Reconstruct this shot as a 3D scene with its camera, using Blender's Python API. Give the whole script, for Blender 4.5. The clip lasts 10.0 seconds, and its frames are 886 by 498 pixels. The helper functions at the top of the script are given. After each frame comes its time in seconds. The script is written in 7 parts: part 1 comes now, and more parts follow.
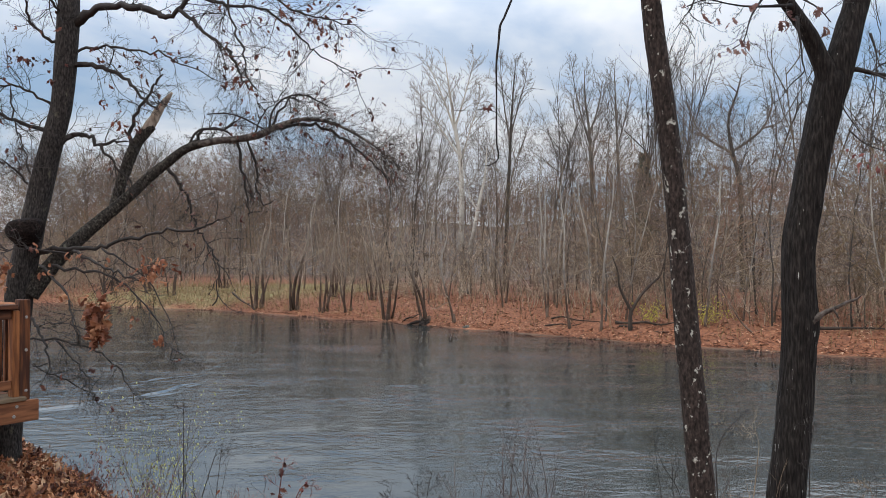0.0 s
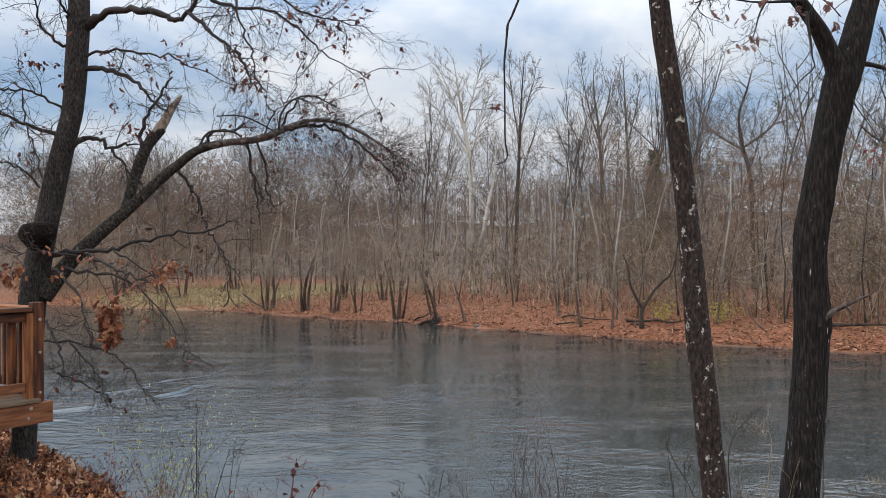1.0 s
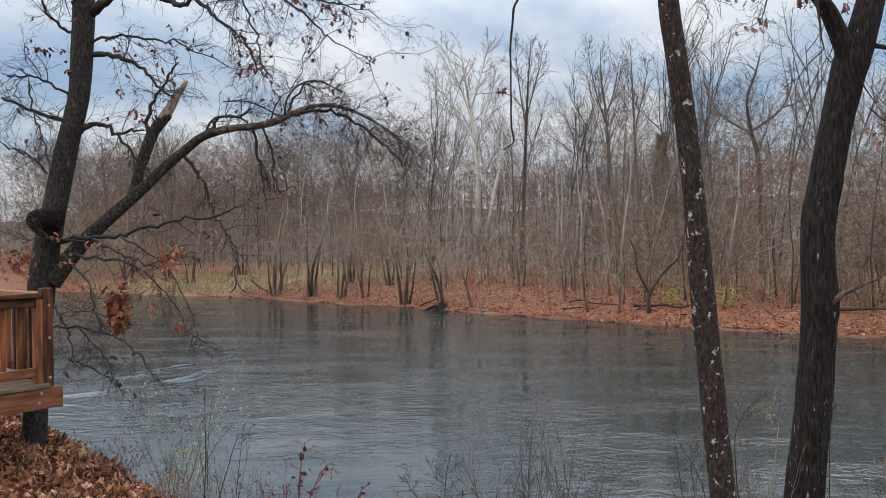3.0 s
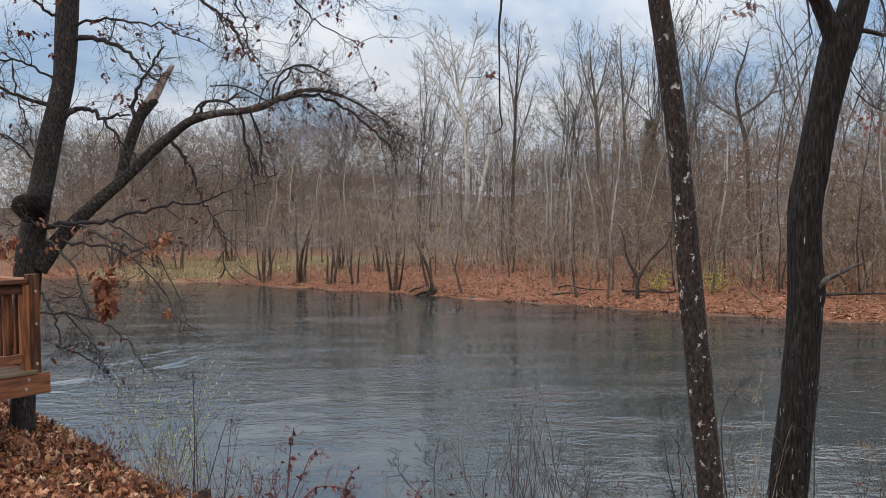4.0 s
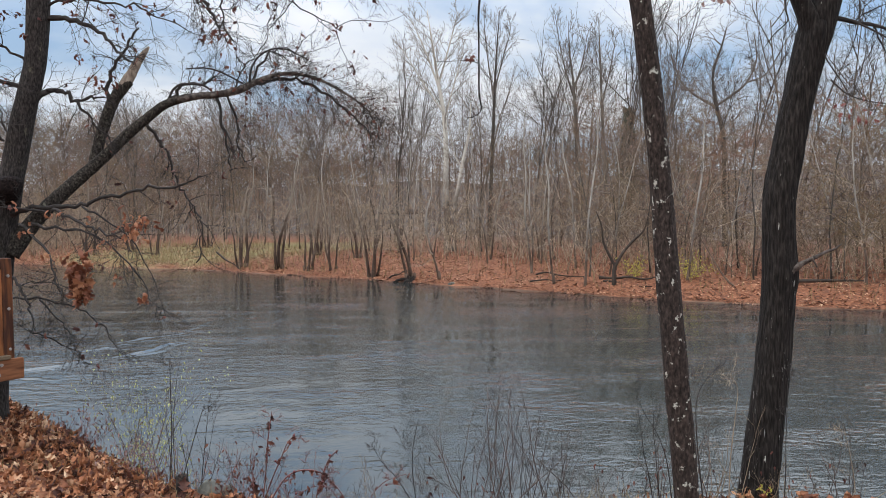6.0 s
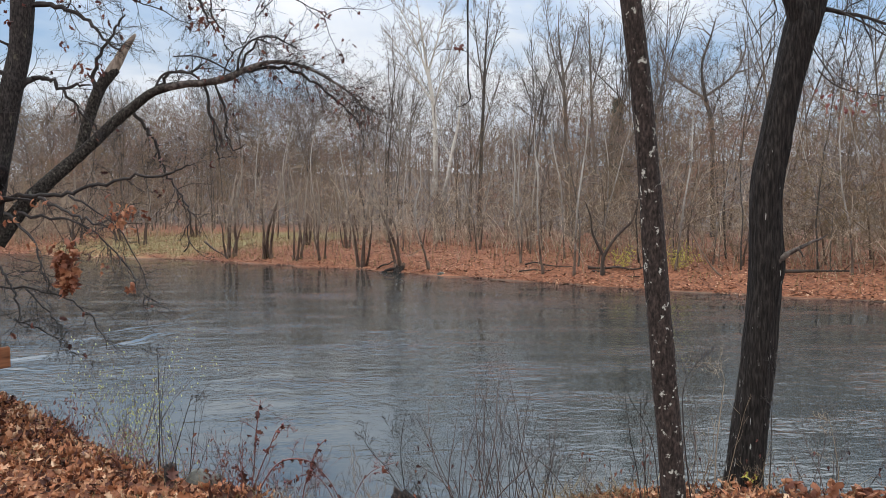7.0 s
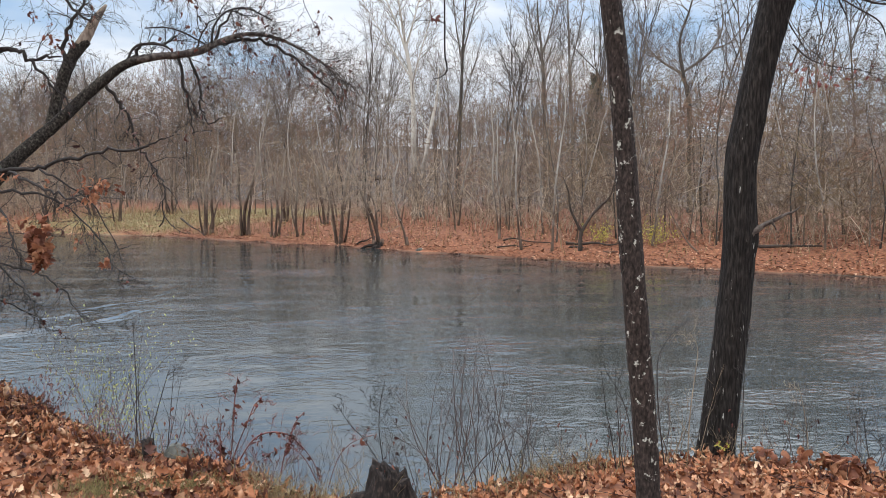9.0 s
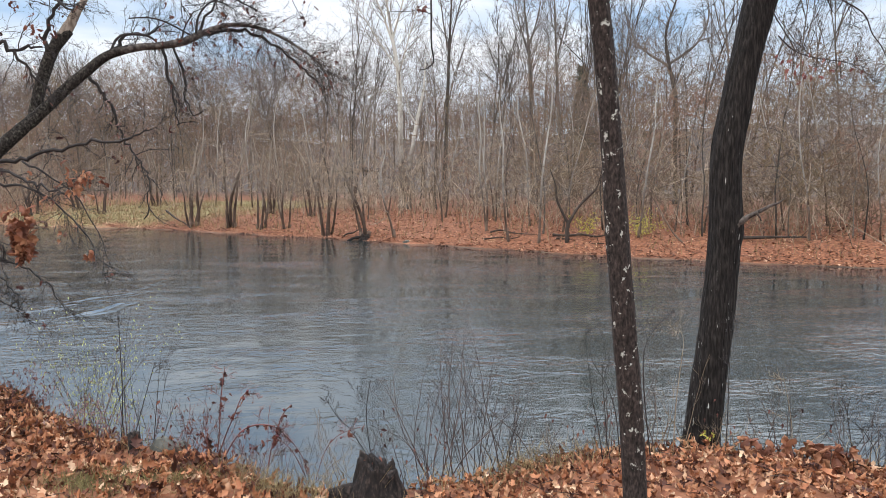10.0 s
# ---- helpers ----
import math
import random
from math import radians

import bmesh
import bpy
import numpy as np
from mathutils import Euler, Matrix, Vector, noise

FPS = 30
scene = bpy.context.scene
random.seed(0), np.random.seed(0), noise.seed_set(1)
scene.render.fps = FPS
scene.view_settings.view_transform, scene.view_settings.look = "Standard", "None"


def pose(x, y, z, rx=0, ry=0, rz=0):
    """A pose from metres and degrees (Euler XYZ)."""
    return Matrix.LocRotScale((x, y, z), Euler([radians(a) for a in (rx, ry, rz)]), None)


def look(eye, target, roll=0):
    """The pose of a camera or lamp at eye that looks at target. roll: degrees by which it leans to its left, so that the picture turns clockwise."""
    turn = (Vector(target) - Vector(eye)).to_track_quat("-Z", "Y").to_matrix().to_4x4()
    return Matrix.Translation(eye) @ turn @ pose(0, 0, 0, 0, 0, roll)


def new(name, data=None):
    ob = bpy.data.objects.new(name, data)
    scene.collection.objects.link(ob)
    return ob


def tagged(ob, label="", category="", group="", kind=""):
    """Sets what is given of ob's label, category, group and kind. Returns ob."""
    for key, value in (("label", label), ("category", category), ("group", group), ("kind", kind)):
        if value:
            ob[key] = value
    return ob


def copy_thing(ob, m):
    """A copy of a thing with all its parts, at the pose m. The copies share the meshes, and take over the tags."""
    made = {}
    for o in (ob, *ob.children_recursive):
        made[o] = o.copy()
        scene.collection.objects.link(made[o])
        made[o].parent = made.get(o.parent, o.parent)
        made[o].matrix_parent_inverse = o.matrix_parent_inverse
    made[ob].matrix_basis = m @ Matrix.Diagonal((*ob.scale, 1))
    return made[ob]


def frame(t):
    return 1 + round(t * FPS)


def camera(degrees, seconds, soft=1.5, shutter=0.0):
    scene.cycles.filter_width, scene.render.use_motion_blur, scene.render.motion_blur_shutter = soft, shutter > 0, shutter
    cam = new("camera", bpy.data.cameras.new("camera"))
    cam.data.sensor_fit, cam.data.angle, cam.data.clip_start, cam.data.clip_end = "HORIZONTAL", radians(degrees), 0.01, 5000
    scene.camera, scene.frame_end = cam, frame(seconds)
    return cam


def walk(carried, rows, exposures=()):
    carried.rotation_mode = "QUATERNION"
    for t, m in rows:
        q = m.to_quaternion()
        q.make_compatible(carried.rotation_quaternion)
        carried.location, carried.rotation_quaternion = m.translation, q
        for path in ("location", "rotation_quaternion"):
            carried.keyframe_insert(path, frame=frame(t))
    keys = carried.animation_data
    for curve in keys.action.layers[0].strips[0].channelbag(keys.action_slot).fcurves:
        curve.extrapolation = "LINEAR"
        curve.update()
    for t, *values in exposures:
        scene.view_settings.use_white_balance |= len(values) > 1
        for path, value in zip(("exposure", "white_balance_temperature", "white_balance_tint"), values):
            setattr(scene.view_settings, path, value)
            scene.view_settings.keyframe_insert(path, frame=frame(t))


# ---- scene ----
cam = camera(60.1, 10.0, soft=0.3)
PATH = [
    (0.0, 0.0000, 0.0000, 4.0000, 90.700, 0.000, 0.000),
    (0.5, 0.0024, -0.0010, 4.0016, 90.696, 0.308, 0.403),
    (1.0, 0.0027, -0.0040, 4.0012, 90.658, 0.488, 0.759),
    (1.5, 0.0040, -0.0035, 4.0007, 90.601, 0.479, 1.154),
    (2.0, 0.0026, -0.0041, 4.0003, 90.350, 0.599, 1.395),
    (3.5, 0.0076, -0.0053, 3.9958, 89.030, 0.736, 0.984),
    (4.0, 0.0096, -0.0027, 3.9916, 88.507, 0.725, 0.474),
    (4.5, 0.0089, -0.0015, 3.9884, 88.381, 0.623, 0.169),
    (5.0, 0.0068, -0.0030, 3.9847, 88.199, 0.508, -0.258),
    (5.5, 0.0066, -0.0038, 3.9803, 87.861, 0.543, -0.728),
    (7.0, 0.0098, -0.0058, 3.9723, 86.760, 0.401, -1.937),
    (7.5, 0.0127, -0.0089, 3.9689, 86.302, 0.420, -2.427),
    (8.0, 0.0166, -0.0128, 3.9605, 85.859, 0.447, -2.899),
    (8.5, 0.0172, -0.0124, 3.9568, 85.449, 0.381, -3.134),
    (9.0, 0.0181, -0.0107, 3.9538, 84.985, 0.428, -3.530),
    (9.5, 0.0207, -0.0076, 3.9521, 84.694, 0.530, -4.053),
    (10.0, 0.0185, -0.0069, 3.9522, 84.374, 0.466, -4.502),
]
walk(cam, [(r[0], pose(*r[1:])) for r in PATH],
     [(0.0, -0.33), (4.5, -0.36), (5.5, -0.22), (7.0, -0.13), (8.5, -0.09), (9.0, 0.03), (10.0, 0.16)])

# ---- world, sun ----
SUN_AZ, SUN_EL = radians(-105), radians(38)      # azimuth from straight ahead (+y), to the left
world = bpy.data.worlds.new("world")
scene.world = world
world.use_nodes = True


def link_chain(nt):
    return nt.nodes, nt.links.new


def sky():
    nt = world.node_tree
    nt.nodes.clear()
    N, L = link_chain(nt)
    out, bg = N.new("ShaderNodeOutputWorld"), N.new("ShaderNodeBackground")
    bg.inputs["Strength"].default_value = 0.09
    sk = N.new("ShaderNodeTexSky")
    sk.sky_type, sk.sun_disc = "NISHITA", False
    sk.sun_elevation, sk.sun_rotation = SUN_EL, SUN_AZ
    sk.air_density, sk.dust_density, sk.ozone_density = 1.0, 0.8, 1.0
    # a deck of broken cloud: the view direction meets a flat layer
    tc, sep = N.new("ShaderNodeTexCoord"), N.new("ShaderNodeSeparateXYZ")
    L(tc.outputs["Generated"], sep.inputs[0])
    up = N.new("ShaderNodeMath"); up.operation = "MAXIMUM"; up.inputs[1].default_value = 0.0
    L(sep.outputs["Z"], up.inputs[0])
    add = N.new("ShaderNodeMath"); add.operation = "ADD"; add.inputs[1].default_value = 0.16
    L(up.outputs[0], add.inputs[0])
    div = N.new("ShaderNodeVectorMath"); div.operation = "DIVIDE"
    cmb = N.new("ShaderNodeCombineXYZ")
    for k in range(3):
        L(add.outputs[0], cmb.inputs[k])
    L(tc.outputs["Generated"], div.inputs[0]); L(cmb.outputs[0], div.inputs[1])
    mp = N.new("ShaderNodeMapping")
    mp.inputs["Scale"].default_value = (0.9, 0.75, 0.3)
    mp.inputs["Location"].default_value = (CLOUD_AT[0], CLOUD_AT[1], CLOUD_AT[2])
    L(div.outputs[0], mp.inputs[0])
    n1 = N.new("ShaderNodeTexNoise"); n1.inputs["Scale"].default_value = 1.1; n1.inputs["Detail"].default_value = 7; n1.inputs["Roughness"].default_value = 0.5
    n1.inputs["Distortion"].default_value = 0.25
    n2 = N.new("ShaderNodeTexNoise"); n2.inputs["Scale"].default_value = 1.9; n2.inputs["Detail"].default_value = 5
    L(mp.outputs[0], n1.inputs[0]); L(mp.outputs[0], n2.inputs[0])
    cover = N.new("ShaderNodeValToRGB")
    cover.color_ramp.elements[0].position, cover.color_ramp.elements[1].position = 0.38, 0.54
    L(n1.outputs[0], cover.inputs[0])
    shade = N.new("ShaderNodeValToRGB")
    e = shade.color_ramp.elements
    e[0].position, e[0].color = 0.40, (6.7, 7.3, 8.2, 1)
    e[1].position, e[1].color = 0.60, (8.4, 8.65, 9.1, 1)
    L(n2.outputs[0], shade.inputs[0])
    blue = N.new("ShaderNodeMix"); blue.data_type = "RGBA"; blue.inputs["Factor"].default_value = 0.42
    L(sk.outputs[0], blue.inputs["A"]); blue.inputs["B"].default_value = (4.6, 6.5, 9.3, 1)
    mix = N.new("ShaderNodeMix"); mix.data_type = "RGBA"
    L(cover.outputs[0], mix.inputs["Factor"]); L(blue.outputs["Result"], mix.inputs["A"]); L(shade.outputs[0], mix.inputs["B"])
    # an overcast sky brightens from the horizon to the zenith
    square, fourth, rise = N.new("ShaderNodeMath"), N.new("ShaderNodeMath"), N.new("ShaderNodeMath")
    square.operation, fourth.operation, rise.operation = "MULTIPLY", "MULTIPLY", "MULTIPLY_ADD"
    rise.inputs[1].default_value, rise.inputs[2].default_value = 58.0, 1.26
    L(up.outputs[0], square.inputs[0]); L(up.outputs[0], square.inputs[1])
    L(square.outputs[0], fourth.inputs[0]); L(square.outputs[0], fourth.inputs[1])
    L(fourth.outputs[0], rise.inputs[0])
    lift = N.new("ShaderNodeMath"); lift.operation = "MINIMUM"; lift.inputs[1].default_value = 4.4
    L(rise.outputs[0], lift.inputs[0])
    grade = N.new("ShaderNodeVectorMath"); grade.operation = "SCALE"
    L(mix.outputs["Result"], grade.inputs[0]); L(lift.outputs[0], grade.inputs["Scale"])
    L(grade.outputs[0], bg.inputs["Color"]); L(bg.outputs[0], out.inputs[0])


CLOUD_AT = (1.3, 0.1, 0.0)
sky()
sun_data = bpy.data.lights.new("sun", "SUN")
sun_data.energy, sun_data.angle, sun_data.color = 1.25, radians(12), (1.0, 0.97, 0.935)
sun = new("sun", sun_data)
sun_way = Vector((math.sin(SUN_AZ) * math.cos(SUN_EL), math.cos(SUN_AZ) * math.cos(SUN_EL), math.sin(SUN_EL)))
sun.matrix_world = look(sun_way * 50, (0, 0, 0))


# ---- materials ----
def material(name, stops, scale=(1, 1, 1), noise_scale=6.0, detail=6, rough=0.9, bump=0.3, bump_scale=None, bump_dist=0.01,
             island=0.0, obrand=0.0, spec=0.3, extra=None, coat=0.0):
    """Ramp of colours over noise in object space, with a second finer noise for the relief and value shifts by piece."""
    m = bpy.data.materials.new(name)
    m.use_nodes = True
    nt = m.node_tree
    N, L = link_chain(nt)
    b = N["Principled BSDF"]
    b.inputs["Roughness"].default_value = rough
    b.inputs["Specular IOR Level"].default_value = spec
    tc, mp = N.new("ShaderNodeTexCoord"), N.new("ShaderNodeMapping")
    mp.inputs["Scale"].default_value = scale
    L(tc.outputs["Object"], mp.inputs[0])
    n = N.new("ShaderNodeTexNoise")
    n.inputs["Scale"].default_value, n.inputs["Detail"].default_value = noise_scale, detail
    L(mp.outputs[0], n.inputs[0])
    r = N.new("ShaderNodeValToRGB")
    while len(r.color_ramp.elements) < len(stops):
        r.color_ramp.elements.new(0.5)
    for el, (pos, col) in zip(r.color_ramp.elements, stops):
        el.position, el.color = pos, (*col, 1)
    fac = n.outputs[0]
    if island or obrand:
        if island:
            g = N.new("ShaderNodeNewGeometry"); src, amt = g.outputs["Random Per Island"], island
        else:
            g = N.new("ShaderNodeObjectInfo"); src, amt = g.outputs["Random"], obrand
        ma = N.new("ShaderNodeMath"); ma.operation = "MULTIPLY_ADD"
        ma.inputs[1].default_value, ma.inputs[2].default_value = amt, -amt / 2
        L(src, ma.inputs[0])
        ad = N.new("ShaderNodeMath"); ad.operation = "ADD"; ad.use_clamp = True
        L(fac, ad.inputs[0]); L(ma.outputs[0], ad.inputs[1])
        fac = ad.outputs[0]
    L(fac, r.inputs[0])
    col = r.outputs[0]
    if extra:
        col = extra(nt, tc, mp, col)
    L(col, b.inputs["Base Color"])
    if bump:
        n2 = N.new("ShaderNodeTexNoise")
        n2.inputs["Scale"].default_value, n2.inputs["Detail"].default_value = bump_scale or noise_scale * 3, 5
        L(mp.outputs[0], n2.inputs[0])
        bp = N.new("ShaderNodeBump")
        bp.inputs["Strength"].default_value, bp.inputs["Distance"].default_value = bump, bump_dist
        L(n2.outputs[0], bp.inputs["Height"]); L(bp.outputs[0], b.inputs["Normal"])
    return m


def spots(scale, vscale, lo, hi, colour, seed=0.0, amount=1.0, top=None):
    """Lichen: patches where a noise passes a threshold; sparser above the height top."""
    def run(nt, tc, mp, col):
        N, L = link_chain(nt)
        m2 = N.new("ShaderNodeMapping"); m2.inputs["Scale"].default_value = (1, 1, vscale); m2.inputs["Location"].default_value = (seed, seed, seed)
        L(tc.outputs["Object"], m2.inputs[0])
        n = N.new("ShaderNodeTexNoise"); n.inputs["Scale"].default_value = scale; n.inputs["Detail"].default_value = 4; n.inputs["Roughness"].default_value = 0.65
        L(m2.outputs[0], n.inputs[0])
        r = N.new("ShaderNodeValToRGB")
        r.color_ramp.elements[0].position, r.color_ramp.elements[1].position = lo, hi
        r.color_ramp.elements[1].color = (amount, amount, amount, 1)
        grown = n.outputs[0]
        if top:
            sep, fade, less = N.new("ShaderNodeSeparateXYZ"), N.new("ShaderNodeMapRange"), N.new("ShaderNodeMath")
            fade.inputs[1].default_value, fade.inputs[2].default_value, fade.inputs[4].default_value = top - 1.2, top + 0.6, 0.07
            less.operation = "SUBTRACT"
            L(tc.outputs["Object"], sep.inputs[0]); L(sep.outputs["Z"], fade.inputs[0]); L(grown, less.inputs[0]); L(fade.outputs[0], less.inputs[1])
            grown = less.outputs[0]
        L(grown, r.inputs[0])
        x = N.new("ShaderNodeMix"); x.data_type = "RGBA"
        L(r.outputs[0], x.inputs["Factor"]); L(col, x.inputs["A"]); x.inputs["B"].default_value = (*colour, 1)
        return x.outputs["Result"]
    return run


M_BARK1 = material("bark_lichened", [(0.30, (0.009, 0.0076, 0.0068)), (0.5, (0.027, 0.0205, 0.0178)), (0.74, (0.063, 0.048, 0.042))], (1, 1, 0.45), 95, 8, 0.95, 1.0, 80, 0.006,
                   spec=0.12, extra=spots(26, 1.0, 0.605, 0.65, (0.33, 0.33, 0.29)))
M_BARK2 = material("bark_furrowed", [(0.3, (0.0052, 0.0046, 0.0043)), (0.5, (0.0145, 0.0122, 0.011)), (0.75, (0.041, 0.035, 0.031))], (1, 1, 0.16), 80, 8, 0.95, 1.0, 70, 0.010,
                   spec=0.12, extra=spots(60, 0.14, 0.635, 0.675, (0.34, 0.34, 0.31), top=3.4))
M_BARK3 = material("bark_oak", [(0.32, (0.012, 0.0104, 0.010)), (0.5, (0.031, 0.0268, 0.025)), (0.75, (0.072, 0.063, 0.057))], (1, 1, 0.34), 75, 7, 0.95, 1.0, 95, 0.008,
                   spec=0.12, extra=spots(12, 0.6, 0.62, 0.74, (0.13, 0.12, 0.085), 3.0, 0.8))
M_MOSSLIMB = material("mottled_limb", [(0.32, (0.010, 0.0085, 0.0075)), (0.5, (0.027, 0.0225, 0.019)), (0.72, (0.075, 0.065, 0.055))], (1, 1, 0.8), 50, 8, 0.95, 0.9, 70, 0.007,
                      spec=0.12, extra=spots(30, 0.7, 0.58, 0.70, (0.16, 0.155, 0.12), 5.0, 0.7))
M_GREYLIMB = material("weathered_limb", [(0.3, (0.02, 0.016, 0.014)), (0.48, (0.07, 0.056, 0.048)), (0.75, (0.22, 0.195, 0.17))], (1, 1, 1), 22, 8, 0.9, 0.7, 60, 0.006)
M_DEADWOOD = material("bare_dead_wood", [(0.3, (0.12, 0.09, 0.07)), (0.55, (0.30, 0.24, 0.19)), (0.8, (0.45, 0.38, 0.32))], (1, 1, 0.3), 30, 6, 0.85, 0.5)
M_TWIG = material("dark_twig", [(0.3, (0.010, 0.008, 0.0075)), (0.7, (0.035, 0.028, 0.025))], noise_scale=20, rough=0.8, bump=0, island=0.5)
M_REDTWIG = material("red_cane", [(0.3, (0.07, 0.02, 0.019)), (0.7, (0.16, 0.06, 0.05))], noise_scale=20, rough=0.6, bump=0, island=0.5)
M_TANTWIG = material("tan_twig", [(0.3, (0.09, 0.065, 0.045)), (0.7, (0.24, 0.18, 0.12))], noise_scale=20, rough=0.8, bump=0, island=0.6)
LEAF_STOPS = [(0.12, (0.048, 0.017, 0.011)), (0.31, (0.135, 0.047, 0.023)), (0.48, (0.265, 0.100, 0.045)), (0.65, (0.345, 0.152, 0.074)), (0.84, (0.41, 0.225, 0.130)), (1.0, (0.49, 0.33, 0.21))]
M_LEAF = material("fallen_leaf", LEAF_STOPS, noise_scale=5, detail=3, rough=0.62, bump=0.3, bump_scale=90, bump_dist=0.003, island=0.9, spec=0.22)
M_LEAFPIECE = material("fallen_leaf_single", LEAF_STOPS, noise_scale=5, detail=3, rough=0.62, bump=0.3, bump_scale=90, bump_dist=0.003, obrand=0.9, spec=0.22)
M_OAKLEAF = material("hanging_oak_leaf", [(0.15, (0.035, 0.014, 0.012)), (0.5, (0.105, 0.036, 0.028)), (0.85, (0.20, 0.078, 0.05))], noise_scale=6, rough=0.6, bump=0.2, island=0.8)
M_ORANGELEAF = material("rusty_oak_leaf", [(0.15, (0.10, 0.035, 0.020)), (0.5, (0.23, 0.085, 0.046)), (0.85, (0.38, 0.18, 0.095))], noise_scale=6, rough=0.6, bump=0.2, island=0.8)
M_REDLEAF = material("dull_red_leaf", [(0.15, (0.13, 0.04, 0.036)), (0.5, (0.26, 0.085, 0.07)), (0.85, (0.36, 0.15, 0.12))], noise_scale=6, rough=0.6, bump=0.2, island=0.8)
M_YELLOWLEAF = material("yellow_green_leaf", [(0.2, (0.36, 0.33, 0.06)), (0.8, (0.66, 0.60, 0.14))], noise_scale=8, rough=0.55, bump=0, island=0.7)
M_FARLEAF = material("bank_leaf", [(0.15, (0.06, 0.022, 0.012)), (0.4, (0.16, 0.056, 0.028)), (0.7, (0.265, 0.108, 0.056)), (0.92, (0.42, 0.26, 0.165))], noise_scale=0.5, rough=0.8, bump=0, island=0.9)
M_DRYGRASS = material("dry_grass", [(0.2, (0.12, 0.083, 0.04)), (0.8, (0.28, 0.21, 0.105))], noise_scale=4, rough=0.8, bump=0, island=0.7)
M_FARBARK = material("far_bark", [(0.25, (0.032, 0.026, 0.022)), (0.5, (0.066, 0.054, 0.045)), (0.8, (0.145, 0.122, 0.102))], (1, 1, 0.3), 3, 6, 0.95, 0.4, 14, 0.03, obrand=0.5)
M_FARTWIG = material("far_twig", [(0.2, (0.085, 0.058, 0.042)), (0.5, (0.165, 0.115, 0.082)), (0.85, (0.29, 0.21, 0.15))], noise_scale=1.2, rough=0.9, bump=0, obrand=0.7)
M_CROWNTWIG = material("crown_twig", [(0.2, (0.040, 0.034, 0.031)), (0.5, (0.084, 0.072, 0.066)), (0.85, (0.165, 0.142, 0.130))], noise_scale=1.2, rough=0.9, bump=0, obrand=0.7)


def pale_above(z0, z1, colour):
    """Sycamore bark: darker at the foot, mixed by height and noise to colour above."""
    def run(nt, tc, mp, col):
        N, L = link_chain(nt)
        sep = N.new("ShaderNodeSeparateXYZ"); L(tc.outputs["Object"], sep.inputs[0])
        n = N.new("ShaderNodeTexNoise"); n.inputs["Scale"].default_value = 2.2; n.inputs["Detail"].default_value = 5
        L(tc.outputs["Object"], n.inputs[0])
        a = N.new("ShaderNodeMath"); a.operation = "MULTIPLY_ADD"; a.inputs[1].default_value = 6.0
        L(n.outputs[0], a.inputs[0]); L(sep.outputs["Z"], a.inputs[2])
        r = N.new("ShaderNodeMapRange"); r.inputs[1].default_value, r.inputs[2].default_value = z0 + 3.0, z1 + 3.0
        L(a.outputs[0], r.inputs[0])
        x = N.new("ShaderNodeMix"); x.data_type = "RGBA"
        L(r.outputs[0], x.inputs["Factor"]); L(col, x.inputs["A"]); x.inputs["B"].default_value = (*colour, 1)
        return x.outputs["Result"]
    return run


# red-brown feet of the next two: warm bounced light put into the colour
M_CLUMPSYC = material("sycamore_bark", [(0.3, (0.036, 0.021, 0.015)), (0.6, (0.085, 0.055, 0.040)), (0.8, (0.17, 0.125, 0.095))], (1, 1, 0.4), 4, 6, 0.95, 0.3, extra=pale_above(1.8, 4.5, (0.21, 0.17, 0.135)))
M_SLIMSYC = material("young_sycamore_bark", [(0.3, (0.042, 0.026, 0.019)), (0.6, (0.105, 0.072, 0.053)), (0.8, (0.18, 0.14, 0.11))], (1, 1, 0.4), 4, 6, 0.95, 0.3, extra=pale_above(1.6, 6.0, (0.34, 0.31, 0.275)))
M_SYCAMORE = material("white_sycamore_bark", [(0.3, (0.07, 0.055, 0.044)), (0.6, (0.15, 0.12, 0.10)), (0.8, (0.26, 0.22, 0.18))], (1, 1, 0.4), 4, 6, 0.9, 0.3, extra=pale_above(4.0, 8.5, (0.50, 0.465, 0.41)))
M_PALETWIG = material("pale_twig", [(0.25, (0.14, 0.113, 0.09)), (0.75, (0.34, 0.29, 0.235))], noise_scale=1.5, rough=0.9, bump=0, obrand=0.5)
M_SYCTWIG = material("sycamore_twig", [(0.25, (0.11, 0.092, 0.078)), (0.75, (0.27, 0.235, 0.20))], noise_scale=1.5, rough=0.9, bump=0)
M_LIMBTWIG = material("bowed_limb", [(0.25, (0.10, 0.072, 0.052)), (0.75, (0.27, 0.215, 0.165))], noise_scale=1.5, rough=0.9, bump=0, obrand=0.5)
M_CLUMPBARK = material("dark_bark", [(0.3, (0.022, 0.016, 0.013)), (0.6, (0.05, 0.037, 0.029)), (0.8, (0.11, 0.085, 0.068))], (1, 1, 0.4), 4, 6, 0.95, 0.3)


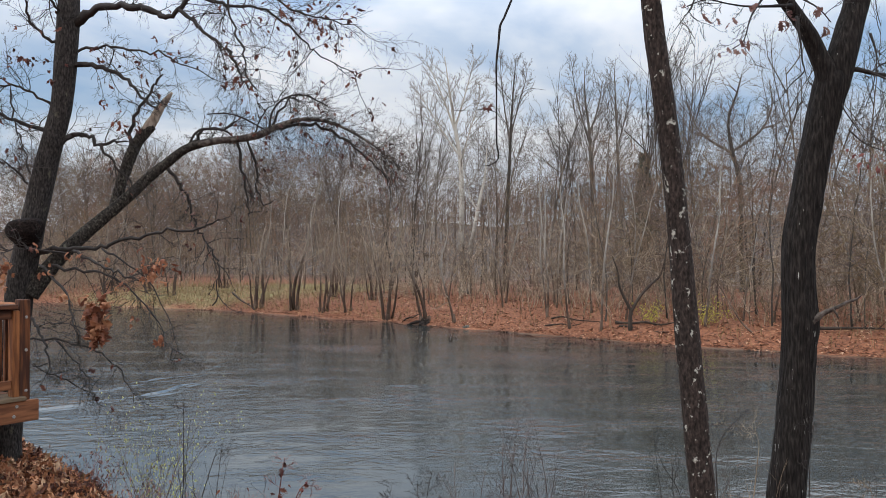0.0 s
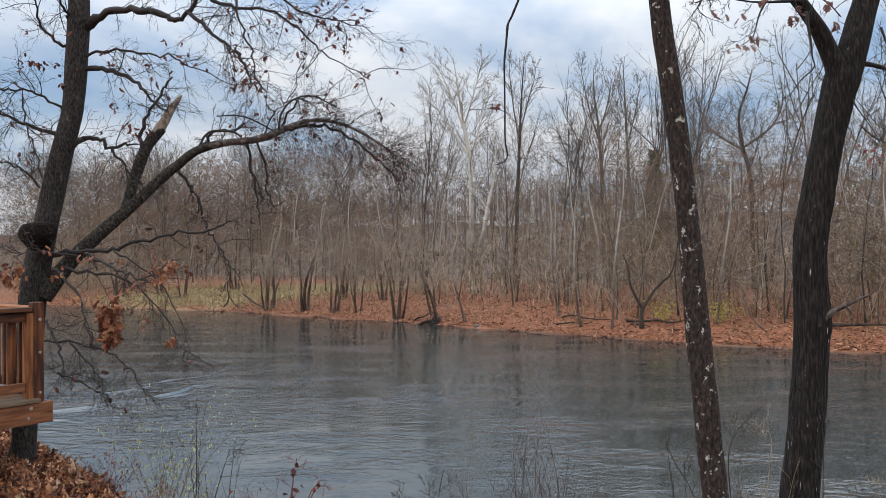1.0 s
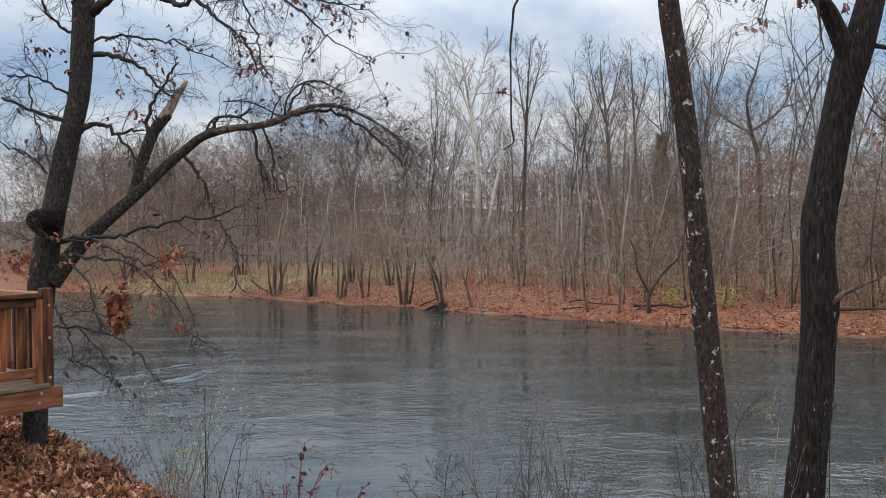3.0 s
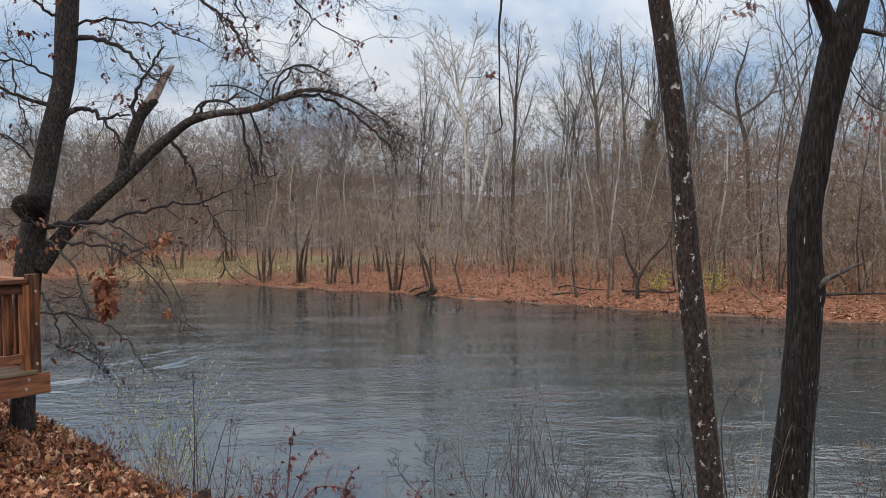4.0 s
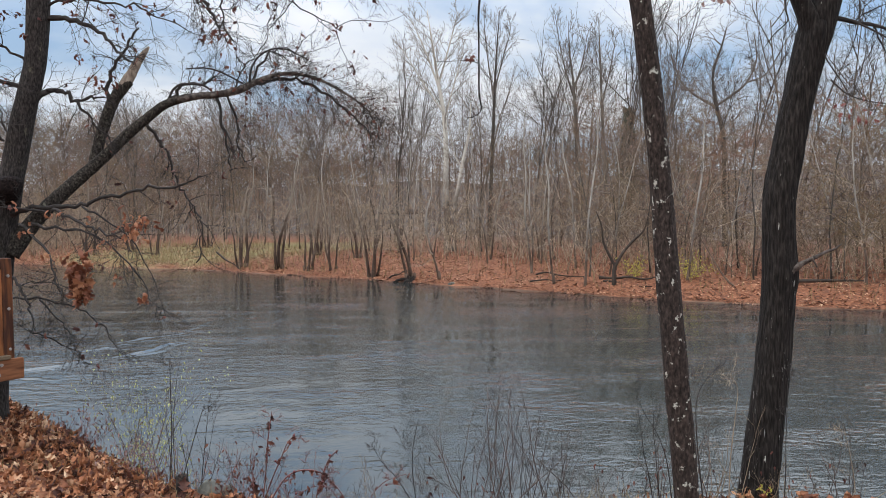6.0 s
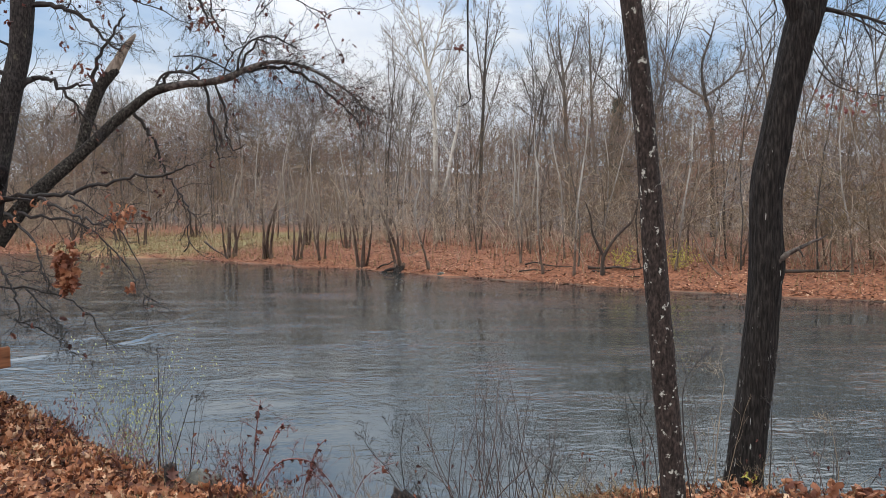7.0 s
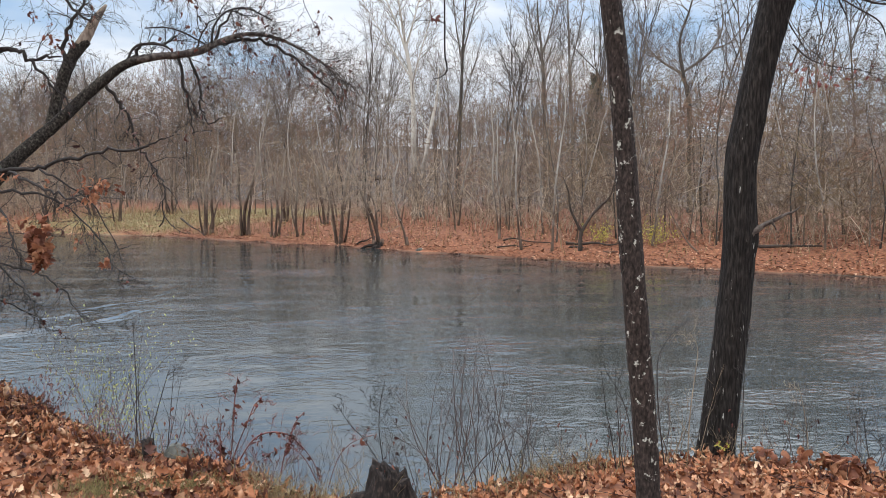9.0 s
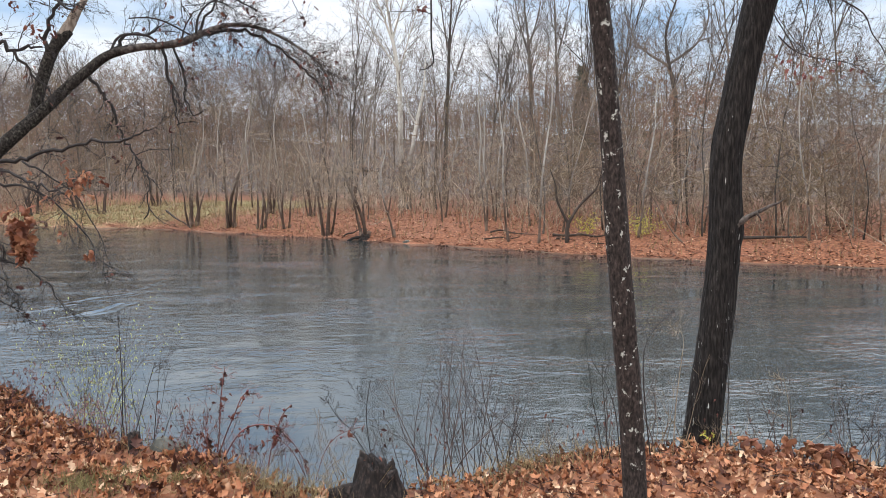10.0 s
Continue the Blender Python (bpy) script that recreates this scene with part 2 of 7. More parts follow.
def patches(warm, grey, olive):
    """Thickets of other kinds: rosy, olive and grey ones among the tan."""
    def run(nt, tc, mp, col):
        N, L = link_chain(nt)
        for loc, colour, amount in ((3.0, warm, 0.8), (40.0, grey, 0.8), (77.0, olive, 0.7)):
            m2 = N.new("ShaderNodeMapping"); m2.inputs["Location"].default_value = (loc, loc, 0); m2.inputs["Scale"].default_value = (1, 1, 0.7)
            L(tc.outputs["Object"], m2.inputs[0])
            n = N.new("ShaderNodeTexNoise"); n.inputs["Scale"].default_value = 0.22; n.inputs["Detail"].default_value = 3
            L(m2.outputs[0], n.inputs[0])
            r = N.new("ShaderNodeMapRange"); r.inputs[1].default_value, r.inputs[2].default_value, r.inputs[4].default_value = 0.5, 0.62, amount
            L(n.outputs[0], r.inputs[0])
            x = N.new("ShaderNodeMix"); x.data_type = "RGBA"
            L(r.outputs[0], x.inputs["Factor"]); L(col, x.inputs["A"]); x.inputs["B"].default_value = (*colour, 1)
            col = x.outputs["Result"]
        return col
    return run


M_BRUSH = material("brush_stems", [(0.15, (0.052, 0.034, 0.023)), (0.4, (0.116, 0.076, 0.049)), (0.65, (0.19, 0.128, 0.082)), (0.9, (0.31, 0.225, 0.15))], noise_scale=0.3, detail=5, rough=0.9, bump=0, island=0.5, extra=patches((0.205, 0.105, 0.070), (0.125, 0.097, 0.092), (0.155, 0.118, 0.060)))
M_PALEBRUSH = material("grey_brush_stems", [(0.15, (0.09, 0.064, 0.045)), (0.5, (0.205, 0.151, 0.106)), (0.9, (0.44, 0.345, 0.255))], noise_scale=0.3, detail=4, rough=0.9, bump=0, island=0.8)
M_WOODS = material("woods_stems", [(0.15, (0.048, 0.036, 0.030)), (0.5, (0.098, 0.074, 0.060)), (0.85, (0.185, 0.142, 0.115))], noise_scale=0.1, detail=3, rough=0.9, bump=0, island=0.7)
M_DECK = material("stained_timber", [(0.28, (0.034, 0.0105, 0.0042)), (0.5, (0.122, 0.041, 0.0125)), (0.75, (0.26, 0.100, 0.032))], (1, 1, 0.12), 30, 8, 0.7, 0.4, 60, 0.004, obrand=0.35)
M_DECKFLAT = material("stained_timber_flat", [(0.28, (0.026, 0.009, 0.004)), (0.5, (0.085, 0.030, 0.012)), (0.75, (0.19, 0.075, 0.032))], (0.12, 1, 1), 30, 8, 0.7, 0.4, 60, 0.004, obrand=0.35)
M_DECKTOP = material("weathered_board", [(0.25, (0.05, 0.034, 0.020)), (0.5, (0.105, 0.074, 0.046)), (0.78, (0.18, 0.135, 0.088))], (0.15, 1, 1), 24, 8, 0.8, 0.4, 60, 0.004)
M_ZINC = material("galvanised_bolt", [(0.3, (0.158, 0.146, 0.134)), (0.7, (0.27, 0.249, 0.227))], noise_scale=60, rough=0.45, bump=0.1)
M_STUMP = material("rotten_stump", [(0.34, (0.004, 0.003, 0.0026)), (0.52, (0.015, 0.0105, 0.0088)), (0.72, (0.058, 0.041, 0.033))], (1, 1, 0.42), 60, 8, 0.95, 1.0, 60, 0.01)
M_STONE = material("river_stone", [(0.3, (0.04, 0.04, 0.034)), (0.7, (0.13, 0.128, 0.11))], noise_scale=14, rough=0.8, bump=0.5)
M_BURL = material("dark_burl", [(0.3, (0.004, 0.003, 0.003)), (0.55, (0.014, 0.010, 0.009)), (0.8, (0.04, 0.026, 0.022))], noise_scale=40, rough=0.95, bump=1.0, bump_scale=60, spec=0.1)
M_PINKLEAF = material("faded_leaf", [(0.15, (0.11, 0.058, 0.052)), (0.5, (0.205, 0.115, 0.10)), (0.85, (0.33, 0.22, 0.19))], noise_scale=6, rough=0.7, bump=0, island=0.8)
M_PALEGREEN = material("pale_green_leaf", [(0.2, (0.30, 0.32, 0.09)), (0.8, (0.52, 0.52, 0.21))], noise_scale=8, rough=0.6, bump=0, island=0.7)
M_MOSSGRASS = material("olive_grass", [(0.2, (0.075, 0.066, 0.024)), (0.8, (0.22, 0.182, 0.075))], noise_scale=8, rough=0.8, bump=0, island=0.7)
M_STEM = material("mauve_brown_stem", [(0.3, (0.033, 0.022, 0.019)), (0.7, (0.10, 0.07, 0.06))], noise_scale=20, rough=0.8, bump=0, island=0.5)
M_CEDAR = material("cedar_spray", [(0.3, (0.018, 0.024, 0.014)), (0.7, (0.05, 0.058, 0.036))], noise_scale=2, rough=0.8, bump=0, island=0.5)
M_BERRY = material("dark_berry", [(0.3, (0.05, 0.008, 0.01)), (0.7, (0.13, 0.02, 0.02))], noise_scale=40, rough=0.4, bump=0)


def thin_leaf(m, amount):
    """Light passes through a dry leaf."""
    N, L = link_chain(m.node_tree)
    b, out = N["Principled BSDF"], N["Material Output"]
    tr, mx = N.new("ShaderNodeBsdfTranslucent"), N.new("ShaderNodeMixShader")
    L(b.inputs["Base Color"].links[0].from_socket, tr.inputs[0])
    mx.inputs[0].default_value = amount
    L(b.outputs[0], mx.inputs[1]); L(tr.outputs[0], mx.inputs[2]); L(mx.outputs[0], out.inputs[0])


for m in (M_OAKLEAF, M_ORANGELEAF, M_REDLEAF, M_PINKLEAF, M_YELLOWLEAF, M_PALEGREEN):
    thin_leaf(m, 0.4)


def ground_zones(nt, tc, mp, col):
    """Lawn on the far flat, a darker brown strip along the water's edge, brown wood floor behind."""
    N, L = link_chain(nt)
    sep = N.new("ShaderNodeSeparateXYZ")
    L(tc.outputs["Object"], sep.inputs[0])
    nz = N.new("ShaderNodeTexNoise"); nz.inputs["Scale"].default_value = 0.35; nz.inputs["Detail"].default_value = 5
    L(tc.outputs["Object"], nz.inputs[0])

    def blob(cx, cy, rx, ry):
        v = N.new("ShaderNodeVectorMath"); v.operation = "SUBTRACT"; v.inputs[1].default_value = (cx, cy, 0)
        L(tc.outputs["Object"], v.inputs[0])
        s = N.new("ShaderNodeVectorMath"); s.operation = "MULTIPLY"; s.inputs[1].default_value = (1 / rx, 1 / ry, 0)
        L(v.outputs[0], s.inputs[0])
        le = N.new("ShaderNodeVectorMath"); le.operation = "LENGTH"
        L(s.outputs[0], le.inputs[0])
        a = N.new("ShaderNodeMath"); a.operation = "MULTIPLY_ADD"; a.inputs[1].default_value = 1.3; L(nz.outputs[0], a.inputs[0]); L(le.outputs["Value"], a.inputs[2])
        r = N.new("ShaderNodeMapRange"); r.inputs[1].default_value, r.inputs[2].default_value = 1.75, 1.35
        L(a.outputs[0], r.inputs[0])
        return r.outputs[0]

    def over(base, mask, colour_socket):
        x = N.new("ShaderNodeMix"); x.data_type = "RGBA"
        L(mask, x.inputs["Factor"]); L(base, x.inputs["A"]); L(colour_socket, x.inputs["B"])
        return x.outputs["Result"]

    fine = N.new("ShaderNodeTexNoise"); fine.inputs["Scale"].default_value = 3.0; fine.inputs["Detail"].default_value = 6
    L(tc.outputs["Object"], fine.inputs[0])
    gr = N.new("ShaderNodeValToRGB")
    gr.color_ramp.elements[0].position, gr.color_ramp.elements[0].color = 0.3, (0.105, 0.098, 0.036, 1)
    gr.color_ramp.elements[1].position, gr.color_ramp.elements[1].color = 0.7, (0.225, 0.178, 0.078, 1)
    L(fine.outputs[0], gr.inputs[0])
    col = over(col, blob(-18, 69, 15, 9), gr.outputs[0])
    # the wooded rise behind: grey-brown
    slope = N.new("ShaderNodeMath"); slope.operation = "MULTIPLY_ADD"; slope.inputs[1].default_value = 0.75; L(sep.outputs["X"], slope.inputs[0]); L(sep.outputs["Y"], slope.inputs[2])
    deep = N.new("ShaderNodeMapRange"); deep.inputs[1].default_value, deep.inputs[2].default_value = 72, 95
    L(slope.outputs[0], deep.inputs[0])
    wf = N.new("ShaderNodeValToRGB")
    wf.color_ramp.elements[0].position, wf.color_ramp.elements[0].color = 0.35, (0.045, 0.036, 0.031, 1)
    wf.color_ramp.elements[1].position, wf.color_ramp.elements[1].color = 0.65, (0.10, 0.078, 0.064, 1)
    L(fine.outputs[0], wf.inputs[0])
    col = over(col, deep.outputs[0], wf.outputs[0])
    pb = N.new("ShaderNodeValToRGB")
    pb.color_ramp.elements[0].position, pb.color_ramp.elements[0].color = 0.35, (0.05, 0.032, 0.022, 1)
    pb.color_ramp.elements[1].position, pb.color_ramp.elements[1].color = 0.65, (0.12, 0.072, 0.046, 1)
    L(fine.outputs[0], pb.inputs[0])
    h = N.new("ShaderNodeMath"); h.operation = "MULTIPLY_ADD"; h.inputs[1].default_value = 0.16; L(nz.outputs[0], h.inputs[0]); L(sep.outputs["Z"], h.inputs[2])
    r = N.new("ShaderNodeMapRange"); r.inputs[1].default_value, r.inputs[2].default_value = 0.13, 0.08
    L(h.outputs[0], r.inputs[0])
    return over(col, r.outputs[0], pb.outputs[0])


M_GROUND = material("leaf_covered_earth", [(0.28, (0.075, 0.029, 0.016)), (0.43, (0.125, 0.047, 0.023)), (0.57, (0.205, 0.081, 0.039)), (0.75, (0.30, 0.148, 0.078))],
                    (1, 1, 1), 7, 8, 0.9, 0.4, 11, 0.03, extra=ground_zones)


def water_material():
    m = bpy.data.materials.new("river_water")
    m.use_nodes = True
    nt = m.node_tree
    N, L = link_chain(nt)
    b = N["Principled BSDF"]
    b.inputs["Base Color"].default_value = (0.0195, 0.0255, 0.0245, 1)
    b.inputs["Roughness"].default_value = 0.03
    b.inputs["IOR"].default_value = 1.54
    tc = N.new("ShaderNodeTexCoord")
    prev = None
    # calm slicks between ruffled patches
    mpp = N.new("ShaderNodeMapping"); mpp.inputs["Scale"].default_value = (0.14, 0.50, 1); mpp.inputs["Rotation"].default_value = (0, 0, 0.3)
    L(tc.outputs["Object"], mpp.inputs[0])
    pn = N.new("ShaderNodeTexNoise"); pn.inputs["Scale"].default_value = 1.5; pn.inputs["Detail"].default_value = 6; pn.inputs["Roughness"].default_value = 0.6
    L(mpp.outputs[0], pn.inputs[0])
    pr = N.new("ShaderNodeMapRange"); pr.inputs[1].default_value, pr.inputs[2].default_value, pr.inputs[3].default_value, pr.inputs[4].default_value = 0.44, 0.64, 0.18, 1.7
    L(pn.outputs[0], pr.inputs[0])
    # where the current breaks the surface: (x, y, half width, half length, strength)
    for cx, cy, rx, ry, amount in ((-9.0, 21.5, 4.5, 7.0, 0.35), (-0.6, 21.8, 2.2, 3.0, 1.0), (4.5, 31.0, 6.0, 2.6, 1.0), (-3.0, 34.0, 5.0, 2.2, 0.7), (7.5, 20.0, 4.0, 3.5, 0.6), (12.5, 16.5, 4.5, 6.0, 0.9), (2.3, 16.5, 1.5, 4.5, 0.6)):
        far = N.new("ShaderNodeMapping"); far.vector_type = "TEXTURE"
        far.inputs["Location"].default_value, far.inputs["Scale"].default_value = (cx, cy, 0), (rx, ry, 1)
        L(tc.outputs["Object"], far.inputs[0])
        le = N.new("ShaderNodeVectorMath"); le.operation = "LENGTH"; L(far.outputs[0], le.inputs[0])
        wob = N.new("ShaderNodeMath"); wob.operation = "MULTIPLY_ADD"; wob.inputs[1].default_value = 1.4; L(pn.outputs[0], wob.inputs[0]); L(le.outputs["Value"], wob.inputs[2])
        mr = N.new("ShaderNodeMapRange"); mr.interpolation_type = "SMOOTHSTEP"
        mr.inputs[1].default_value, mr.inputs[2].default_value, mr.inputs[3].default_value, mr.inputs[4].default_value = 0.9, 1.7, amount, 0.0
        L(wob.outputs[0], mr.inputs[0])
        plus = N.new("ShaderNodeMath"); plus.operation = "ADD"; L(pr.outputs[0], plus.inputs[0]); L(mr.outputs[0], plus.inputs[1])
        pr = plus
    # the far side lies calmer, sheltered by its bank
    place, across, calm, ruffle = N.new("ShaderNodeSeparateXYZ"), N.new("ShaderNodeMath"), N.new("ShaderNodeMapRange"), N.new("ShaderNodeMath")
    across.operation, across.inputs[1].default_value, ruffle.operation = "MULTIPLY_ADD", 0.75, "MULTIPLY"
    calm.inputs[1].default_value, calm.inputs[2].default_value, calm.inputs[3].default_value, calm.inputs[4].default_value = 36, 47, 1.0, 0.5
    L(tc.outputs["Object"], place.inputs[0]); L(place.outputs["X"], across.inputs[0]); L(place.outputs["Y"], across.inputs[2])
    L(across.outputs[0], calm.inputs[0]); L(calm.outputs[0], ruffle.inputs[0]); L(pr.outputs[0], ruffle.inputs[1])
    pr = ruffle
    # (stretch, turn, noise scale, detail, height)
    for sc, rot, s, d, h in (((0.8, 1.2, 1), 0.3, 0.55, 3, 0.012), ((0.7, 1.3, 1), 0.32, 2.2, 3, 0.020), ((0.75, 1.25, 1), -0.28, 4.4, 3, 0.016), ((0.7, 1.2, 1), 0.2, 11, 2, 0.0045)):
        mp = N.new("ShaderNodeMapping"); mp.inputs["Scale"].default_value = sc; mp.inputs["Rotation"].default_value = (0, 0, rot)
        L(tc.outputs["Object"], mp.inputs[0])
        n = N.new("ShaderNodeTexNoise"); n.inputs["Scale"].default_value, n.inputs["Detail"].default_value = s, d
        n.inputs["Distortion"].default_value = 0.6
        L(mp.outputs[0], n.inputs[0])
        bp = N.new("ShaderNodeBump"); bp.inputs["Strength"].default_value, bp.inputs["Distance"].default_value = 1.0, h
        L(n.outputs[0], bp.inputs["Height"]); L(pr.outputs[0], bp.inputs["Strength"])
        if prev:
            L(prev.outputs[0], bp.inputs["Normal"])
        prev = bp
    L(prev.outputs[0], b.inputs["Normal"])
    return m


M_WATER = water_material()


# ---- mesh helpers ----
class Geo:
    """Collects rounded limbs, leaves and boards for one mesh."""

    def __init__(self):
        self.v, self.f = [], []

    def tube(self, pts, radii, sides=6, cap=True, bumpy=0.0, rng=random):
        pts = [Vector(p) for p in pts]
        base, n = len(self.v), len(pts)
        t0 = (pts[1] - pts[0]).normalized()
        u = t0.orthogonal().normalized()
        for i, p in enumerate(pts):
            t = (pts[min(i + 1, n - 1)] - pts[max(i - 1, 0)])
            t = t.normalized() if t.length > 1e-9 else t0
            u = (u - t * u.dot(t))
            u = u.normalized() if u.length > 1e-6 else t.orthogonal().normalized()
            w = t.cross(u)
            for k in range(sides):
                a = 2 * math.pi * k / sides
                r = radii[i] * (1 + (rng.uniform(-bumpy, bumpy) if bumpy else 0))
                q = p + (u * math.cos(a) + w * math.sin(a)) * r
                self.v.append((q.x, q.y, q.z))
        for i in range(n - 1):
            a, b = base + i * sides, base + (i + 1) * sides
            for k in range(sides):
                k2 = (k + 1) % sides
                self.f.append((a + k, a + k2, b + k2, b + k))
        if cap:
            self.f.append(tuple(base + k for k in reversed(range(sides))))
            self.f.append(tuple(base + (n - 1) * sides + k for k in range(sides)))

    def stick(self, a, b, ra, rb):
        """A three-sided twig, cheap enough for thousands."""
        base = len(self.v)
        dx, dy, dz = b[0] - a[0], b[1] - a[1], b[2] - a[2]
        le = math.sqrt(dx * dx + dy * dy + dz * dz) or 1e-6
        dx, dy, dz = dx / le, dy / le, dz / le
        if abs(dz) < 0.9:
            ux, uy, uz = dy, -dx, 0.0
        else:
            ux, uy, uz = 0.0, dz, -dy
        ul = math.sqrt(ux * ux + uy * uy + uz * uz) or 1e-6
        ux, uy, uz = ux / ul, uy / ul, uz / ul
        wx, wy, wz = dy * uz - dz * uy, dz * ux - dx * uz, dx * uy - dy * ux
        for (x, y, z), r in ((a, ra), (b, rb)):
            for c, s in ((1, 0), (-0.5, 0.866), (-0.5, -0.866)):
                self.v.append((x + (ux * c + wx * s) * r, y + (uy * c + wy * s) * r, z + (uz * c + wz * s) * r))
        for k in range(3):
            k2 = (k + 1) % 3
            self.f.append((base + k, base + k2, base + 3 + k2, base + 3 + k))

    def spike(self, a, b, r):
        """A twig's tip: three sides that meet in a point."""
        base = len(self.v)
        dx, dy, dz = b[0] - a[0], b[1] - a[1], b[2] - a[2]
        if abs(dx) + abs(dy) > abs(dz) * 0.2:
            ux, uy, uz = dy, -dx, 0.0
        else:
            ux, uy, uz = 0.0, dz, -dy
        wx, wy, wz = dy * uz - dz * uy, dz * ux - dx * uz, dx * uy - dy * ux
        ul, wl = r / (math.sqrt(ux * ux + uy * uy + uz * uz) or 1e-6), r / (math.sqrt(wx * wx + wy * wy + wz * wz) or 1e-6)
        for c, s in ((1, 0), (-0.5, 0.866), (-0.5, -0.866)):
            self.v.append((a[0] + ux * ul * c + wx * wl * s, a[1] + uy * ul * c + wy * wl * s, a[2] + uz * ul * c + wz * wl * s))
        self.v.append((b[0], b[1], b[2]))
        self.f += ((base, base + 1, base + 3), (base + 1, base + 2, base + 3), (base + 2, base, base + 3))

    def add(self, verts, faces, m):
        base = len(self.v)
        for p in verts:
            q = m @ p
            self.v.append((q.x, q.y, q.z))
        self.f.extend(tuple(base + i for i in f) for f in faces)

    def mesh(self, name, mat, smooth=True):
        me = bpy.data.meshes.new(name)
        me.from_pydata(self.v, [], self.f)
        me.materials.append(mat)
        if smooth:
            me.polygons.foreach_set("use_smooth", [True] * len(me.polygons))
        me.update()
        return me


def part(name, geo, mat, parent, label="", smooth=True):
    """One mesh object under a thing or a part."""
    ob = new(name, geo.mesh(name, mat, smooth) if isinstance(geo, Geo) else geo)
    ob.parent = parent
    if label:
        tagged(ob, label)
    return ob


def crown(limbs, twigs, bark, twig, parent):
    """Limbs and twigs as the one crown of a tree."""
    n, base = len(limbs.f), len(limbs.v)
    limbs.v += twigs.v
    limbs.f += [tuple(i + base for i in f) for f in twigs.f]
    me = limbs.mesh("crown", bark)
    me.materials.append(twig)
    index = np.zeros(len(me.polygons), dtype=np.int32)
    index[n:] = 1
    me.polygons.foreach_set("material_index", index)
    return tagged(part("crown", me, None, parent), kind="stuff")


def thing(name, label, category, group="", at=(0, 0, 0)):
    ob = new(name)
    ob.empty_display_size = 0.2
    ob.location = at
    return tagged(ob, label, category, group)


def curve(ctrl, per=6):
    """A smooth run of (x, y, z, r) through the given control points."""
    c = [np.array(p, float) for p in ctrl]
    if len(c) == 2:
        c = [c[0], (c[0] + c[1]) / 2, c[1]]
    out = []
    for i in range(len(c) - 1):
        p0, p1, p2, p3 = c[max(i - 1, 0)], c[i], c[i + 1], c[min(i + 2, len(c) - 1)]
        for k in range(per):
            t = k / per
            out.append(0.5 * (2 * p1 + (p2 - p0) * t + (2 * p0 - 5 * p1 + 4 * p2 - p3) * t * t + (3 * p1 - p0 - 3 * p2 + p3) * t ** 3))
    out.append(c[-1])
    return out


def limb(geo, ctrl, sides=8, per=5, knots=0.0, rng=random):
    run = curve(ctrl, per)
    geo.tube([p[:3] for p in run], [max(p[3], 0.0008) for p in run], sides, bumpy=knots, rng=rng)
    return run


def turned(d, angle, rng):
    """d tilted by angle about a random side."""
    u = d.orthogonal().normalized()
    u.rotate(Matrix.Rotation(rng.uniform(0, 2 * math.pi), 3, d).to_quaternion())
    q = d.copy()
    q.rotate(Matrix.Rotation(angle, 3, u).to_quaternion())
    return q.normalized()


def grow(geos, p, d, length, r, lvl, rng, spec):
    """A branching limb. geos: one mesh collector a level. spec: per level segments, kids, ratio, angle, start, sides, wiggle, lift."""
    s = spec[lvl]
    n = s["seg"]
    pts, rad = [p.copy()], [r]
    end = s.get("end", 0.25)
    d = d.copy()
    for i in range(n):
        d = (d + Vector((rng.gauss(0, 1), rng.gauss(0, 1), rng.gauss(0, 1))) * s["wig"] + Vector((0, 0, s["lift"]))).normalized()
        pts.append(pts[-1] + d * (length / n))
        rad.append(r * (1 - (1 - end) * (i + 1) / n))
    g = geos[min(lvl, len(geos) - 1)]
    if s["sides"] == 3 and n == 1:
        g.spike(pts[0], pts[1], r * 1.15)
    elif s["sides"] == 3:
        for i in range(n):
            g.stick(pts[i], pts[i + 1], rad[i], rad[i + 1])
    else:
        g.tube(pts, rad, s["sides"], cap=lvl == 0)
    if lvl + 1 < len(spec):
        k = s["kids"]
        for j in range(k):
            fr = s["start"] + (1 - s["start"]) * (j + rng.random()) / k
            x = min(fr * n, n - 1e-4)
            i = int(x)
            q = pts[i].lerp(pts[i + 1], x - i)
            rr = rad[i] + (rad[i + 1] - rad[i]) * (x - i)
            dd = (pts[i + 1] - pts[i]).normalized()
            way = turned(dd, radians(rng.uniform(*s["ang"])), rng)
            L = length * s["ratio"] * rng.uniform(0.65, 1.25) * (1.15 - 0.75 * (fr - s["start"]) / max(1e-3, 1 - s["start"]))
            grow(geos, q, way, L, max(rr * s["thin"], s.get("rmin", 0.003)), lvl + 1, rng, spec)
    return pts


# ---- the ground and the river ----
LIP_X = [-90, -20, -6, -3.4, -2.5, -1.9, -1.4, -1.0, -0.55, 0.1, 0.45, 0.8, 1.2, 2.1, 2.7, 3.1, 5, 10, 90]
LIP_Y = [74, 22, 9.4, 6.95, 6.0, 5.4, 5.15, 4.85, 4.4, 4.35, 4.45, 4.65, 4.85, 4.95, 4.75, 4.45, 3.2, -1, -60]
SHORE_X = [-120, -60, -38, -27.3, -21.9, -16.6, -11.4, -6.8, -3, 0.5, 3.6, 6.2, 8.6, 10.8, 12.8, 14.6, 17.8, 20, 60, 120]
SHORE_Y = [112, 84, 70, 63.2, 61.2, 58.4, 54.3, 50.4, 47.6, 44.3, 41.5, 39.2, 37, 35.2, 33.6, 32.4, 30.6, 29.1, 2, -40]


def shore(x):
    return float(np.interp(x, SHORE_X, SHORE_Y))


def lip(x):
    return float(np.interp(x, LIP_X, LIP_Y))


